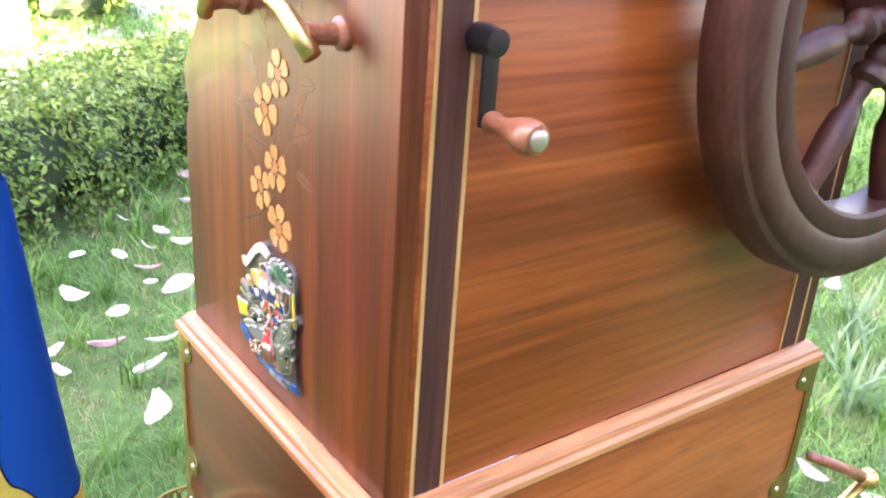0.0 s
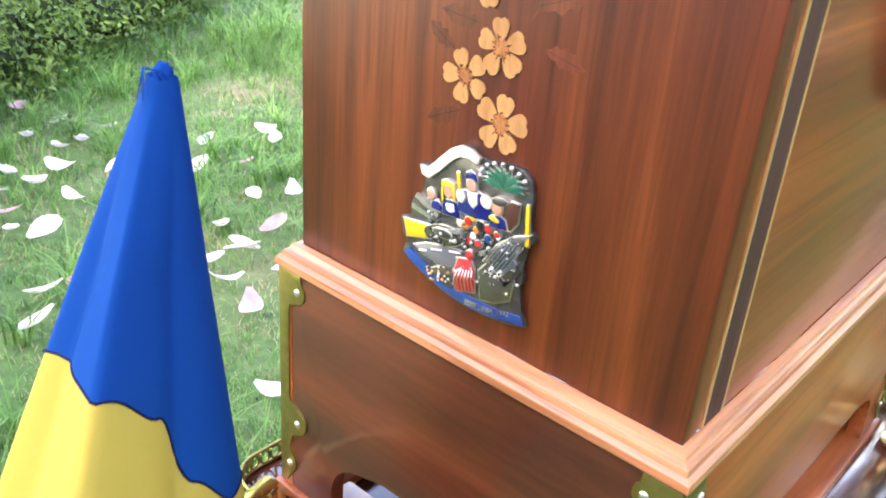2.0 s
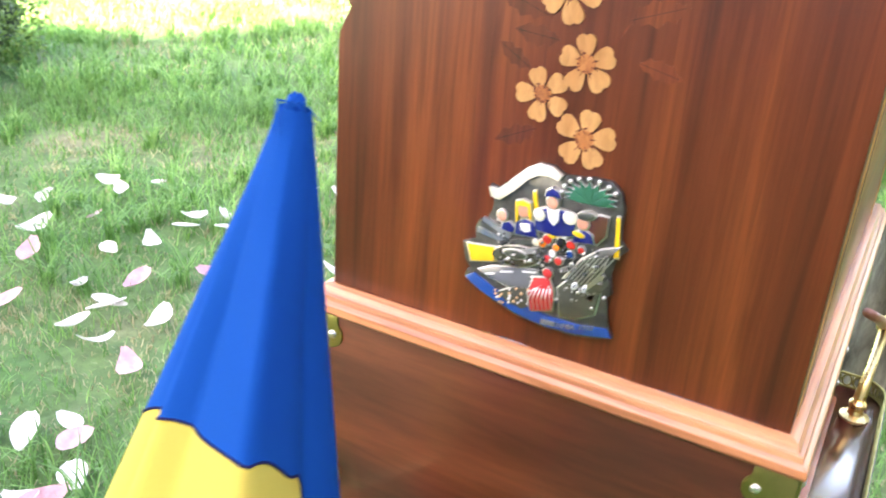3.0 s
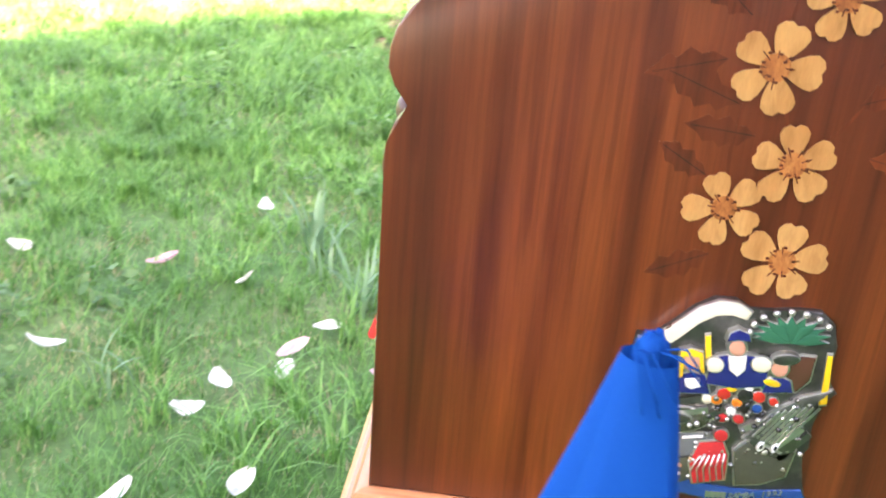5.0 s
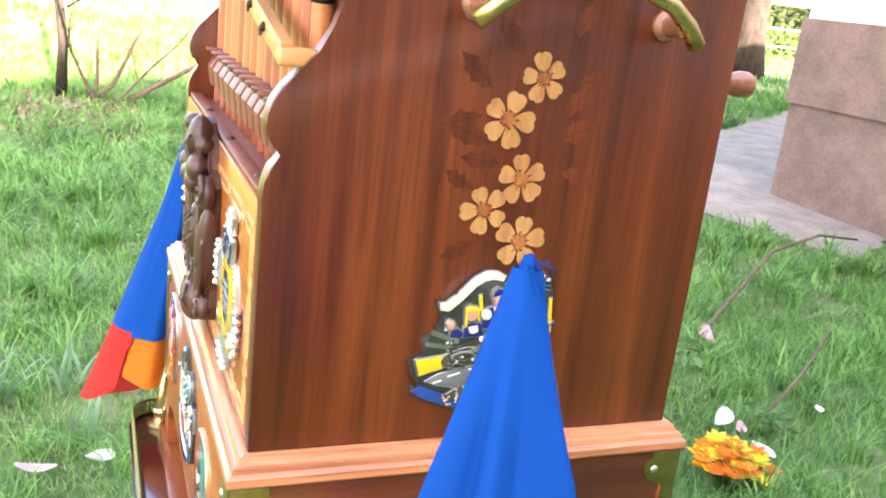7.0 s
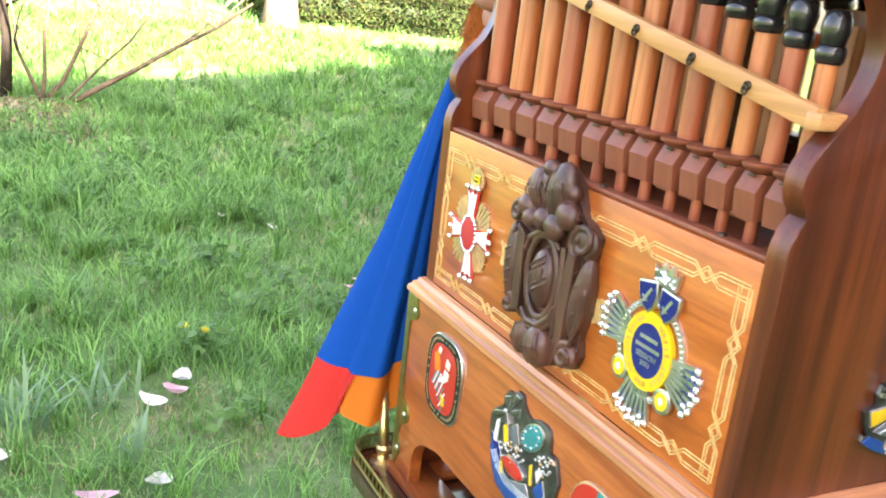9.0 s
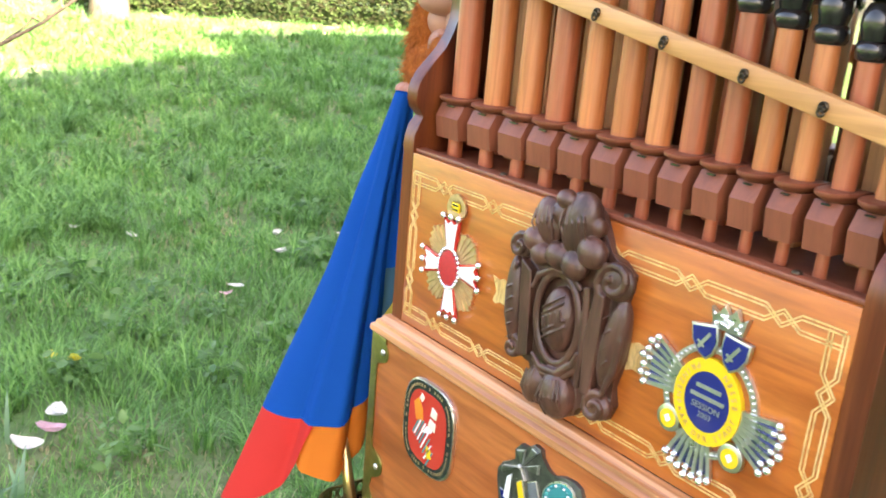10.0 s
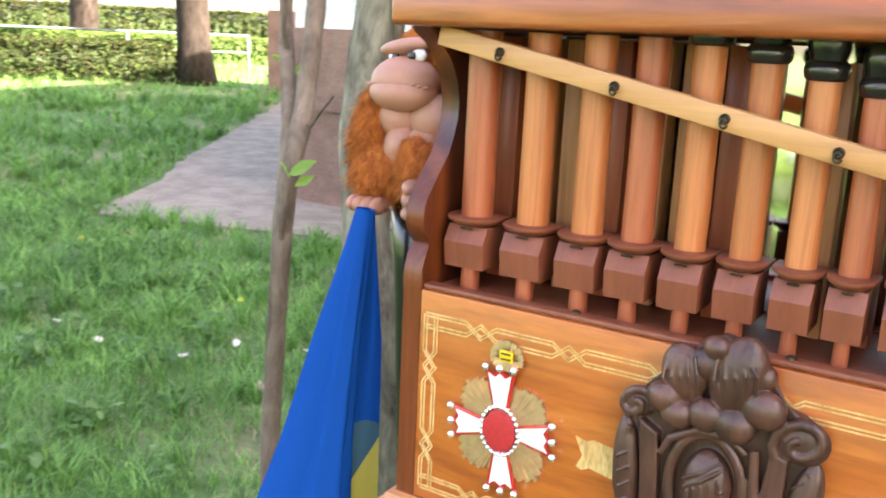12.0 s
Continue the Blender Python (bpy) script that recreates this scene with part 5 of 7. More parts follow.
bit(ellipse(320, 300, 54, 66, 22), E_TEAL, 0.004, 0.0062, 0.0014)
for k in range(16):
    a = 2 * math.pi * k / 16
    part("teal_bead", ball(PF @ Vector((*EB((320 + 40 * math.cos(a), 300 + 52 * math.sin(a)))[0], 0.0064)), 0.0016, sub=1), E_TEAL if k % 2 else SILVER, wheelb)
bit(ellipse(215, 455, 82, 30, 22, 52), E_RED, 0.004, 0.0062, 0.001)
bit([(148, 412), (162, 406), (156, 488), (144, 484)], E_YEL, 0.004, 0.0056, 0.0005)
bit([(306, 440), (320, 436), (312, 544), (300, 544)], E_YEL, 0.004, 0.0056, 0.0005)
bit([(336, 472), (356, 462), (366, 490), (342, 530)], E_WHITE, 0.004, 0.0056, 0.0006)
bit([(318, 560), (368, 522), (376, 600), (340, 622)], E_BLUE, 0.004, 0.0056, 0.0006)
bit([(190, 520), (280, 540), (300, 630), (236, 590)], E_GREY, 0.004, 0.005, 0.0006)
for k in range(70):
    x, y = random.uniform(145, 270), random.uniform(310, 430)
    if k > 44:
        x, y = random.uniform(330, 425), random.uniform(385, 500)
    part("silver_bead", ball(PF @ Vector((*EB((x, y))[0], 0.0046)), random.uniform(0.001, 0.0021), sub=1), GOLD if k % 4 == 0 else SILVER, wheelb)

cu, cv = -0.113, -0.090
duo = part("two_colour_badge", plate(rounded(cu, cv, 0.036, 0.043, 2.6), 0.0, 0.0035, PF, 0.001), GOLD, organ, "round badge in red and turquoise enamel")
part("red_half", plate([p for p in rounded(cu, cv, 0.034, 0.041, 2.6) if p[0] <= cu + 0.001], 0.0035, 0.0042, PF), E_RED, duo)
part("turquoise_half", plate([p for p in rounded(cu, cv, 0.034, 0.041, 2.6) if p[0] >= cu - 0.001], 0.0035, 0.0045, PF), E_TEAL, duo)
for pts, m_ in (([(-0.013, 0.006), (-0.003, 0.012), (0.002, 0.003), (-0.006, -0.004)], E_CREAM), ([(-0.016, -0.02), (0.0, -0.004), (0.006, -0.024), (-0.006, -0.034)], E_BLACK), ([(0.002, -0.006), (0.012, 0.0), (0.013, -0.014), (0.004, -0.018)], E_PINK), ([(-0.008, 0.014), (0.002, 0.018), (0.004, 0.011), (-0.004, 0.008)], E_BLACK)):
    part("enamel_field", plate([(cu + u, cv + v) for u, v in pts], 0.0042, 0.0054, PF, 0.0003), m_, duo)

# ---- carved cartouche on the front: one relief of scrolls, fruit and a shield ----
def build_cartouche():
    EK = drawn(((0.00047272, 0.00006267, -0.81774), (0.00015297, -0.00042495, 0.17357)))

    def at(x, y, w):
        return ON_FRONT @ Vector((*EK((x, y))[0], w))

    def egg(x, y, w, rx, ry, rw, bm, turn=0.0):
        ball(at(x, y, w), (rx * 0.00049, rw, ry * 0.00045), bm, 3, Matrix.Rotation(radians(turn), 4, "Y"))

    def band(path, w, radii, bm, segs=8):
        tube([at(x, y, w[i] if isinstance(w, tuple) else w) for i, (x, y) in enumerate(path)], radii, segs, bm)

    def volute(x, y, r, sense, start, w, bm):
        """A rolled-up leaf end: a spiral that rises to its eye."""
        egg(x, y, w - 0.004, r * 0.9, r * 0.9, 0.008, bm)
        path = []
        for k in range(17):
            q, t = r * (1.0 - k / 20), radians(start + sense * 30 * k)
            path.append(at(x + q * math.cos(t), y - q * math.sin(t), w + 0.005 * k / 16))
        tube(path, [0.0036 - 0.0012 * k / 16 for k in range(17)], 8, bm)

    bm = bmesh.new()
    body = [(1105, 425), (1140, 402), (1170, 392), (1200, 410), (1220, 440), (1230, 470), (1240, 505), (1262, 520), (1282, 545), (1268, 592), (1274, 640), (1266, 690), (1246, 740), (1250, 775), (1235, 800), (1205, 798), (1180, 772), (1168, 800), (1130, 808), (1090, 790), (1068, 755), (1062, 718), (1074, 700), (1040, 698), (1010, 675), (1010, 655), (1022, 648), (1018, 600), (1022, 550), (1046, 508), (1034, 478), (1060, 462), (1085, 450)]
    plate(EK(*body), 0.0, 0.0085, ON_FRONT, 0.003, bm, 3)
    # crest: two ribbed half-shells, parted by a dark cleft, under a bud
    egg(1122, 440, 0.013, 30, 44, 0.012, bm, -14)
    egg(1190, 450, 0.014, 34, 58, 0.014, bm, 14)
    egg(1168, 404, 0.019, 18, 17, 0.0095, bm)
    egg(1150, 430, 0.012, 26, 24, 0.010, bm)
    egg(1223, 458, 0.012, 13, 17, 0.008, bm)
    for k in range(5):
        band([(1104 + 9 * k, 408 + 3 * abs(k - 2)), (1100 + 11 * k, 438), (1108 + 8 * k, 474)], (0.021, 0.0255, 0.02), 0.0011, bm, 6)
        band([(1172 + 8 * k, 402 + 5 * k), (1166 + 13 * k, 446), (1176 + 9 * k, 500)], (0.022, 0.028, 0.021), 0.0012, bm, 6)
    # a row of fruit
    for x, y, r in ((1097, 470, 23), (1113, 497, 22), (1150, 502, 24), (1185, 520, 26), (1221, 500, 27)):
        egg(x, y, 0.018, r, r, 0.0112, bm)
    # volutes at the shoulders and the feet
    volute(1056, 480, 26, 1, -30, 0.014, bm)
    volute(1262, 552, 36, -1, 210, 0.015, bm)
    volute(1034, 676, 22, -1, 120, 0.012, bm)
    volute(1228, 772, 27, 1, 60, 0.014, bm)
    # outer leaves, hollowed, with a keel
    egg(1034, 585, 0.010, 19, 84, 0.010, bm, -4)
    egg(1256, 660, 0.010, 21, 82, 0.011, bm, 9)
    band([(1046, 515), (1026, 560), (1022, 610), (1030, 660)], 0.015, [0.002, 0.003, 0.003, 0.002], bm)
    band([(1270, 595), (1274, 650), (1262, 705), (1240, 748)], 0.015, [0.002, 0.0034, 0.0034, 0.002], bm)
    # flat straps beside the shield
    plate(EK((1060, 502), (1084, 528), (1080, 600), (1074, 690), (1050, 690), (1056, 600)), 0.006, 0.017, ON_FRONT, 0.0015, bm)
    plate(EK((1226, 560), (1246, 575), (1236, 650), (1216, 752), (1196, 750), (1208, 640)), 0.006, 0.018, ON_FRONT, 0.0015, bm)
    band([(1206, 560), (1202, 640), (1186, 740)], 0.014, [0.003, 0.004, 0.003], bm)
    for k in range(5):
        band([(1026, 560 + 24 * k), (1044, 553 + 24 * k)], 0.0198, 0.0006, bm, 6)
        band([(1248, 612 + 27 * k), (1266 - 3 * k, 604 + 27 * k)], 0.0205, 0.0006, bm, 6)
    # the arched surround, the domed shield and its carved bars
    ring = ellipse(1141, 618, 48, 84, 30)
    tube([at(x, y, 0.0135) for x, y in ring + ring[:1]], 0.0036, 8, bm, False)
    band([(1086, 560), (1100, 536), (1138, 526), (1176, 540), (1196, 566)], 0.015, [0.002, 0.003, 0.0034, 0.003, 0.002], bm)
    egg(1142, 620, 0.010, 33, 60, 0.0145, bm)
    for dy in (-26, -14, 18, 30):
        band([(1116, 622 + dy), (1142, 612 + dy), (1168, 600 + dy)], (0.0196, 0.0248, 0.0196), 0.0011, bm, 6)
    for dx in (-18, -8, 2, 12, 22):
        band([(1140 + dx, 606 - 0.3 * dx), (1140 + dx, 626 - 0.3 * dx)], 0.0243 - 0.00009 * abs(dx), 0.0009, bm, 6)
    # collar under the shield and the leafy shell at the foot
    for off, w in ((0, 0.017), (12, 0.015)):
        band([(1088, 682 + off), (1108, 708 + off), (1148, 718 + off), (1180, 700 + off), (1192, 676 + off)], w, [0.0018, 0.0032, 0.0038, 0.003, 0.0015], bm)
    egg(1090, 745, 0.011, 26, 40, 0.013, bm, 20)
    egg(1142, 760, 0.012, 34, 44, 0.016, bm)
    for k in range(6):
        band([(1126 + 7 * k, 728), (1118 + 10 * k, 760), (1124 + 7 * k, 798)], (0.0225, 0.0278, 0.017), 0.0012, bm, 6)
    for k in range(3):
        band([(1082 + 9 * k, 712), (1074 + 10 * k, 745), (1084 + 9 * k, 778)], (0.0195, 0.0235, 0.017), 0.0011, bm, 6)
    for v in bm.verts:
        if v.co.y < -0.012:
            v.co.y = -0.012 + (v.co.y + 0.012) * 0.8
    ob = part("carved_cartouche", bm, CARVE, organ, "dark carved oak cartouche with fruit and scrolls")
    # melt the pieces into one carving
    md = ob.modifiers.new("melt", "REMESH")
    md.mode, md.voxel_size, md.use_smooth_shade = "VOXEL", 0.0006, True
    return ob


build_cartouche()

# ---- the cart under the organ ----
CZ1 = L - 0.2502
CXA, CXB, CYA, CYB = -0.556, 0.052, -0.052, 0.402


def rounded_rect(x0, x1, y0, y1, r, n=6):
    out = []
    for cx, cy, a in ((x1 - r, y1 - r, 0), (x0 + r, y1 - r, 90), (x0 + r, y0 + r, 180), (x1 - r, y0 + r, 270)):
        for k in range(n + 1):
            t = radians(a + 90 * k / n)
            out.append((cx + r * math.cos(t), cy + r * math.sin(t)))
    return out


def build_cart():
    cart = thing("organ_cart", ((CXA + CXB) / 2, (CYA + CYB) / 2, 0), "glossy dark mahogany cart with a pierced brass gallery", "cart")
    part("cart_top", plate(rounded_rect(CXA, CXB, CYA, CYB, 0.035), CZ1 - 0.022, CZ1, None, 0.003), CARTW, cart)
    part("apron", box(CXA + 0.03, CXB - 0.03, CYA + 0.03, CYB - 0.03, CZ1 - 0.11, CZ1 - 0.0222, 0.004), CARTW, cart)
    for x in (CXA + 0.055, CXB - 0.055):
        for y in (CYA + 0.055, CYB - 0.055):
            part("leg", lathe([(0.016, -0.03), (0.017, 0.05), (0.022, 0.12), (0.02, 0.35), (0.026, 0.5), (0.022, 0.56), (0.026, 0.6), (0.026, CZ1 - 0.1102), (0, CZ1 - 0.1102)], 16, Matrix.Translation((x, y, 0.0))), CARTW, cart)
    # gallery: two bands with pierced ovals between
    loop = rounded_rect(CXA + 0.004, CXB - 0.004, CYA + 0.004, CYB - 0.004, 0.031, 8)
    loop = loop + loop[:1]
    bm = bmesh.new()
    for h, r in ((0.0015, 0.0016), (0.0185, 0.0017)):
        tube([(x, y, CZ1 + h) for x, y in loop], r, 6, bm, False)
    run = []
    for (a, b), (c, d) in zip(loop, loop[1:]):
        l = math.hypot(c - a, d - b)
        k = max(1, round(l / 0.012))
        run += [(a + (c - a) * i / k, b + (d - b) * i / k, math.atan2(d - b, c - a)) for i in range(k)]
    for x, y, a in run:
        m = Matrix.Translation((x, y, CZ1 + 0.010)) @ Matrix.Rotation(a, 4, "Z") @ Matrix.Rotation(radians(90), 4, "X")
        ring_band(ellipse(0, 0, 0.0062, 0.0082, 10), ellipse(0, 0, 0.0042, 0.0062, 10), -0.0006, 0.0006, m, bm)
    part("gallery", bm, AGED, cart, "pierced brass gallery rail")
    return cart


build_cart()


# ---- flags ----
def drape(top, foot, radius, length, bounds, folds, turn=0.0, squash=1.0, nh=60, na=80):
    """A flag hanging in folds from a pole's tip: one bmesh for each stripe. bounds: functions of the angle giving each stripe's end."""
    top, foot = Vector(top), Vector(foot)
    axis = (foot - top).normalized()
    e1 = Vector((1, 0, 0)) - axis * axis.x
    e1.normalize()
    e2 = axis.cross(e1)
    out = [bmesh.new() for _ in bounds]

    def point(h, a):
        f = min(1.0, h / 0.1)
        r = radius(h) * (1 + f * folds(a, h))
        hh = h + 0.004 * f * math.sin(3 * a + 1.0) * (h / length)
        return top + axis * hh + (e1 * math.cos(a) * r + e2 * -math.sin(a) * r * squash)
    for s, (b0, b1) in enumerate(zip([lambda a: 0.0] + bounds[:-1], bounds)):
        bm = out[s]
        rows = max(3, int(nh * 0.4))
        grid = []
        for i in range(rows + 1):
            row = []
            for k in range(na):
                a = 2 * math.pi * k / na + turn
                row.append(bm.verts.new(point(b0(a) + (b1(a) - b0(a)) * i / rows, a)))
            grid.append(row)
        for i in range(rows):
            for k in range(na):
                j = (k + 1) % na
                if (grid[i][k].co - grid[i + 1][k].co).length + (grid[i][j].co - grid[i + 1][j].co).length > 1e-4:
                    bm.faces.new((grid[i][k], grid[i][j], grid[i + 1][j], grid[i + 1][k]))
        smooth(bm, 80)
    return out, point


def creases(marks, sway):
    """Folds as (angle, width, depth) in degrees, drifting with the height."""
    def at(a, h):
        out = -0.02
        for c, w, s in marks:
            d = (math.degrees(a) - c - sway * (h - 0.15) + 180) % 360 - 180
            out += s * math.exp(-abs(d / w) ** 1.1)
        return out
    return at


def holder(parent, x, y, elbow, to):
    """A brass socket on the cart, its bent arm, and the pole inside the hanging cloth."""
    z = CZ1 + 0.0003
    part("socket", lathe([(0.016, 0), (0.016, 0.003), (0.009, 0.006), (0.007, 0.011), (0.0095, 0.016), (0.0095, 0.02), (0.006, 0.024), (0, 0.024)], 20, Matrix.Translation((x, y, z))), BRASS, parent, "turned brass socket")
    a, m_, b = Vector((x, y, z + 0.02)), Vector(elbow), Vector(to)
    up = (m_ + (b - m_) * 0.05)
    part("pole_foot", tube([a, a.lerp(m_, 0.3) + Vector((0, 0, 0.012)), a.lerp(m_, 0.75) + Vector((0, 0, 0.012)), m_, up], [0.0075, 0.0055, 0.0055, 0.0065, 0.0065], 12), BRASS, parent, "brass lower pole")
    part("pole", tube([up, b], [0.005, 0.0045], 10), E_WHITE, parent, "white flag pole")


def around(marks):
    """A smooth function of the angle through (degrees, value) marks."""
    def at(a):
        d = (math.degrees(a) + 180) % 360 - 180
        for (p, u), (q, v) in zip(marks, marks[1:]):
            if p <= d <= q:
                f = (d - p) / (q - p)
                return u + (v - u) * (3 - 2 * f) * f * f
        return marks[0][1]
    return at


def build_flags():
    tip = (0.172, 0.098, L + 0.188)
    foot = (0.238, 0.062, L - 0.293)
    flag = thing("flag", (0.03, -0.02, CZ1), "blue, yellow and red flag hanging in folds from its pole", "flag", "flags on the cart")
    b1 = around(((-180, 0.256), (-120, 0.225), (-60, 0.172), (-15, 0.158), (40, 0.156), (75, 0.178), (105, 0.226), (135, 0.252), (180, 0.256)))
    b2 = lambda a: b1(a) + 0.138
    b3 = lambda a: b2(a) + 0.07
    bms, pt = drape(tip, foot, lambda h: 0.0075 + 0.252 * min(h, 0.3) + 0.12 * max(0, h - 0.3), 0.45, [b1, b2, b3], creases(((38, 15, 0.42), (-84, 18, 0.26), (150, 26, 0.06), (-56, 11, -0.4), (92, 34, -0.3), (-130, 25, -0.14), (-8, 26, -0.22), (-30, 9, 0.14)), 14))
    for bm, m_, nm in zip(bms, (F_BLUE, F_YEL, F_RED), ("blue_stripe", "yellow_stripe", "red_stripe")):
        part(nm, bm, m_, flag)
    part("seam", tube([pt(b1(a), a) for a in [2 * math.pi * k / 120 for k in range(121)]], 0.0009, 5, None, False), STITCH, flag)
    bm = ball(tip, (0.0048, 0.0045, 0.0075), sub=3)
    for v in bm.verts:
        v.co += Vector((random.uniform(-1, 1), random.uniform(-1, 1), random.uniform(-1, 1))) * 0.0009
    part("gathered_tip", bm, F_BLUE, flag)
    bm = bmesh.new()
    for k in range(7):
        a = radians(-60 + 40 * random.random()) + 0.3 * k
        p = Vector(tip) + Vector((0, 0, 0.002))
        tube([p, p + Vector((0.009 * math.cos(a), 0.009 * math.sin(a), 0.004 * random.random())), p + Vector((0.014 * math.cos(a + 0.5), 0.014 * math.sin(a + 0.5), -0.012 * random.random()))], 0.0003, 4, bm)
    part("loose_threads", bm, F_BLUE, flag)
    holder(flag, 0.033, -0.008, (0.196, 0.076, CZ1 + 0.055), (0.175, 0.096, L + 0.183))

    tip = (-0.555, 0.043, L + 0.214)
    foot = Vector((-0.59, 0.0, L - 0.18))
    flag = thing("flag", (-0.517, -0.015, CZ1), "blue, yellow and red flag drooping beside the organ front", "flag", "flags on the cart")
    FOLDS = ((235, 24, 0.3), (48, 44, -0.42), (-30, 13, 0.2), (190, 14, -0.12), (278, 16, -0.22), (130, 25, 0.08), (-8, 20, -0.36), (-62, 7, 0.1))
    lobe = lambda a, c, p: max(0.0, math.cos(a - radians(c))) ** p
    b1 = lambda a: 0.346 - 0.03 * math.cos(a - radians(35)) + 0.01 * math.sin(2 * a + 0.5) + 0.035 * lobe(a, -40, 2)
    b2 = lambda a: b1(a) + 0.001 + 0.128 * lobe(a, 212, 0.4)
    bms, pt = drape(tip, foot, lambda h: 0.008 + 0.126 * h + 0.06 * max(0, h - 0.2), 0.5, [b1, b2], creases(FOLDS, 22))
    for bm, m_, nm in zip(bms, (F_BLUE, F_RED), ("blue_stripe", "red_stripe")):
        part(nm, bm, m_, flag)
    # red cloth below the hem towards the organ, painted orange as if lit through
    b3 = lambda a: b1(a) + 0.001 + 0.066 * lobe(a, 0, 0.35)
    bms, pt = drape(tip, foot, lambda h: 0.0075 + 0.118 * h + 0.055 * max(0, h - 0.2), 0.5, [b1, b3], creases(FOLDS, 22))
    bms[0].free()
    part("backlit_orange_lining", bms[1], F_ORANGE, flag, "red cloth coloured orange as if lit through")
    # the flat fold behind the roll, hanging straight down beside the organ
    axis = (foot - Vector(tip)).normalized()

    def fold(u, h):
        left = Vector(tip) + axis * h + Vector((0.0, 0.014 * min(1.0, h / 0.1), 0))
        right = Vector(tip) + Vector((0.012 * min(1.0, h / 0.12), 0.012, -h))
        p = left.lerp(right, u)
        return p + Vector((0.6, -0.8, 0)) * 0.006 * math.sin(5.5 * u + 6 * h) * min(1.0, h / 0.1)
    # the lowest band is red cloth in the orange of light shining through
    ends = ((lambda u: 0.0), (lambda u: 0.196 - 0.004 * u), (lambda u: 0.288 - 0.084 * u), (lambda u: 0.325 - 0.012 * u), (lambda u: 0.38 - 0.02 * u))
    for e0, e1, m_, nm, lb in zip(ends, ends[1:], (F_BLUE, F_BACKLIT, F_YEL, F_ORANGE), ("blue_fold", "backlit_fold", "yellow_fold", "backlit_orange_fold"), ("", "grey-green cloth coloured as blue over yellow lit through", "", "")):
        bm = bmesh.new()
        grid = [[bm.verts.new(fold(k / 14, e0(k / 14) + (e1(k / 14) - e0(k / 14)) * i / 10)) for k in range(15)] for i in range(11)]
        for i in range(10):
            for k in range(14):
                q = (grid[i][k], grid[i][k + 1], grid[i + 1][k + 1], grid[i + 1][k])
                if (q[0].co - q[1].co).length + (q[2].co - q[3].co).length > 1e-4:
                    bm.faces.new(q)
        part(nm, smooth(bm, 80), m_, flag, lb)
    holder(flag, -0.517, -0.015, Vector(tip).lerp(foot, 0.93), (-0.556, 0.042, L + 0.205))

    pole = thing("flag_pole", (-0.487, 0.372, CZ1), "brass-footed flag pole with a furled red cloth at the back corner", "flag pole")
    z = CZ1 + 0.0003
    part("socket", lathe([(0.016, 0), (0.016, 0.003), (0.009, 0.006), (0.007, 0.011), (0.0095, 0.016), (0.0095, 0.02), (0.006, 0.024), (0, 0.024)], 20, Matrix.Translation((-0.487, 0.372, z))), BRASS, pole, "turned brass socket")
    part("pole_foot", tube([(-0.487, 0.372, z + 0.02), (-0.53, 0.375, L - 0.205), (-0.59, 0.378, L - 0.182)], [0.007, 0.0055, 0.0065], 12), BRASS, pole)
    part("knob", ball((-0.596, 0.379, L - 0.178), (0.013, 0.012, 0.012), sub=2), BRASS, pole)
    part("red_arm", tube([(-0.585, 0.376, L - 0.172), (-0.55, 0.366, L - 0.152), (-0.507, 0.355, L - 0.13)], [0.0075, 0.006, 0.0055], 10), GRIPW, pole, "reddish turned wooden arm")


build_flags()


# ---- plush ape beside the pipes, as one plain mesh ----
def fur_material():
    m, n, l, b = mat("rust_plush")
    mp = coords(n, l, (1, 1, 0.5))
    t = noise_tex(n, l, mp, 160, 6, 0.75, 1.0)
    u = noise_tex(n, l, mp, 30, 3)
    r = ramp(n, [(0.3, (0.36, 0.085, 0.02)), (0.55, (0.66, 0.19, 0.042)), (0.75, (0.78, 0.3, 0.085))])
    l.new(t.outputs["Fac"], r.inputs[0])
    r2 = ramp(n, [(0.3, (0.7, 0.7, 0.7)), (0.7, (1.1, 1.1, 1.1))])
    l.new(u.outputs["Fac"], r2.inputs[0])
    l.new(mixc(n, l, r.outputs[0], r2.outputs[0], 1.0, "MULTIPLY"), b.inputs["Base Color"])
    b.inputs["Roughness"].default_value, b.inputs["Specular IOR Level"].default_value = 0.95, 0.15
    bump(n, l, b, t.outputs["Fac"], 0.9, 0.006)
    return m


FUR = fur_material()
HIDE = paint("plush_face_leather", (0.42, 0.19, 0.125), 0.5, 0.0, 0.15, 120)


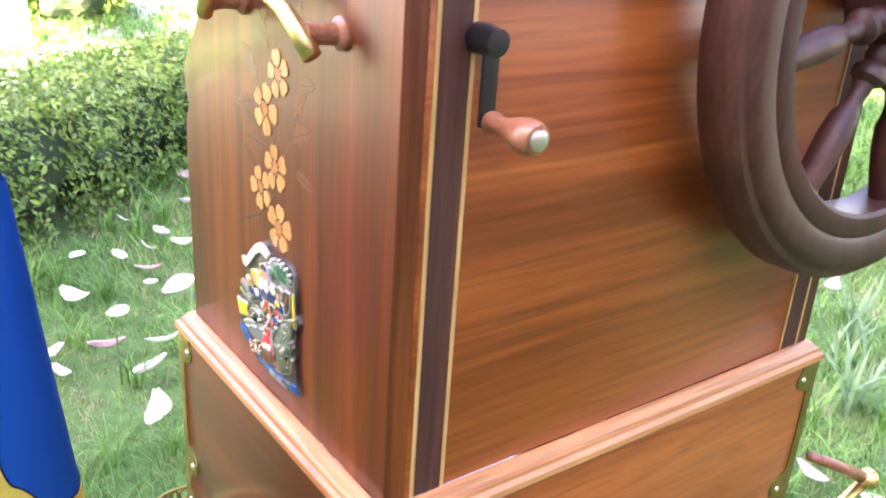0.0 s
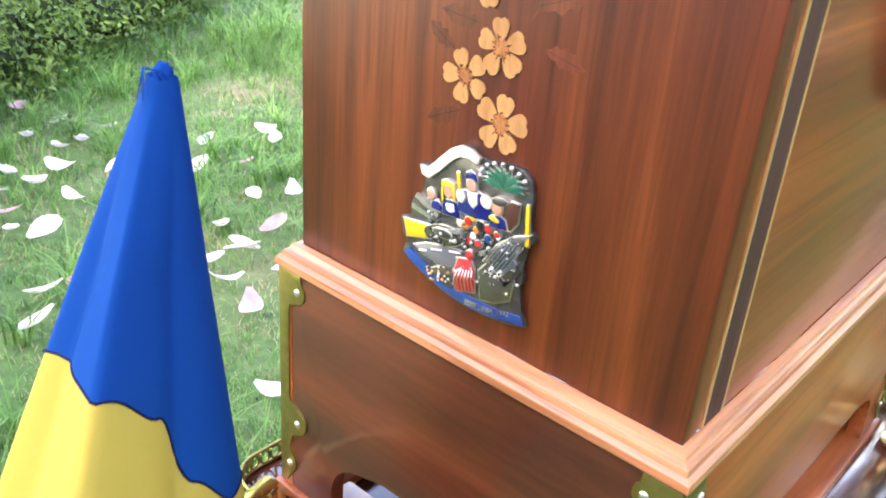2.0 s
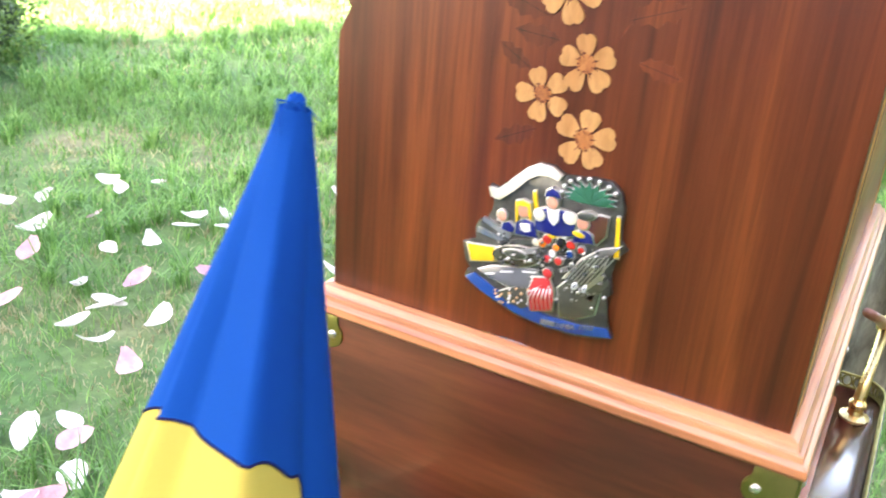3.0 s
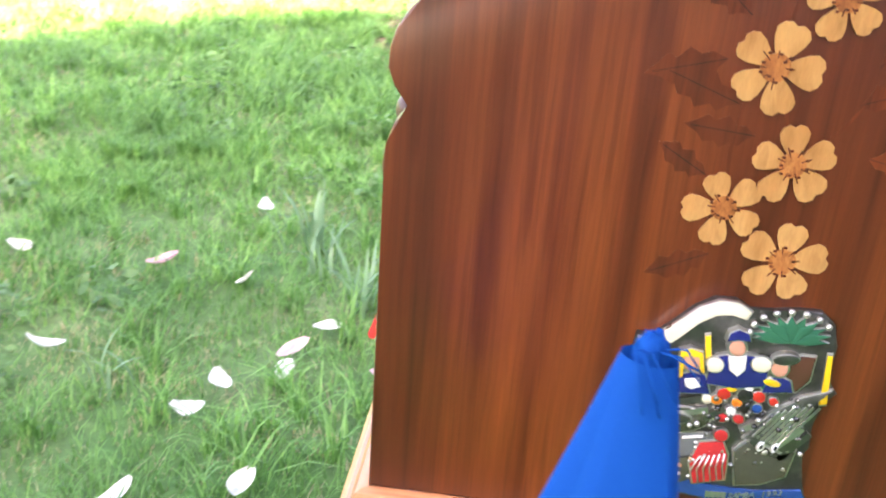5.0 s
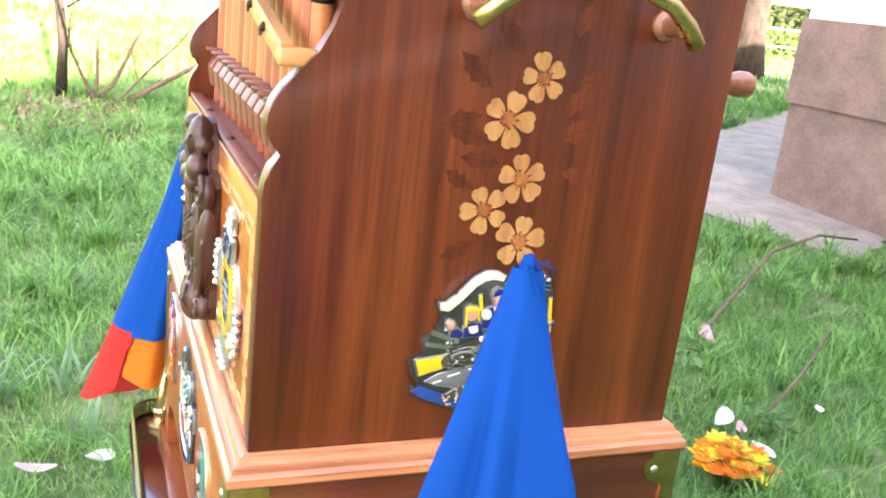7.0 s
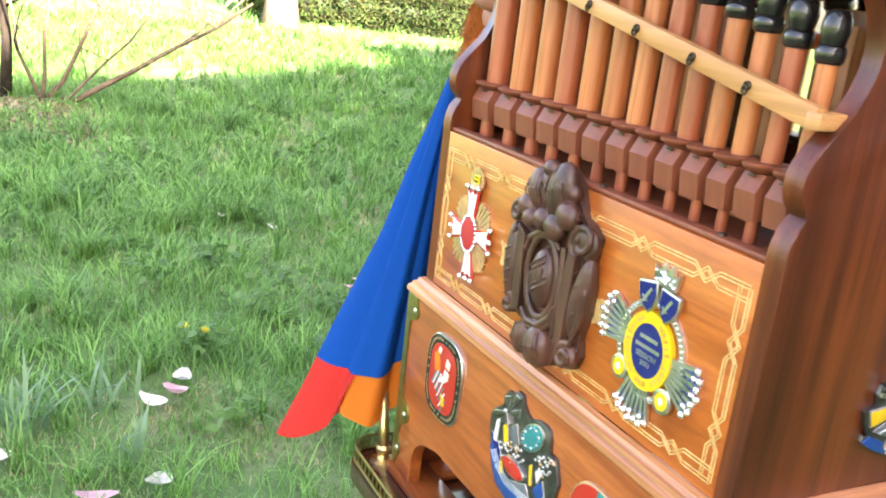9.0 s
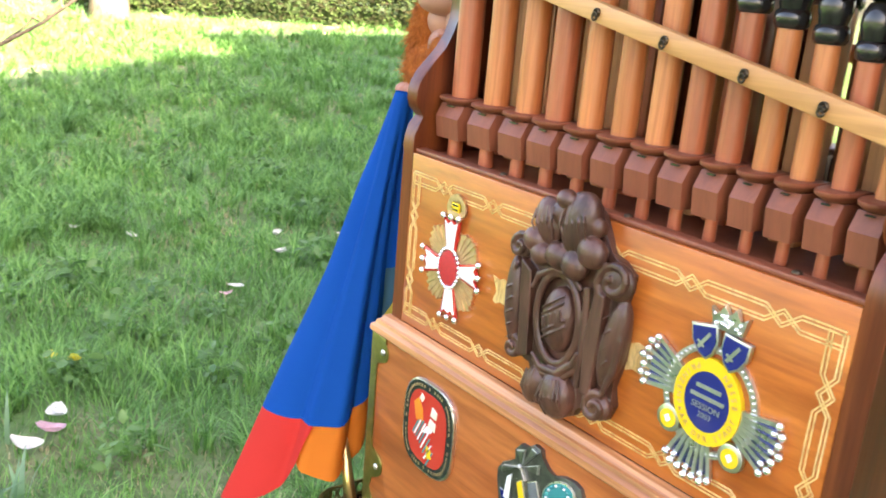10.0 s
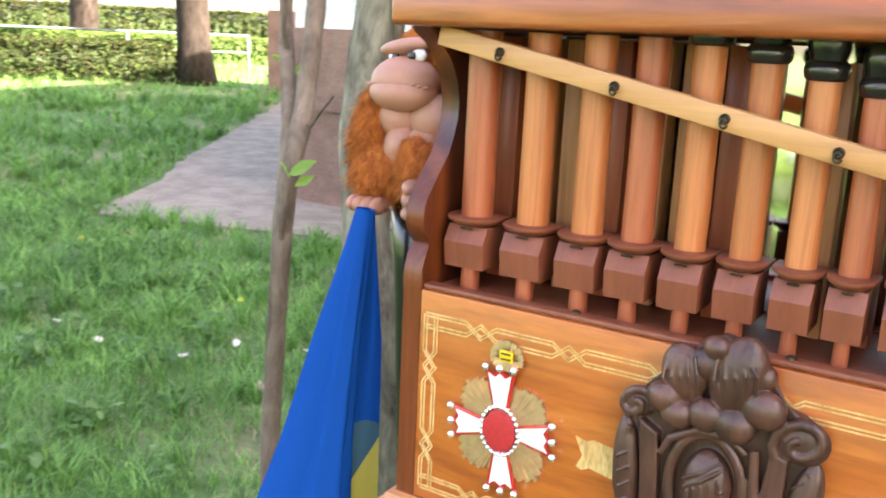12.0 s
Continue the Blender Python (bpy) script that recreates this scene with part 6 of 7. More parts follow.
def build_toy():
    bm = bmesh.new()
    me = bpy.data.meshes.new("plush_toy")
    for m_ in (FUR, HIDE, E_WHITE, E_BLACK):
        me.materials.append(m_)

    def add(c, s, slot, turn=(0, 0, 0), fuzz=0.0):
        b = bmesh.new()
        e = Euler([radians(v) for v in turn]).to_matrix().to_4x4()
        bmesh.ops.create_icosphere(b, subdivisions=4 if fuzz else 3, radius=1, matrix=Matrix.Translation((c[0], c[1], L + c[2])) @ e @ Matrix.Diagonal((*s, 1)))
        for v in b.verts:
            if fuzz:
                d = (v.co - Vector((c[0], c[1], L + c[2]))).normalized()
                v.co += d * fuzz * (noise.noise(v.co * 90) + random.uniform(-0.7, 0.7))
        for f in b.faces:
            f.material_index, f.smooth = slot, True
        merge(bm, b)
        if fuzz:
            hair = bmesh.new()
            for _ in range(int(2600 * max(s) / 0.04)):
                d = Vector((random.gauss(0, 1), random.gauss(0, 1), random.gauss(0, 1))).normalized()
                base = Vector((c[0], c[1], L + c[2])) + e.to_3x3() @ Vector((d.x * s[0], d.y * s[1], d.z * s[2]))
                way = d * 0.55 + Vector((random.gauss(0, 0.25), random.gauss(0, 0.25), -0.55 + random.gauss(0, 0.25)))
                end = base + way * random.uniform(0.006, 0.015)
                w = d.cross(way)
                if w.length > 1e-5:
                    w = w.normalized() * 0.0006
                    f = hair.faces.new([hair.verts.new(q) for q in (base - w, base + w, end)])
                    f.material_index = 0
            merge(bm, hair)
    F = 0.0022
    add((-0.560, 0.128, 0.268), (0.050, 0.040, 0.056), 0, fuzz=F)
    add((-0.566, 0.122, 0.335), (0.040, 0.036, 0.034), 0, fuzz=F)
    add((-0.520, 0.118, 0.320), (0.022, 0.026, 0.036), 0, fuzz=F)
    add((-0.572, 0.083, 0.318), (0.0315, 0.027, 0.0215), 1)
    add((-0.571, 0.078, 0.309), (0.031, 0.025, 0.016), 1)
    add((-0.575, 0.089, 0.3465), (0.028, 0.016, 0.0075), 1, (0, -8, 0))
    add((-0.560, 0.0815, 0.3395), (0.008, 0.0055, 0.0062), 2, (0, -10, 0))
    add((-0.584, 0.0835, 0.337), (0.0068, 0.0055, 0.0048), 2, (0, 10, 0))
    add((-0.563, 0.0762, 0.3395), (0.0042, 0.003, 0.0042), 3)
    add((-0.581, 0.0785, 0.3375), (0.004, 0.003, 0.004), 3)
    for k in range(13):
        t = k / 12
        add((-0.600 + 0.056 * t, 0.0585 + 0.011 * (2 * t - 1) ** 2, 0.3145 + 0.004 * math.sin(math.pi * t) ), (0.0036, 0.0022, 0.0016), 1, (0, -30 * (t - 0.5), 0))
    add((-0.581, 0.090, 0.288), (0.0225, 0.018, 0.019), 1)
    add((-0.545, 0.088, 0.290), (0.0235, 0.018, 0.020), 1)
    add((-0.572, 0.086, 0.263), (0.021, 0.018, 0.021), 1)
    add((-0.550, 0.084, 0.262), (0.021, 0.018, 0.021), 1)
    add((-0.610, 0.094, 0.276), (0.019, 0.026, 0.046), 0, (0, 12, 0), F)
    add((-0.597, 0.086, 0.238), (0.0265, 0.028, 0.026), 0, (0, 0, 0), F)
    add((-0.545, 0.074, 0.246), (0.020, 0.026, 0.031), 0, (0, -20, 0), F)
    add((-0.520, 0.094, 0.265), (0.018, 0.02, 0.04), 0, (0, -15, 0), F)
    for dx in (-0.0125, -0.004, 0.0045, 0.012):
        add((-0.594 + dx, 0.058 + abs(dx) * 0.3, 0.214), (0.0052, 0.012, 0.0075), 1)
    add((-0.594, 0.068, 0.212), (0.0155, 0.018, 0.0085), 1)
    for dz in (-0.008, 0.003, 0.013):
        add((-0.536, 0.045, 0.224 + dz), (0.0075, 0.012, 0.0065), 1, (0, 25, 0))
    add((-0.538, 0.056, 0.226), (0.012, 0.016, 0.015), 1)
    bm.to_mesh(me)
    bm.free()
    for v in me.vertices:
        v.co.x += 0.026
    ob = new("plush_toy", me)
    tagged(ob, "rust-brown plush ape with leather face sitting beside the pipes", "plush toy")
    # added post: holds the toy up and fills the shaded gap with black
    stand = part("toy_stand", tube([(-0.535, 0.115, CZ1), (-0.54, 0.112, L - 0.05), (-0.548, 0.11, L + 0.16), (-0.553, 0.11, L + 0.22)], [0.022, 0.018, 0.02, 0.022], 14), BLACK)
    tagged(stand, "black post added to hold up the plush toy", "post")


build_toy()

# ---- the house, with an added unseen wing that shades the garden ----
def wall_box(name, p, q, thick, z0, z1, material, parent, label=""):
    """An upright slab from p to q, thick to its left."""
    a, b = Vector(p), Vector(q)
    d = (b - a).normalized()
    n = Vector((-d.y, d.x)) * thick
    return part(name, plate([a[:], b[:], (b + n)[:], (a + n)[:]], z0, z1, None, 0.0), material, parent, label)


def build_house():
    house = thing("house", (0, 8.2, 0), "rendered house with a brown plinth and an added unseen shading wing", "house")
    A, B, C_ = (-5.2, 5.1), (8.0, 6.0), (8.0, -4.2)
    # the second wing is added out of view to block the sun
    for p, q, h in ((A, B, 3.9), (B, C_, 5.2)):
        nm = "garden_wing" if h < 4 else "shade_wing"
        back = wall_box(nm, q, p, -5.0, 1.46, h, RENDERW, house, "pale rendered upper wall")
        a, b = Vector(p), Vector(q)
        d = (b - a).normalized()
        n = Vector((-d.y, d.x))
        o = 0.03
        wall_box("plinth", (b - n * o + d * o), (a - n * o - d * o), -5.0 - 2 * o, 0.81, 1.4598, PLINTH, back, "projecting smooth brown plinth")
        wall_box("plinth_foot", q, p, -5.0, -0.3, 0.8098, PLINTH, back, "recessed brown plinth foot")
        if h < 4:
            wall_box("roof", (b - n * 0.4 + d * 0.4), (a - n * 0.4 - d * 0.4), -5.8, h + 0.0005, h + 0.25, DARKSLATE, back)
        else:
            # roofline stepped to cast the wanted edge of shade on the lawn
            slope = [(-4.6, 5.2005), (-4.4, 5.5), (-2.9, 7.4), (-1.2, 8.5), (0.8, 9.4), (2.7, 9.9), (4.9, 10.6), (8.6, 11.2), (11.5, 11.4), (11.5, 5.2005)]
            part("roof", plate(slope, 7.6, 13.4, Matrix(((0, 0, 1, 0), (1, 0, 0, 0), (0, 1, 0, 0), (0, 0, 0, 1)))), DARKSLATE, back, "slate roofline added to shape the shade's edge")
        length = (b - a).length
        k = max(2, int(length / 2.6))
        for i in range(k):
            c = a + d * (length * (i + 0.35) / k)
            w0, w1 = c - d * 0.5 - n * 0.02, c + d * 0.5 - n * 0.02
            win = wall_box("window_frame", w1, w0, -0.05, 2.15, 3.65, E_WHITE, back)
            wall_box("pane", (w1 - d * 0.07 - n * 0.006), (w0 + d * 0.07 - n * 0.006), -0.03, 2.22, 3.58, PANE, win)
    return house


DARKSLATE = rough_stone("roof_slate", (0.05, 0.045, 0.045), (0.1, 0.09, 0.09), 20)
PANE = paint("window_glass", (0.03, 0.035, 0.04), 0.05, 0.6)
build_house()


# ---- garden wall far behind the path ----
gw = wall_box("garden_wall", (-7.0, 11.2), (-10.1, 9.9), -0.3, 0.0, 1.75, PLINTH, None)
tagged(gw, "low brown rendered garden wall beyond the path", "wall")


# ---- hedges ----
def leaf_cloud(name, inside, count, size, material, seed, flat=0.5):
    """Many small leaves scattered by inside(), which gives a place and a way out."""
    rng = np.random.default_rng(seed)
    V, F = [], []
    for _ in range(count):
        p, out = inside(rng)
        d = Vector(out) + Vector(rng.normal(0, 0.7, 3))
        if d.length < 1e-4:
            continue
        d.normalize()
        side = d.cross(Vector(rng.normal(0, 1, 3)))
        if side.length < 1e-4:
            continue
        side.normalize()
        up = side.cross(d)
        s = size * rng.uniform(0.6, 1.3)
        p = Vector(p)
        k = len(V)
        V += [tuple(p - side * s), tuple(p - up * s * flat + d * s * 0.2), tuple(p + side * s), tuple(p + up * s * flat + d * s * 0.2)]
        F.append((k, k + 1, k + 2, k + 3))
    return sheet_object(name, V, F, material)


def hedge(name, line, half, low, high, count, size, material, label, seed, core):
    """A clipped hedge along a line, lumpy, of leaves over a solid dark core for the shade inside."""
    seg = [(Vector(a), Vector(b)) for a, b in zip(line, line[1:])]
    lens = [(b - a).length for a, b in seg]
    tot = sum(lens)

    def spot(t):
        s = t * tot
        for (a, b), l in zip(seg, lens):
            if s <= l:
                return a.lerp(b, s / l), (b - a).normalized()
            s -= l
        return seg[-1][1], (seg[-1][1] - seg[-1][0]).normalized()

    def inside(rng):
        p, d = spot(rng.uniform())
        n = Vector((-d.y, d.x))
        a = rng.uniform(0, math.pi)
        lump = 1 + 0.34 * noise.noise(Vector((p.x * 2.2, p.y * 2.2, a * 1.5))) + 0.1 * noise.noise(Vector((p.x * 7, p.y * 7, a * 4)))
        q = abs(math.cos(a)) ** 0.6 * math.copysign(1, math.cos(a)) * half * lump
        hgt = low + (high - low) * (math.sin(a) ** 0.55) * (0.92 + 0.12 * lump)
        depth = rng.uniform(0.72, 1.04) if rng.uniform() < 0.8 else rng.uniform(1.0, 1.14)
        w = p + n * q * depth
        g = lawn_height(w.x, w.y)
        pick = rng.uniform()
        if pick < 0.28:
            hgt = rng.uniform(low, hgt)
        elif pick < 0.6:
            # the flat top
            w = p + n * rng.uniform(-0.9, 0.9) * half * lump
            g = lawn_height(w.x, w.y)
            hgt = high * (0.94 + 0.1 * lump) - rng.uniform(0.0, 0.06)
            return (w.x, w.y, g + hgt), (0, 0, 1)
        return (w.x, w.y, g + hgt * depth ** 0.4), (n.x * math.cos(a), n.y * math.cos(a), math.sin(a) + 0.2)
    h = thing(name, (line[0][0], line[0][1], lawn_height(*line[0])), label, "hedge")
    leaves = leaf_cloud("leaves", inside, count, size, material, seed)
    leaves.parent = h
    leaves.matrix_parent_inverse = Matrix.Translation(-h.location)
    leaves["kind"] = "stuff"
    # solid dark lumps in place of the shade between the leaves
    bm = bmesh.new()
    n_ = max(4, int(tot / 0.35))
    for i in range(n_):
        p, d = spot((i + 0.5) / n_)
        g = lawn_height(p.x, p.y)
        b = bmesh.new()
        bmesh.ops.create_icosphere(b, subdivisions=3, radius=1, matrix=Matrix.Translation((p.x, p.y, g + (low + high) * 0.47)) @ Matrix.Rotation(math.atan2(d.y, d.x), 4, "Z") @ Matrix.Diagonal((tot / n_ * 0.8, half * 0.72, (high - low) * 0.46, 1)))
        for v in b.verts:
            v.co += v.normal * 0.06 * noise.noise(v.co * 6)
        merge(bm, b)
    part("shade_core", bm, core, h)
    for i in range(n_):
        p, d = spot((i + 0.5) / n_)
        g = lawn_height(p.x, p.y)
        if i % 2 == 0:
            part("stem", tube([(p.x, p.y, g - 0.05), (p.x + 0.03, p.y, g + low + 0.1)], 0.014, 6), TWIG, h)
    return h


HEDGECORE = foliage("hedge_inside_shade", (0.012, 0.03, 0.008), (0.03, 0.06, 0.014), 0.0, 0.8, 8.0)
hedge("box_hedge", [(0.5, -2.72), (-0.35, -3.05), (-1.25, -3.8), (-2.0, -4.15), (-2.95, -4.7)], 0.36, 0.02, 0.52, 26000, 0.019, BOX, "clipped box hedge with bright new leaves beside the lawn", 11, HEDGECORE)
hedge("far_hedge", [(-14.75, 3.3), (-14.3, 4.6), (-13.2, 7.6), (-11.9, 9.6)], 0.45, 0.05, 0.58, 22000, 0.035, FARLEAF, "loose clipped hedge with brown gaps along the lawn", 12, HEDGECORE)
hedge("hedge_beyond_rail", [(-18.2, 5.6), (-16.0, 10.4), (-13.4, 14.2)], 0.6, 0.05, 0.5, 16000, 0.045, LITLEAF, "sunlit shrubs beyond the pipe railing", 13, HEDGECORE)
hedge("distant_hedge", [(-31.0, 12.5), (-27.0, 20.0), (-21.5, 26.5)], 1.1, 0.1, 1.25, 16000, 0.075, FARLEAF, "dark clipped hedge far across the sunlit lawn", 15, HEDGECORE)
hedge("flower_bed_shrub", [(-1.75, -7.35), (-2.0, -8.0)], 0.4, 0.02, 0.4, 5000, 0.03, BOX, "low round shrub in a bed by the gravel", 14, HEDGECORE)


# ---- pipe railing behind the far hedge ----
def build_railing():
    rl = thing("pipe_railing", (-13.6, 9.0, lawn_height(-13.6, 9.0)), "galvanised pipe railing behind the hedge", "railing")
    line = [(-16.3, 4.5), (-14.9, 7.4), (-13.4, 9.9), (-12.2, 11.6)]
    top = [(x, y, lawn_height(x, y) + 0.66) for x, y in line]
    part("top_rail", tube(top, 0.022, 8), GALV, rl)
    part("mid_rail", tube([(x, y, z - 0.3) for x, y, z in top], 0.016, 8), GALV, rl)
    for x, y, z in top:
        part("post", tube([(x, y, z - 0.76), (x, y, z)], 0.024, 8), GALV, rl)


build_railing()


def white_post():
    """A painted marker post beyond the railing."""
    x, y = -17.3, 9.6
    z = lawn_height(x, y)
    p = thing("marker_post", (x, y, z), "white painted post with a red band beyond the railing", "post")
    part("shaft", lathe([(0.0, -0.1), (0.16, -0.1), (0.16, 1.1), (0.13, 1.12), (0.13, 1.5), (0.0, 1.5)], 16, Matrix.Translation((x, y, z))), E_WHITE, p)
    part("red_band", lathe([(0.132, 1.12), (0.136, 1.13), (0.136, 1.3), (0.132, 1.31)], 16, Matrix.Translation((x, y, z))), E_RED, p, "red band")
    part("cap", lathe([(0.14, 1.5), (0.14, 1.56), (0.06, 1.62), (0.0, 1.63)], 16, Matrix.Translation((x, y, z))), E_WHITE, p)


white_post()


# ---- trees ----
def branch(bm, p, d, length, r, depth, rng, tips):
    """A crooked limb that forks."""
    pts, rad = [Vector(p)], [r]
    d = Vector(d).normalized()
    for i in range(5):
        d = (d + Vector(rng.normal(0, 0.13, 3)) + Vector((0, 0, 0.03))).normalized()
        pts.append(pts[-1] + d * length / 5)
        rad.append(r * (1 - 0.11 * (i + 1)))
    tube(pts, rad, 8 if r > 0.02 else 5, bm)
    tips.append(pts[-1])
    if depth:
        for _ in range(3 if depth > 1 else 2):
            k = int(rng.integers(2, 6))
            w = (d + Vector(rng.normal(0, 0.6, 3))).normalized()
            branch(bm, pts[k], w, length * rng.uniform(0.5, 0.75), rad[k] * 0.6, depth - 1, rng, tips)


def tree(where, height, r, bark_m, leaf_m, label, seed, crown=2.4, leaves=5000, lean=(0, 0, 1), leaf=0.06):
    rng = np.random.default_rng(seed)
    x, y = where
    z = lawn_height(x, y)
    t = thing("tree", (x, y, z), label, "tree")
    bm = bmesh.new()
    pts, rad = [], []
    for i in range(9):
        f = i / 8
        pts.append(Vector((x, y, z - 0.15)) + Vector(lean) * f * height + Vector((0.05 * math.sin(3 * f + seed), 0.05 * math.cos(2 * f + seed), 0)) * f * height * 0.3)
        rad.append(r * (1.35 if i == 0 else 1.0) * (1 - 0.45 * f))
    tube(pts, rad, 18, bm)
    for v in bm.verts:
        q = noise.noise(v.co * 7)
        v.co += v.normal * r * 0.12 * q
    tips = []
    for k in range(7):
        a = 2 * math.pi * k / 7 + seed
        branch(bm, pts[5 + k % 4], (math.cos(a), math.sin(a), 0.7), crown * rng.uniform(0.7, 1.1), r * 0.35, 2, rng, tips)
    part("trunk", bm, bark_m, t)

    def inside(g):
        p = tips[int(g.integers(len(tips)))] + Vector(g.normal(0, 0.35, 3))
        return tuple(p), tuple(g.normal(0, 1, 3))
    lv = leaf_cloud("crown", inside, leaves, leaf, leaf_m, seed + 5)
    lv.parent = t
    lv.matrix_parent_inverse = Matrix.Translation(-t.location)
    return t


tree((-11.5, 9.7), 5.5, 0.29, DARKBARK, CROWN, "old tree with dark rough bark at the lawn's edge", 3)
tree((-13.4, 3.55), 5.5, 0.24, BARK, CROWN, "straight grey tree standing before the hedge", 4)
tree((-15.6, 6.8), 6.0, 0.28, DARKBARK, CROWN, "dark old tree behind the far hedge", 5)
tree((-16.4, 11.2), 6.0, 0.3, DARKBARK, CROWN, "dark tree among sunlit shrubs beyond the railing", 6)


def bare_sapling():
    x, y = -7.85, -0.33
    z = lawn_height(x, y)
    t = thing("sapling", (x, y, z), "slender grey sapling with a few twigs", "tree")
    bm = bmesh.new()
    pts = [(x, y, z - 0.1), (x + 0.02, y + 0.02, z + 0.5), (x - 0.01, y - 0.03, z + 1.0), (x + 0.03, y, z + 1.7), (x, y + 0.02, z + 2.8)]
    tube(pts, [0.052, 0.042, 0.039, 0.035, 0.025], 12, bm)
    for k, (h, a) in enumerate(((0.75, 40), (1.0, 210), (1.3, 100), (1.6, 300), (1.9, 20))):
        p = Vector((x, y, z + h))
        d = Vector((math.cos(radians(a)), math.sin(radians(a)), 0.5))
        tube([p, p + d * 0.25, p + d * 0.5 + Vector((0, 0, 0.1))], [0.014, 0.01, 0.005], 6, bm)
    part("stem", bm, DARKBARK, t)


def bare_shrub():
    x, y = -7.7, -0.05
    z = lawn_height(x, y)
    rng = np.random.default_rng(21)
    t = thing("bare_shrub", (x, y, z), "leafless budding shrub with long crooked branches", "shrub")
    tips = []
    for k, (dx, dy, dz, ln, r) in enumerate(((0.2, 1.0, 0.75, 2.0, 0.028), (0.1, 0.8, 1.1, 1.7, 0.022), (-0.1, 0.15, 1.2, 1.5, 0.02), (0.0, -0.6, 0.9, 1.4, 0.018), (0.3, 0.5, 0.4, 1.2, 0.016))):
        bm = bmesh.new()
        branch(bm, (x + rng.normal(0, 0.04), y + rng.normal(0, 0.04), z - 0.05), (dx, dy, dz), ln, r, 3, rng, tips)
        part("branch", bm, TWIG, t)


bare_sapling()
bare_shrub()


def magnolia_stems():
    """Several stems of one magnolia close behind the organ."""
    t = thing("magnolia_tree", (-1.0, 0.5, 0), "multi-stemmed magnolia with pale lichened bark and first leaves", "tree")
    stems = (("main_stem", LICHEN, [(-0.72, 0.37, -0.1), (-0.752, 0.378, L - 0.3), (-0.772, 0.38, L - 0.11), (-0.812, 0.38, L + 0.1), (-0.83, 0.395, L + 0.24), (-0.825, 0.42, L + 0.4), (-0.82, 0.45, L + 0.7), (-0.75, 0.5, L + 1.6)], [0.043, 0.035, 0.034, 0.033, 0.033, 0.034, 0.033, 0.028]),
             ("stem", BARK, [(-1.13, 0.515, -0.1), (-1.115, 0.52, L - 0.3), (-1.10, 0.53, L + 0.02), (-1.15, 0.6, L + 0.2), (-1.26, 0.71, L + 0.42), (-1.3, 0.75, L + 1.4)], [0.022, 0.0165, 0.016, 0.013, 0.0125, 0.01]),
             ("stem", BARK, [(-1.105, 0.53, L - 0.02), (-1.10, 0.545, L + 0.12), (-1.13, 0.62, L + 0.25), (-1.16, 0.68, L + 0.42), (-1.15, 0.7, L + 1.5)], [0.014, 0.016, 0.0165, 0.016, 0.012]),
             ("twig", TWIG, [(-1.145, 0.62, L + 0.225), (-1.12, 0.6, L + 0.21), (-1.09, 0.585, L + 0.205), (-1.0, 0.5, L + 0.235), (-0.93, 0.45, L + 0.27)], [0.003, 0.0022, 0.002, 0.0018, 0.0016]),
             ("twig", TWIG, [(-1.105, 0.53, L - 0.05), (-1.09, 0.52, L + 0.05), (-1.075, 0.518, L + 0.13)], [0.006, 0.005, 0.0035]),
             ("twig", TWIG, [(-1.2, 0.66, L + 0.3), (-1.21, 0.65, L + 0.36), (-1.2, 0.65, L + 0.5)], [0.005, 0.005, 0.004]))
    for nm, m_, pts, rad in stems:
        bm = tube(pts, rad, 14)
        if nm != "twig":
            bmesh.ops.subdivide_edges(bm, edges=[e for e in bm.edges if e.calc_length() > 0.1], cuts=4)
            for v in bm.verts:
                v.co += v.normal * 0.004 * noise.noise(v.co * 22)
        part(nm, bm, m_, t)
    for p, s, a in (((-1.075, 0.518, L + 0.135), 0.055, 20), ((-1.07, 0.515, L + 0.13), 0.045, 160), ((-1.055, 0.51, L + 0.12), 0.035, 60), ((-1.19, 0.655, L + 0.285), 0.04, 90), ((-1.2, 0.65, L + 0.3), 0.035, 200)):
        bm = bmesh.new()
        for sg in (-1, 1):
            row = []
            for f, w in ((0, 0.0), (0.2, 0.16), (0.5, 0.25), (0.8, 0.14), (1.0, 0.0)):
                row.append((f * s, sg * w * s * 0.9, 0.25 * w * s + 0.1 * f * s))
            mid = [(f * s, 0, 0.1 * f * s) for f in (0, 0.2, 0.5, 0.8, 1.0)]
            for i in range(4):
                q = [mid[i], mid[i + 1], row[i + 1], row[i]]
                vs = [bm.verts.new(c) for c in q]
                bm.faces.new(vs)
        bmesh.ops.remove_doubles(bm, verts=bm.verts, dist=1e-5)
        bm.transform(Matrix.Translation(p) @ Euler((radians(60), radians(-25), radians(a))).to_matrix().to_4x4())
        part("leaf", bm, YOUNG, t, "fresh light green leaf")


magnolia_stems()


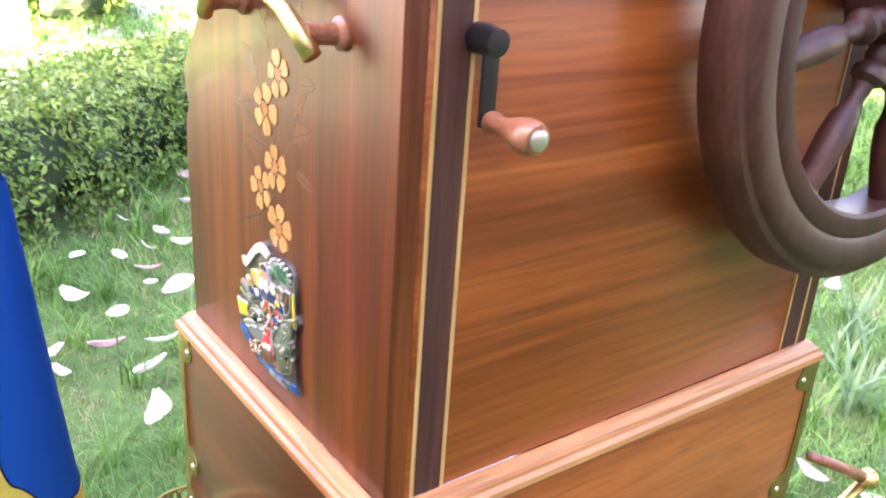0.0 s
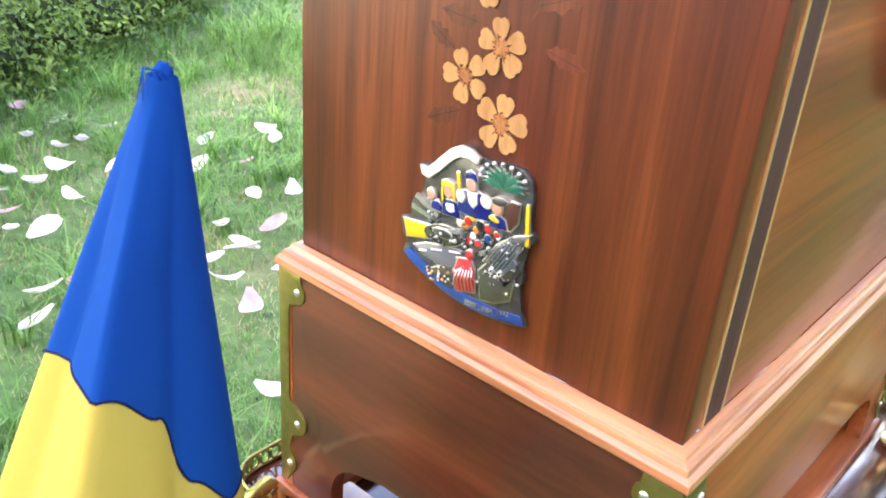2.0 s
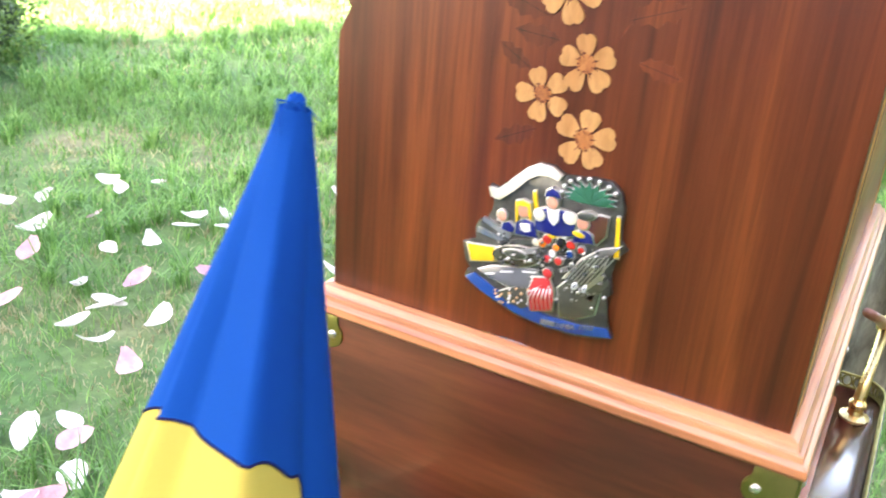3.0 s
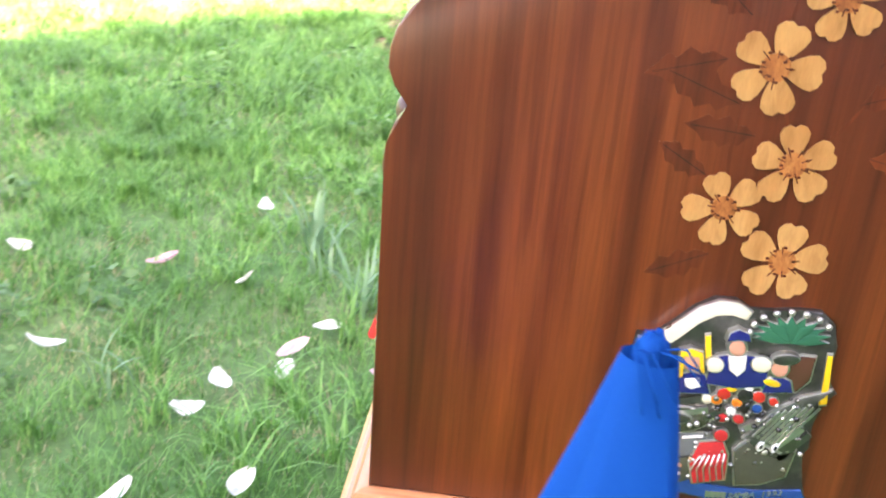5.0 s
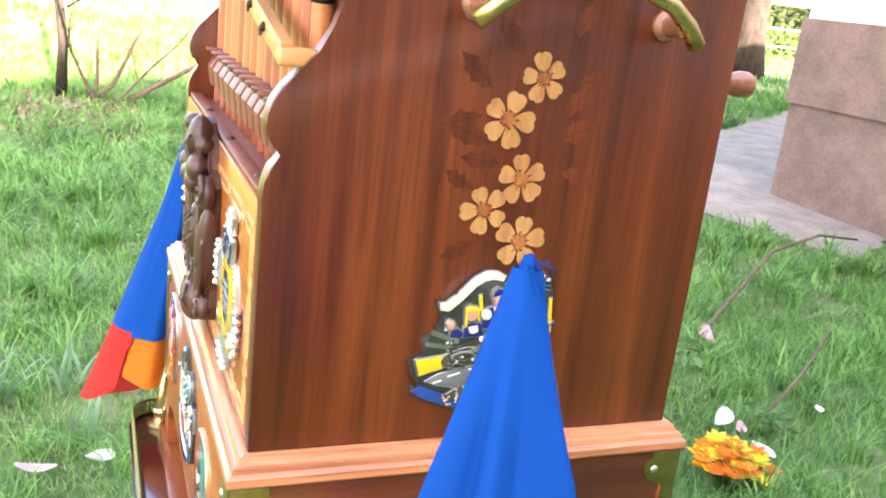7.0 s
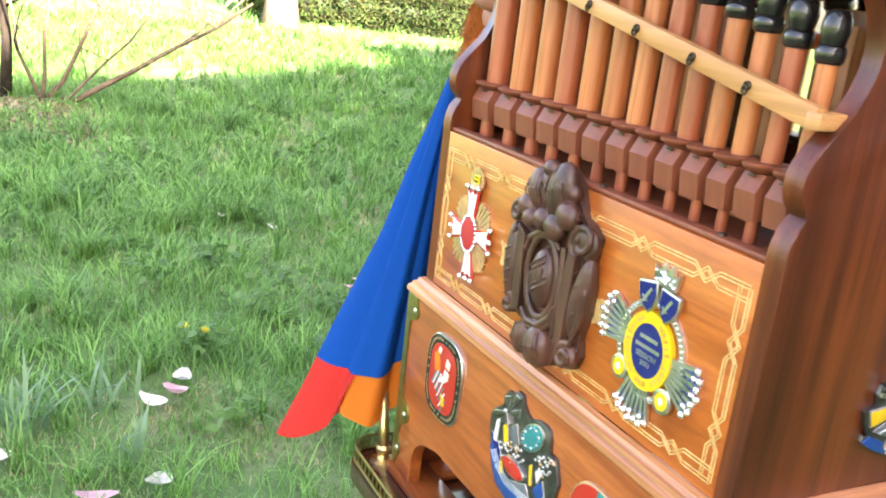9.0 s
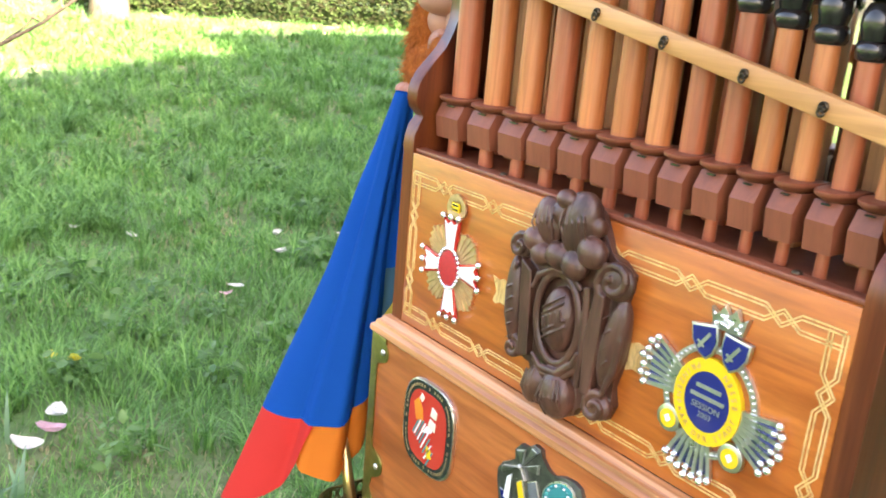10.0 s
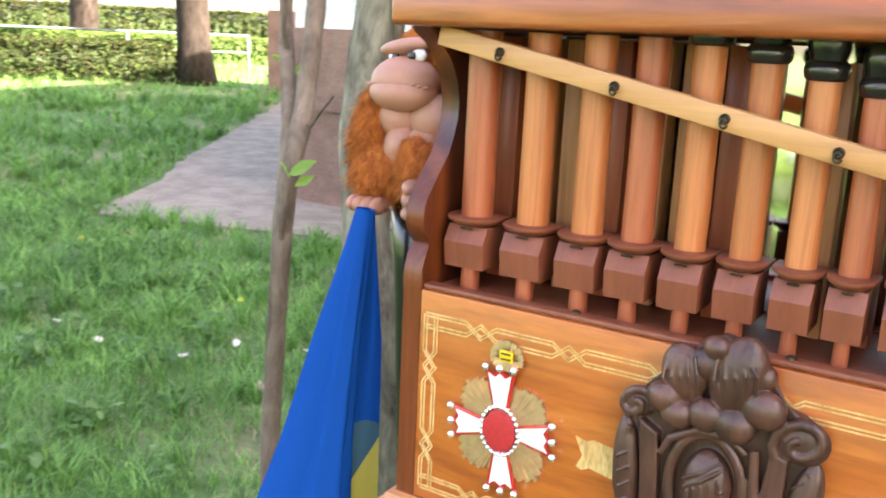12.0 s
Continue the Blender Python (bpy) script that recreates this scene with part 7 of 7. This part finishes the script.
# ---- stone table and gravel in the distance ----
def build_gravel():
    verts, faces = [], []
    line = [(7, -5.2), (3.0, -5.2), (0.6, -5.2), (-0.9, -5.5), (-1.75, -6.1), (-2.25, -7.1), (-2.9, -9.0), (-4.2, -13)]
    for i, (x, y) in enumerate(line):
        p, q = line[max(0, i - 1)], line[min(len(line) - 1, i + 1)]
        l_ = math.hypot(q[0] - p[0], q[1] - p[1])
        for w in (0.62, -0.62):
            gx, gy = x + (q[1] - p[1]) / l_ * w, y - (q[0] - p[0]) / l_ * w
            verts.append((gx, gy, lawn_height(gx, gy) + 0.022))
    for i in range(len(line) - 1):
        k = 2 * i
        faces.append((k, k + 2, k + 3, k + 1))
    ob = sheet_object("gravel_path", verts, faces, GRAVEL)
    tagged(ob, "pale sunlit gravel path beyond the box hedge", "path", kind="structure")
    t = thing("stone_table", (-1.2, -6.75, 0), "pale round stone table on a thick pedestal", "table")
    part("pedestal", lathe([(0.15, 0.0), (0.14, 0.06), (0.1, 0.12), (0.09, 0.55), (0.12, 0.6), (0, 0.6)], 20, Matrix.Translation((-1.2, -6.75, 0))), STONE, t)
    part("tabletop", lathe([(0.0, 0.6002), (0.42, 0.6002), (0.45, 0.62), (0.45, 0.66), (0.43, 0.68), (0, 0.68)], 32, Matrix.Translation((-1.2, -6.75, 0))), STONE, t)


build_gravel()


# ---- fallen magnolia petals ----
def petal_mesh(length, seed):
    rng = np.random.default_rng(seed)
    nx, ny = 6, 4
    bm = bmesh.new()
    grid = []
    curl, cup, bend = rng.uniform(0.1, 0.9), rng.uniform(0.15, 0.9), rng.uniform(-0.6, 0.6)
    for i in range(nx + 1):
        f = i / nx
        w = length * 0.34 * (math.sin(math.pi * (0.1 + 0.85 * f)) ** 0.8) * (0.55 + 0.6 * f)
        row = []
        for j in range(ny + 1):
            g = 2 * j / ny - 1
            row.append(bm.verts.new(((f - 0.5) * length, g * w + bend * length * (f - 0.5) ** 2, 0.004 + cup * w * g * g * 0.8 + curl * length * (f - 0.5) ** 2)))
        grid.append(row)
    for i in range(nx):
        for j in range(ny):
            bm.faces.new((grid[i][j], grid[i + 1][j], grid[i + 1][j + 1], grid[i][j + 1]))
    me = bpy.data.meshes.new("petal")
    smooth(bm, 80)
    bm.to_mesh(me)
    bm.free()
    return me


PETALS = []
for k in range(8):
    me = petal_mesh(0.094, 40 + k)
    me.materials.append(PETALP if k == 7 or k == 3 else PETAL)
    PETALS.append(me)


def petal(x, y, k, turn, size=1.0, tilt=0.0):
    ob = new("petal", PETALS[k % 8])
    ob.matrix_basis = Matrix.Translation((x, y, lawn_height(x, y) + 0.044)) @ Euler((radians(tilt), radians(random.uniform(-18, 18)), radians(turn))).to_matrix().to_4x4() @ Matrix.Diagonal((size, size, size, 1))
    tagged(ob, "fallen pinkish magnolia petal on the grass" if k % 8 in (3, 7) else "fallen white magnolia petal on the grass", "petal", "fallen petals")


BED = ((-1.23, -2.98), (-1.18, -2.72), (-1.08, -2.71), (-0.68, -2.27), (-0.71, -2.09), (-0.63, -2.14), (-0.89, -2.25), (-0.63, -1.68), (-0.44, -1.58), (-0.39, -1.35), (-0.41, -1.07), (-0.55, -1.41), (-1.15, -2.42), (-0.82, -2.58), (-0.99, -2.52), (-1.03, -2.19), (-1.34, -2.79), (-1.43, -2.47), (-1.17, -2.35), (-0.93, -1.83), (-0.48, -2.51), (-0.61, -2.42), (-0.38, -2.17), (-0.37, -1.77), (-0.21, -1.79), (-0.21, -1.68), (-0.10, -1.54), (-0.60, -1.15), (-0.52, -1.04), (-0.04, -1.28), (-0.75, -2.79), (-1.18, -3.25), (-1.04, -2.89), (-0.86, -2.43), (-1.35, -2.21), (-1.53, -2.14), (-1.37, -1.88), (-1.10, -1.58), (-0.93, -1.44), (-1.20, -2.05))
LAWN = ((-1.55, -2.43), (-1.78, -2.27), (-2.37, -1.91), (-1.91, -1.59), (-1.74, -1.71), (-1.68, -1.38), (-1.49, -1.81), (-1.42, -1.48), (-1.47, -1.38), (-0.96, -1.56), (-1.12, -1.39), (-0.90, -1.28), (-0.65, -1.21), (-0.69, -0.93), (-1.75, -1.87), (-1.25, -1.62), (-1.13, -1.74), (-2.29, -1.59), (-1.67, -1.18), (-1.81, -0.52), (-1.70, -0.51), (-1.60, -0.66), (-1.46, -0.68), (-2.30, -1.09), (-1.11, -0.71), (-1.19, -0.47), (-2.92, -0.92), (-1.72, -0.22), (-1.98, -0.45), (-1.75, -0.07), (-2.36, 0.10), (-2.26, 0.06), (-2.21, -0.02), (-3.56, 1.43), (-1.70, 1.95), (-2.42, 2.40), (-1.50, 1.95))
for k, (x, y) in enumerate(BED):
    petal(x, y, k, 47 * k % 360, 0.9 + 0.1 * (k % 5), random.uniform(-25, 25))
for k, (x, y) in enumerate(LAWN):
    petal(x, y, k, 20 + 35 * k % 180, 0.95 + 0.08 * (k % 4), random.uniform(-12, 12))
for k in range(26):
    x, y = random.uniform(-2.4, -0.1), random.uniform(-2.5, -0.4)
    if x < -1.3 and random.random() < 0.5:
        continue
    if x > -0.6 and y > -0.6:
        continue
    if y > -0.9 and random.random() < 0.6:
        continue
    petal(x, y, k, random.uniform(0, 360), random.uniform(0.65, 1.25), random.uniform(-40, 40))
for k in range(14):
    petal(random.uniform(-4.5, -1.2), random.uniform(0.3, 2.8), k, random.uniform(0, 360), random.uniform(0.5, 0.9))


# ---- bulb leaves, weeds and dandelions ----
def bulb_clump(x, y, n, tall, seed, wide=0.13):
    rng = np.random.default_rng(seed)
    z = lawn_height(x, y)
    t = thing("bulb_clump", (x, y, z), "clump of narrow grey-green bulb leaves in the grass", "plant", "bulb clumps")
    for i in range(n):
        a = rng.uniform(0, 6.283)
        h, lean, w = tall * rng.uniform(0.6, 1.05), rng.uniform(0.05, 0.6) * tall, 0.007
        bx, by = x + rng.normal(0, wide * 0.25), y + rng.normal(0, wide * 0.25)
        dx, dy = math.cos(a), math.sin(a)
        bm = bmesh.new()
        prev = None
        for k in range(8):
            f = k / 7
            c = Vector((bx + dx * lean * f ** 1.8, by + dy * lean * f ** 1.8, z - 0.01 + h * (f - 0.28 * f ** 3 * (lean / tall) * 1.6)))
            ww = w * (1 - f ** 3) + 0.0006
            pair = [bm.verts.new(c + Vector((-dy, dx, 0)) * ww), bm.verts.new(c + Vector((0, 0, -0.002))), bm.verts.new(c - Vector((-dy, dx, 0)) * ww)]
            if prev:
                bm.faces.new((prev[0], prev[1], pair[1], pair[0]))
                bm.faces.new((prev[1], prev[2], pair[2], pair[1]))
            prev = pair
        part("leaf", smooth(bm, 80), BLADE, t)


for x, y, n, tall, s in ((-2.62, -0.66, 16, 0.3, 1), (-2.18, -0.38, 22, 0.27, 2), (-2.3, -0.15, 10, 0.22, 3), (-2.45, -0.55, 10, 0.25, 4), (-1.95, -0.12, 8, 0.2, 6), (-7.2, 4.6, 8, 0.2, 7), (-1.35, 0.75, 10, 0.22, 8), (-1.6, -0.95, 7, 0.2, 9)):
    bulb_clump(x, y, n, tall, s)


def build_weeds():
    spots = [(-3.0, 0.8), (-2.95, 0.45), (-3.6, 0.2), (-2.9, 0.85), (-3.4, 1.5), (-4.6, 0.9), (-5.2, 2.2), (-4.2, 1.9), (-2.6, 1.6), (-3.1, 2.2), (-3.9, 2.9), (-2.2, 1.2), (-6.2, 1.2), (-6.8, 0.1), (-5.5, -0.5), (-4.7, -1.2), (-3.8, -1.4), (-3.3, -0.8), (-2.8, -1.9), (-8.2, 0.9), (-8.8, -0.9), (-7.6, -1.5), (-2.2, 2.1), (-4.4, 3.0), (-1.9, 0.9), (-2.6, 0.23)]
    spots += [(random.uniform(-9, -1), random.uniform(-3, 4)) for _ in range(75)]
    rng = np.random.default_rng(60)
    V, F = [], []
    for x, y in spots:
        if on_path(x, y, 0.15):
            continue
        z = lawn_height(x, y)
        size = rng.uniform(0.6, 1.2) * (1 + 0.05 * abs(x))
        for i in range(30):
            a, h, r = rng.uniform(0, 6.283), rng.uniform(0.02, 0.11), rng.uniform(0.01, 0.1)
            c = Vector((r * math.cos(a), r * math.sin(a), h))
            s = rng.uniform(0.012, 0.026)
            e = Euler((rng.normal(0, 0.5), rng.normal(0, 0.5), a)).to_matrix()
            k = len(V)
            V += [tuple(Vector((x, y, z)) + (c + e @ Vector(p) * s) * size) for p in ((-1, 0, 0), (-0.3, 0.55, 0.12), (0.6, 0.5, 0.1), (1.1, 0, -0.1), (0.6, -0.5, 0.1), (-0.3, -0.55, 0.12))]
            F.append(tuple(range(k, k + 6)))
    ob = sheet_object("weeds", V, F, WEED)
    tagged(ob, "low broad-leaved weeds growing among the grass", "weeds", kind="stuff")


build_weeds()


def dandelion(x, y, size=1.0):
    z = lawn_height(x, y)
    t = thing("dandelion", (x, y, z), "yellow dandelion flower in the grass", "flower", "dandelions")
    part("stem", tube([(x, y, z), (x + 0.004, y, z + 0.045), (x, y, z + 0.08)], 0.0022, 6), WEED, t)
    bm = bmesh.new()
    for ring, n, r in ((0, 16, 0.021), (1, 13, 0.015), (2, 9, 0.009)):
        for k in range(n):
            a = 2 * math.pi * k / n + ring
            c, s = math.cos(a), math.sin(a)
            p0 = Vector((x, y, z + 0.08 + 0.003 * ring))
            w = Vector((-s, c, 0)) * 0.0026
            q = p0 + Vector((c, s, 0)) * r * size + Vector((0, 0, 0.004 + 0.004 * ring))
            bm.faces.new([bm.verts.new(v) for v in (p0 - w * 0.4, p0 + w * 0.4, q + w, q - w)])
    part("flower_head", bm, DANDY, t)


for x, y in ((-2.66, 0.23), (-2.72, 0.17), (-3.3, 2.6), (-5.0, 2.9)):
    dandelion(x, y, 1.1)


# ---- yellow and orange blossoms on the lawn behind the organ ----
def build_blossoms():
    x, y = -1.38, 1.73
    t = thing("flower_bunch", (x, y, 0), "bunch of yellow and orange blossoms on the lawn", "flowers")
    rng = np.random.default_rng(8)
    for nm, m_ in (("yellow_blossoms", DANDY), ("orange_blossoms", F_ORANGE)):
        bm = bmesh.new()
        for k in range(42):
            a, r = rng.uniform(0, 6.283), 0.115 * math.sqrt(rng.uniform())
            c = Vector((x + r * math.cos(a), y + r * math.sin(a), 0.1 - 1.5 * r * r + rng.normal(0, 0.012)))
            for j in range(5):
                b = a + 1.2566 * j
                d = Vector((math.cos(b), math.sin(b), 0.35))
                w = Vector((-math.sin(b), math.cos(b), 0)) * 0.012
                bm.faces.new([bm.verts.new(v) for v in (c, c + d * 0.02 + w, c + d * 0.036, c + d * 0.02 - w)])
        part(nm, bm, m_, t)
    bm = bmesh.new()
    for k in range(40):
        a, r = rng.uniform(0, 6.283), 0.1 * math.sqrt(rng.uniform())
        tube([(x + 0.3 * r * math.cos(a), y + 0.3 * r * math.sin(a), -0.005), (x + r * math.cos(a), y + r * math.sin(a), 0.09 - 1.5 * r * r)], 0.002, 4, bm)
    part("stalks", bm, WEED, t)


build_blossoms()

# ---- fallen twigs ----
def twig(pts, r):
    ob = part("twig", tube(pts, [r * (1 - 0.12 * i) for i in range(len(pts))], 7), TWIG)
    tagged(ob, "bent dry twig sticking up from the grass", "twig", "loose twigs")


twig([(-2.3, 2.2, 0.0), (-2.6, 2.62, 0.10), (-3.1, 3.3, 0.22), (-3.35, 3.85, 0.24), (-3.4, 4.2, 0.2)], 0.012)
twig([(-1.75, 2.15, -0.01), (-1.85, 2.4, 0.12), (-1.95, 2.6, 0.25)], 0.007)


# ---- old leaves heaped round the sapling ----
def build_litter():
    rng = np.random.default_rng(31)

    def inside(g):
        a, r = g.uniform(0, 6.283), math.sqrt(g.uniform())
        x, y = -7.2 + 0.95 * r * math.cos(a), -0.35 + 1.0 * r * math.sin(a)
        return (x, y, lawn_height(x, y) + 0.02 + 0.09 * (1 - r) * g.uniform() ** 0.5), (0, 0, 1)
    ob = leaf_cloud("leaf_litter", inside, 3000, 0.03, LITTER, 33)
    tagged(ob, "heap of old brown leaves round the sapling", "leaves", kind="stuff")


LITTER = foliage("old_leaves", (0.16, 0.11, 0.075), (0.36, 0.28, 0.22), 0.1, 0.85, 3.0)
build_litter()
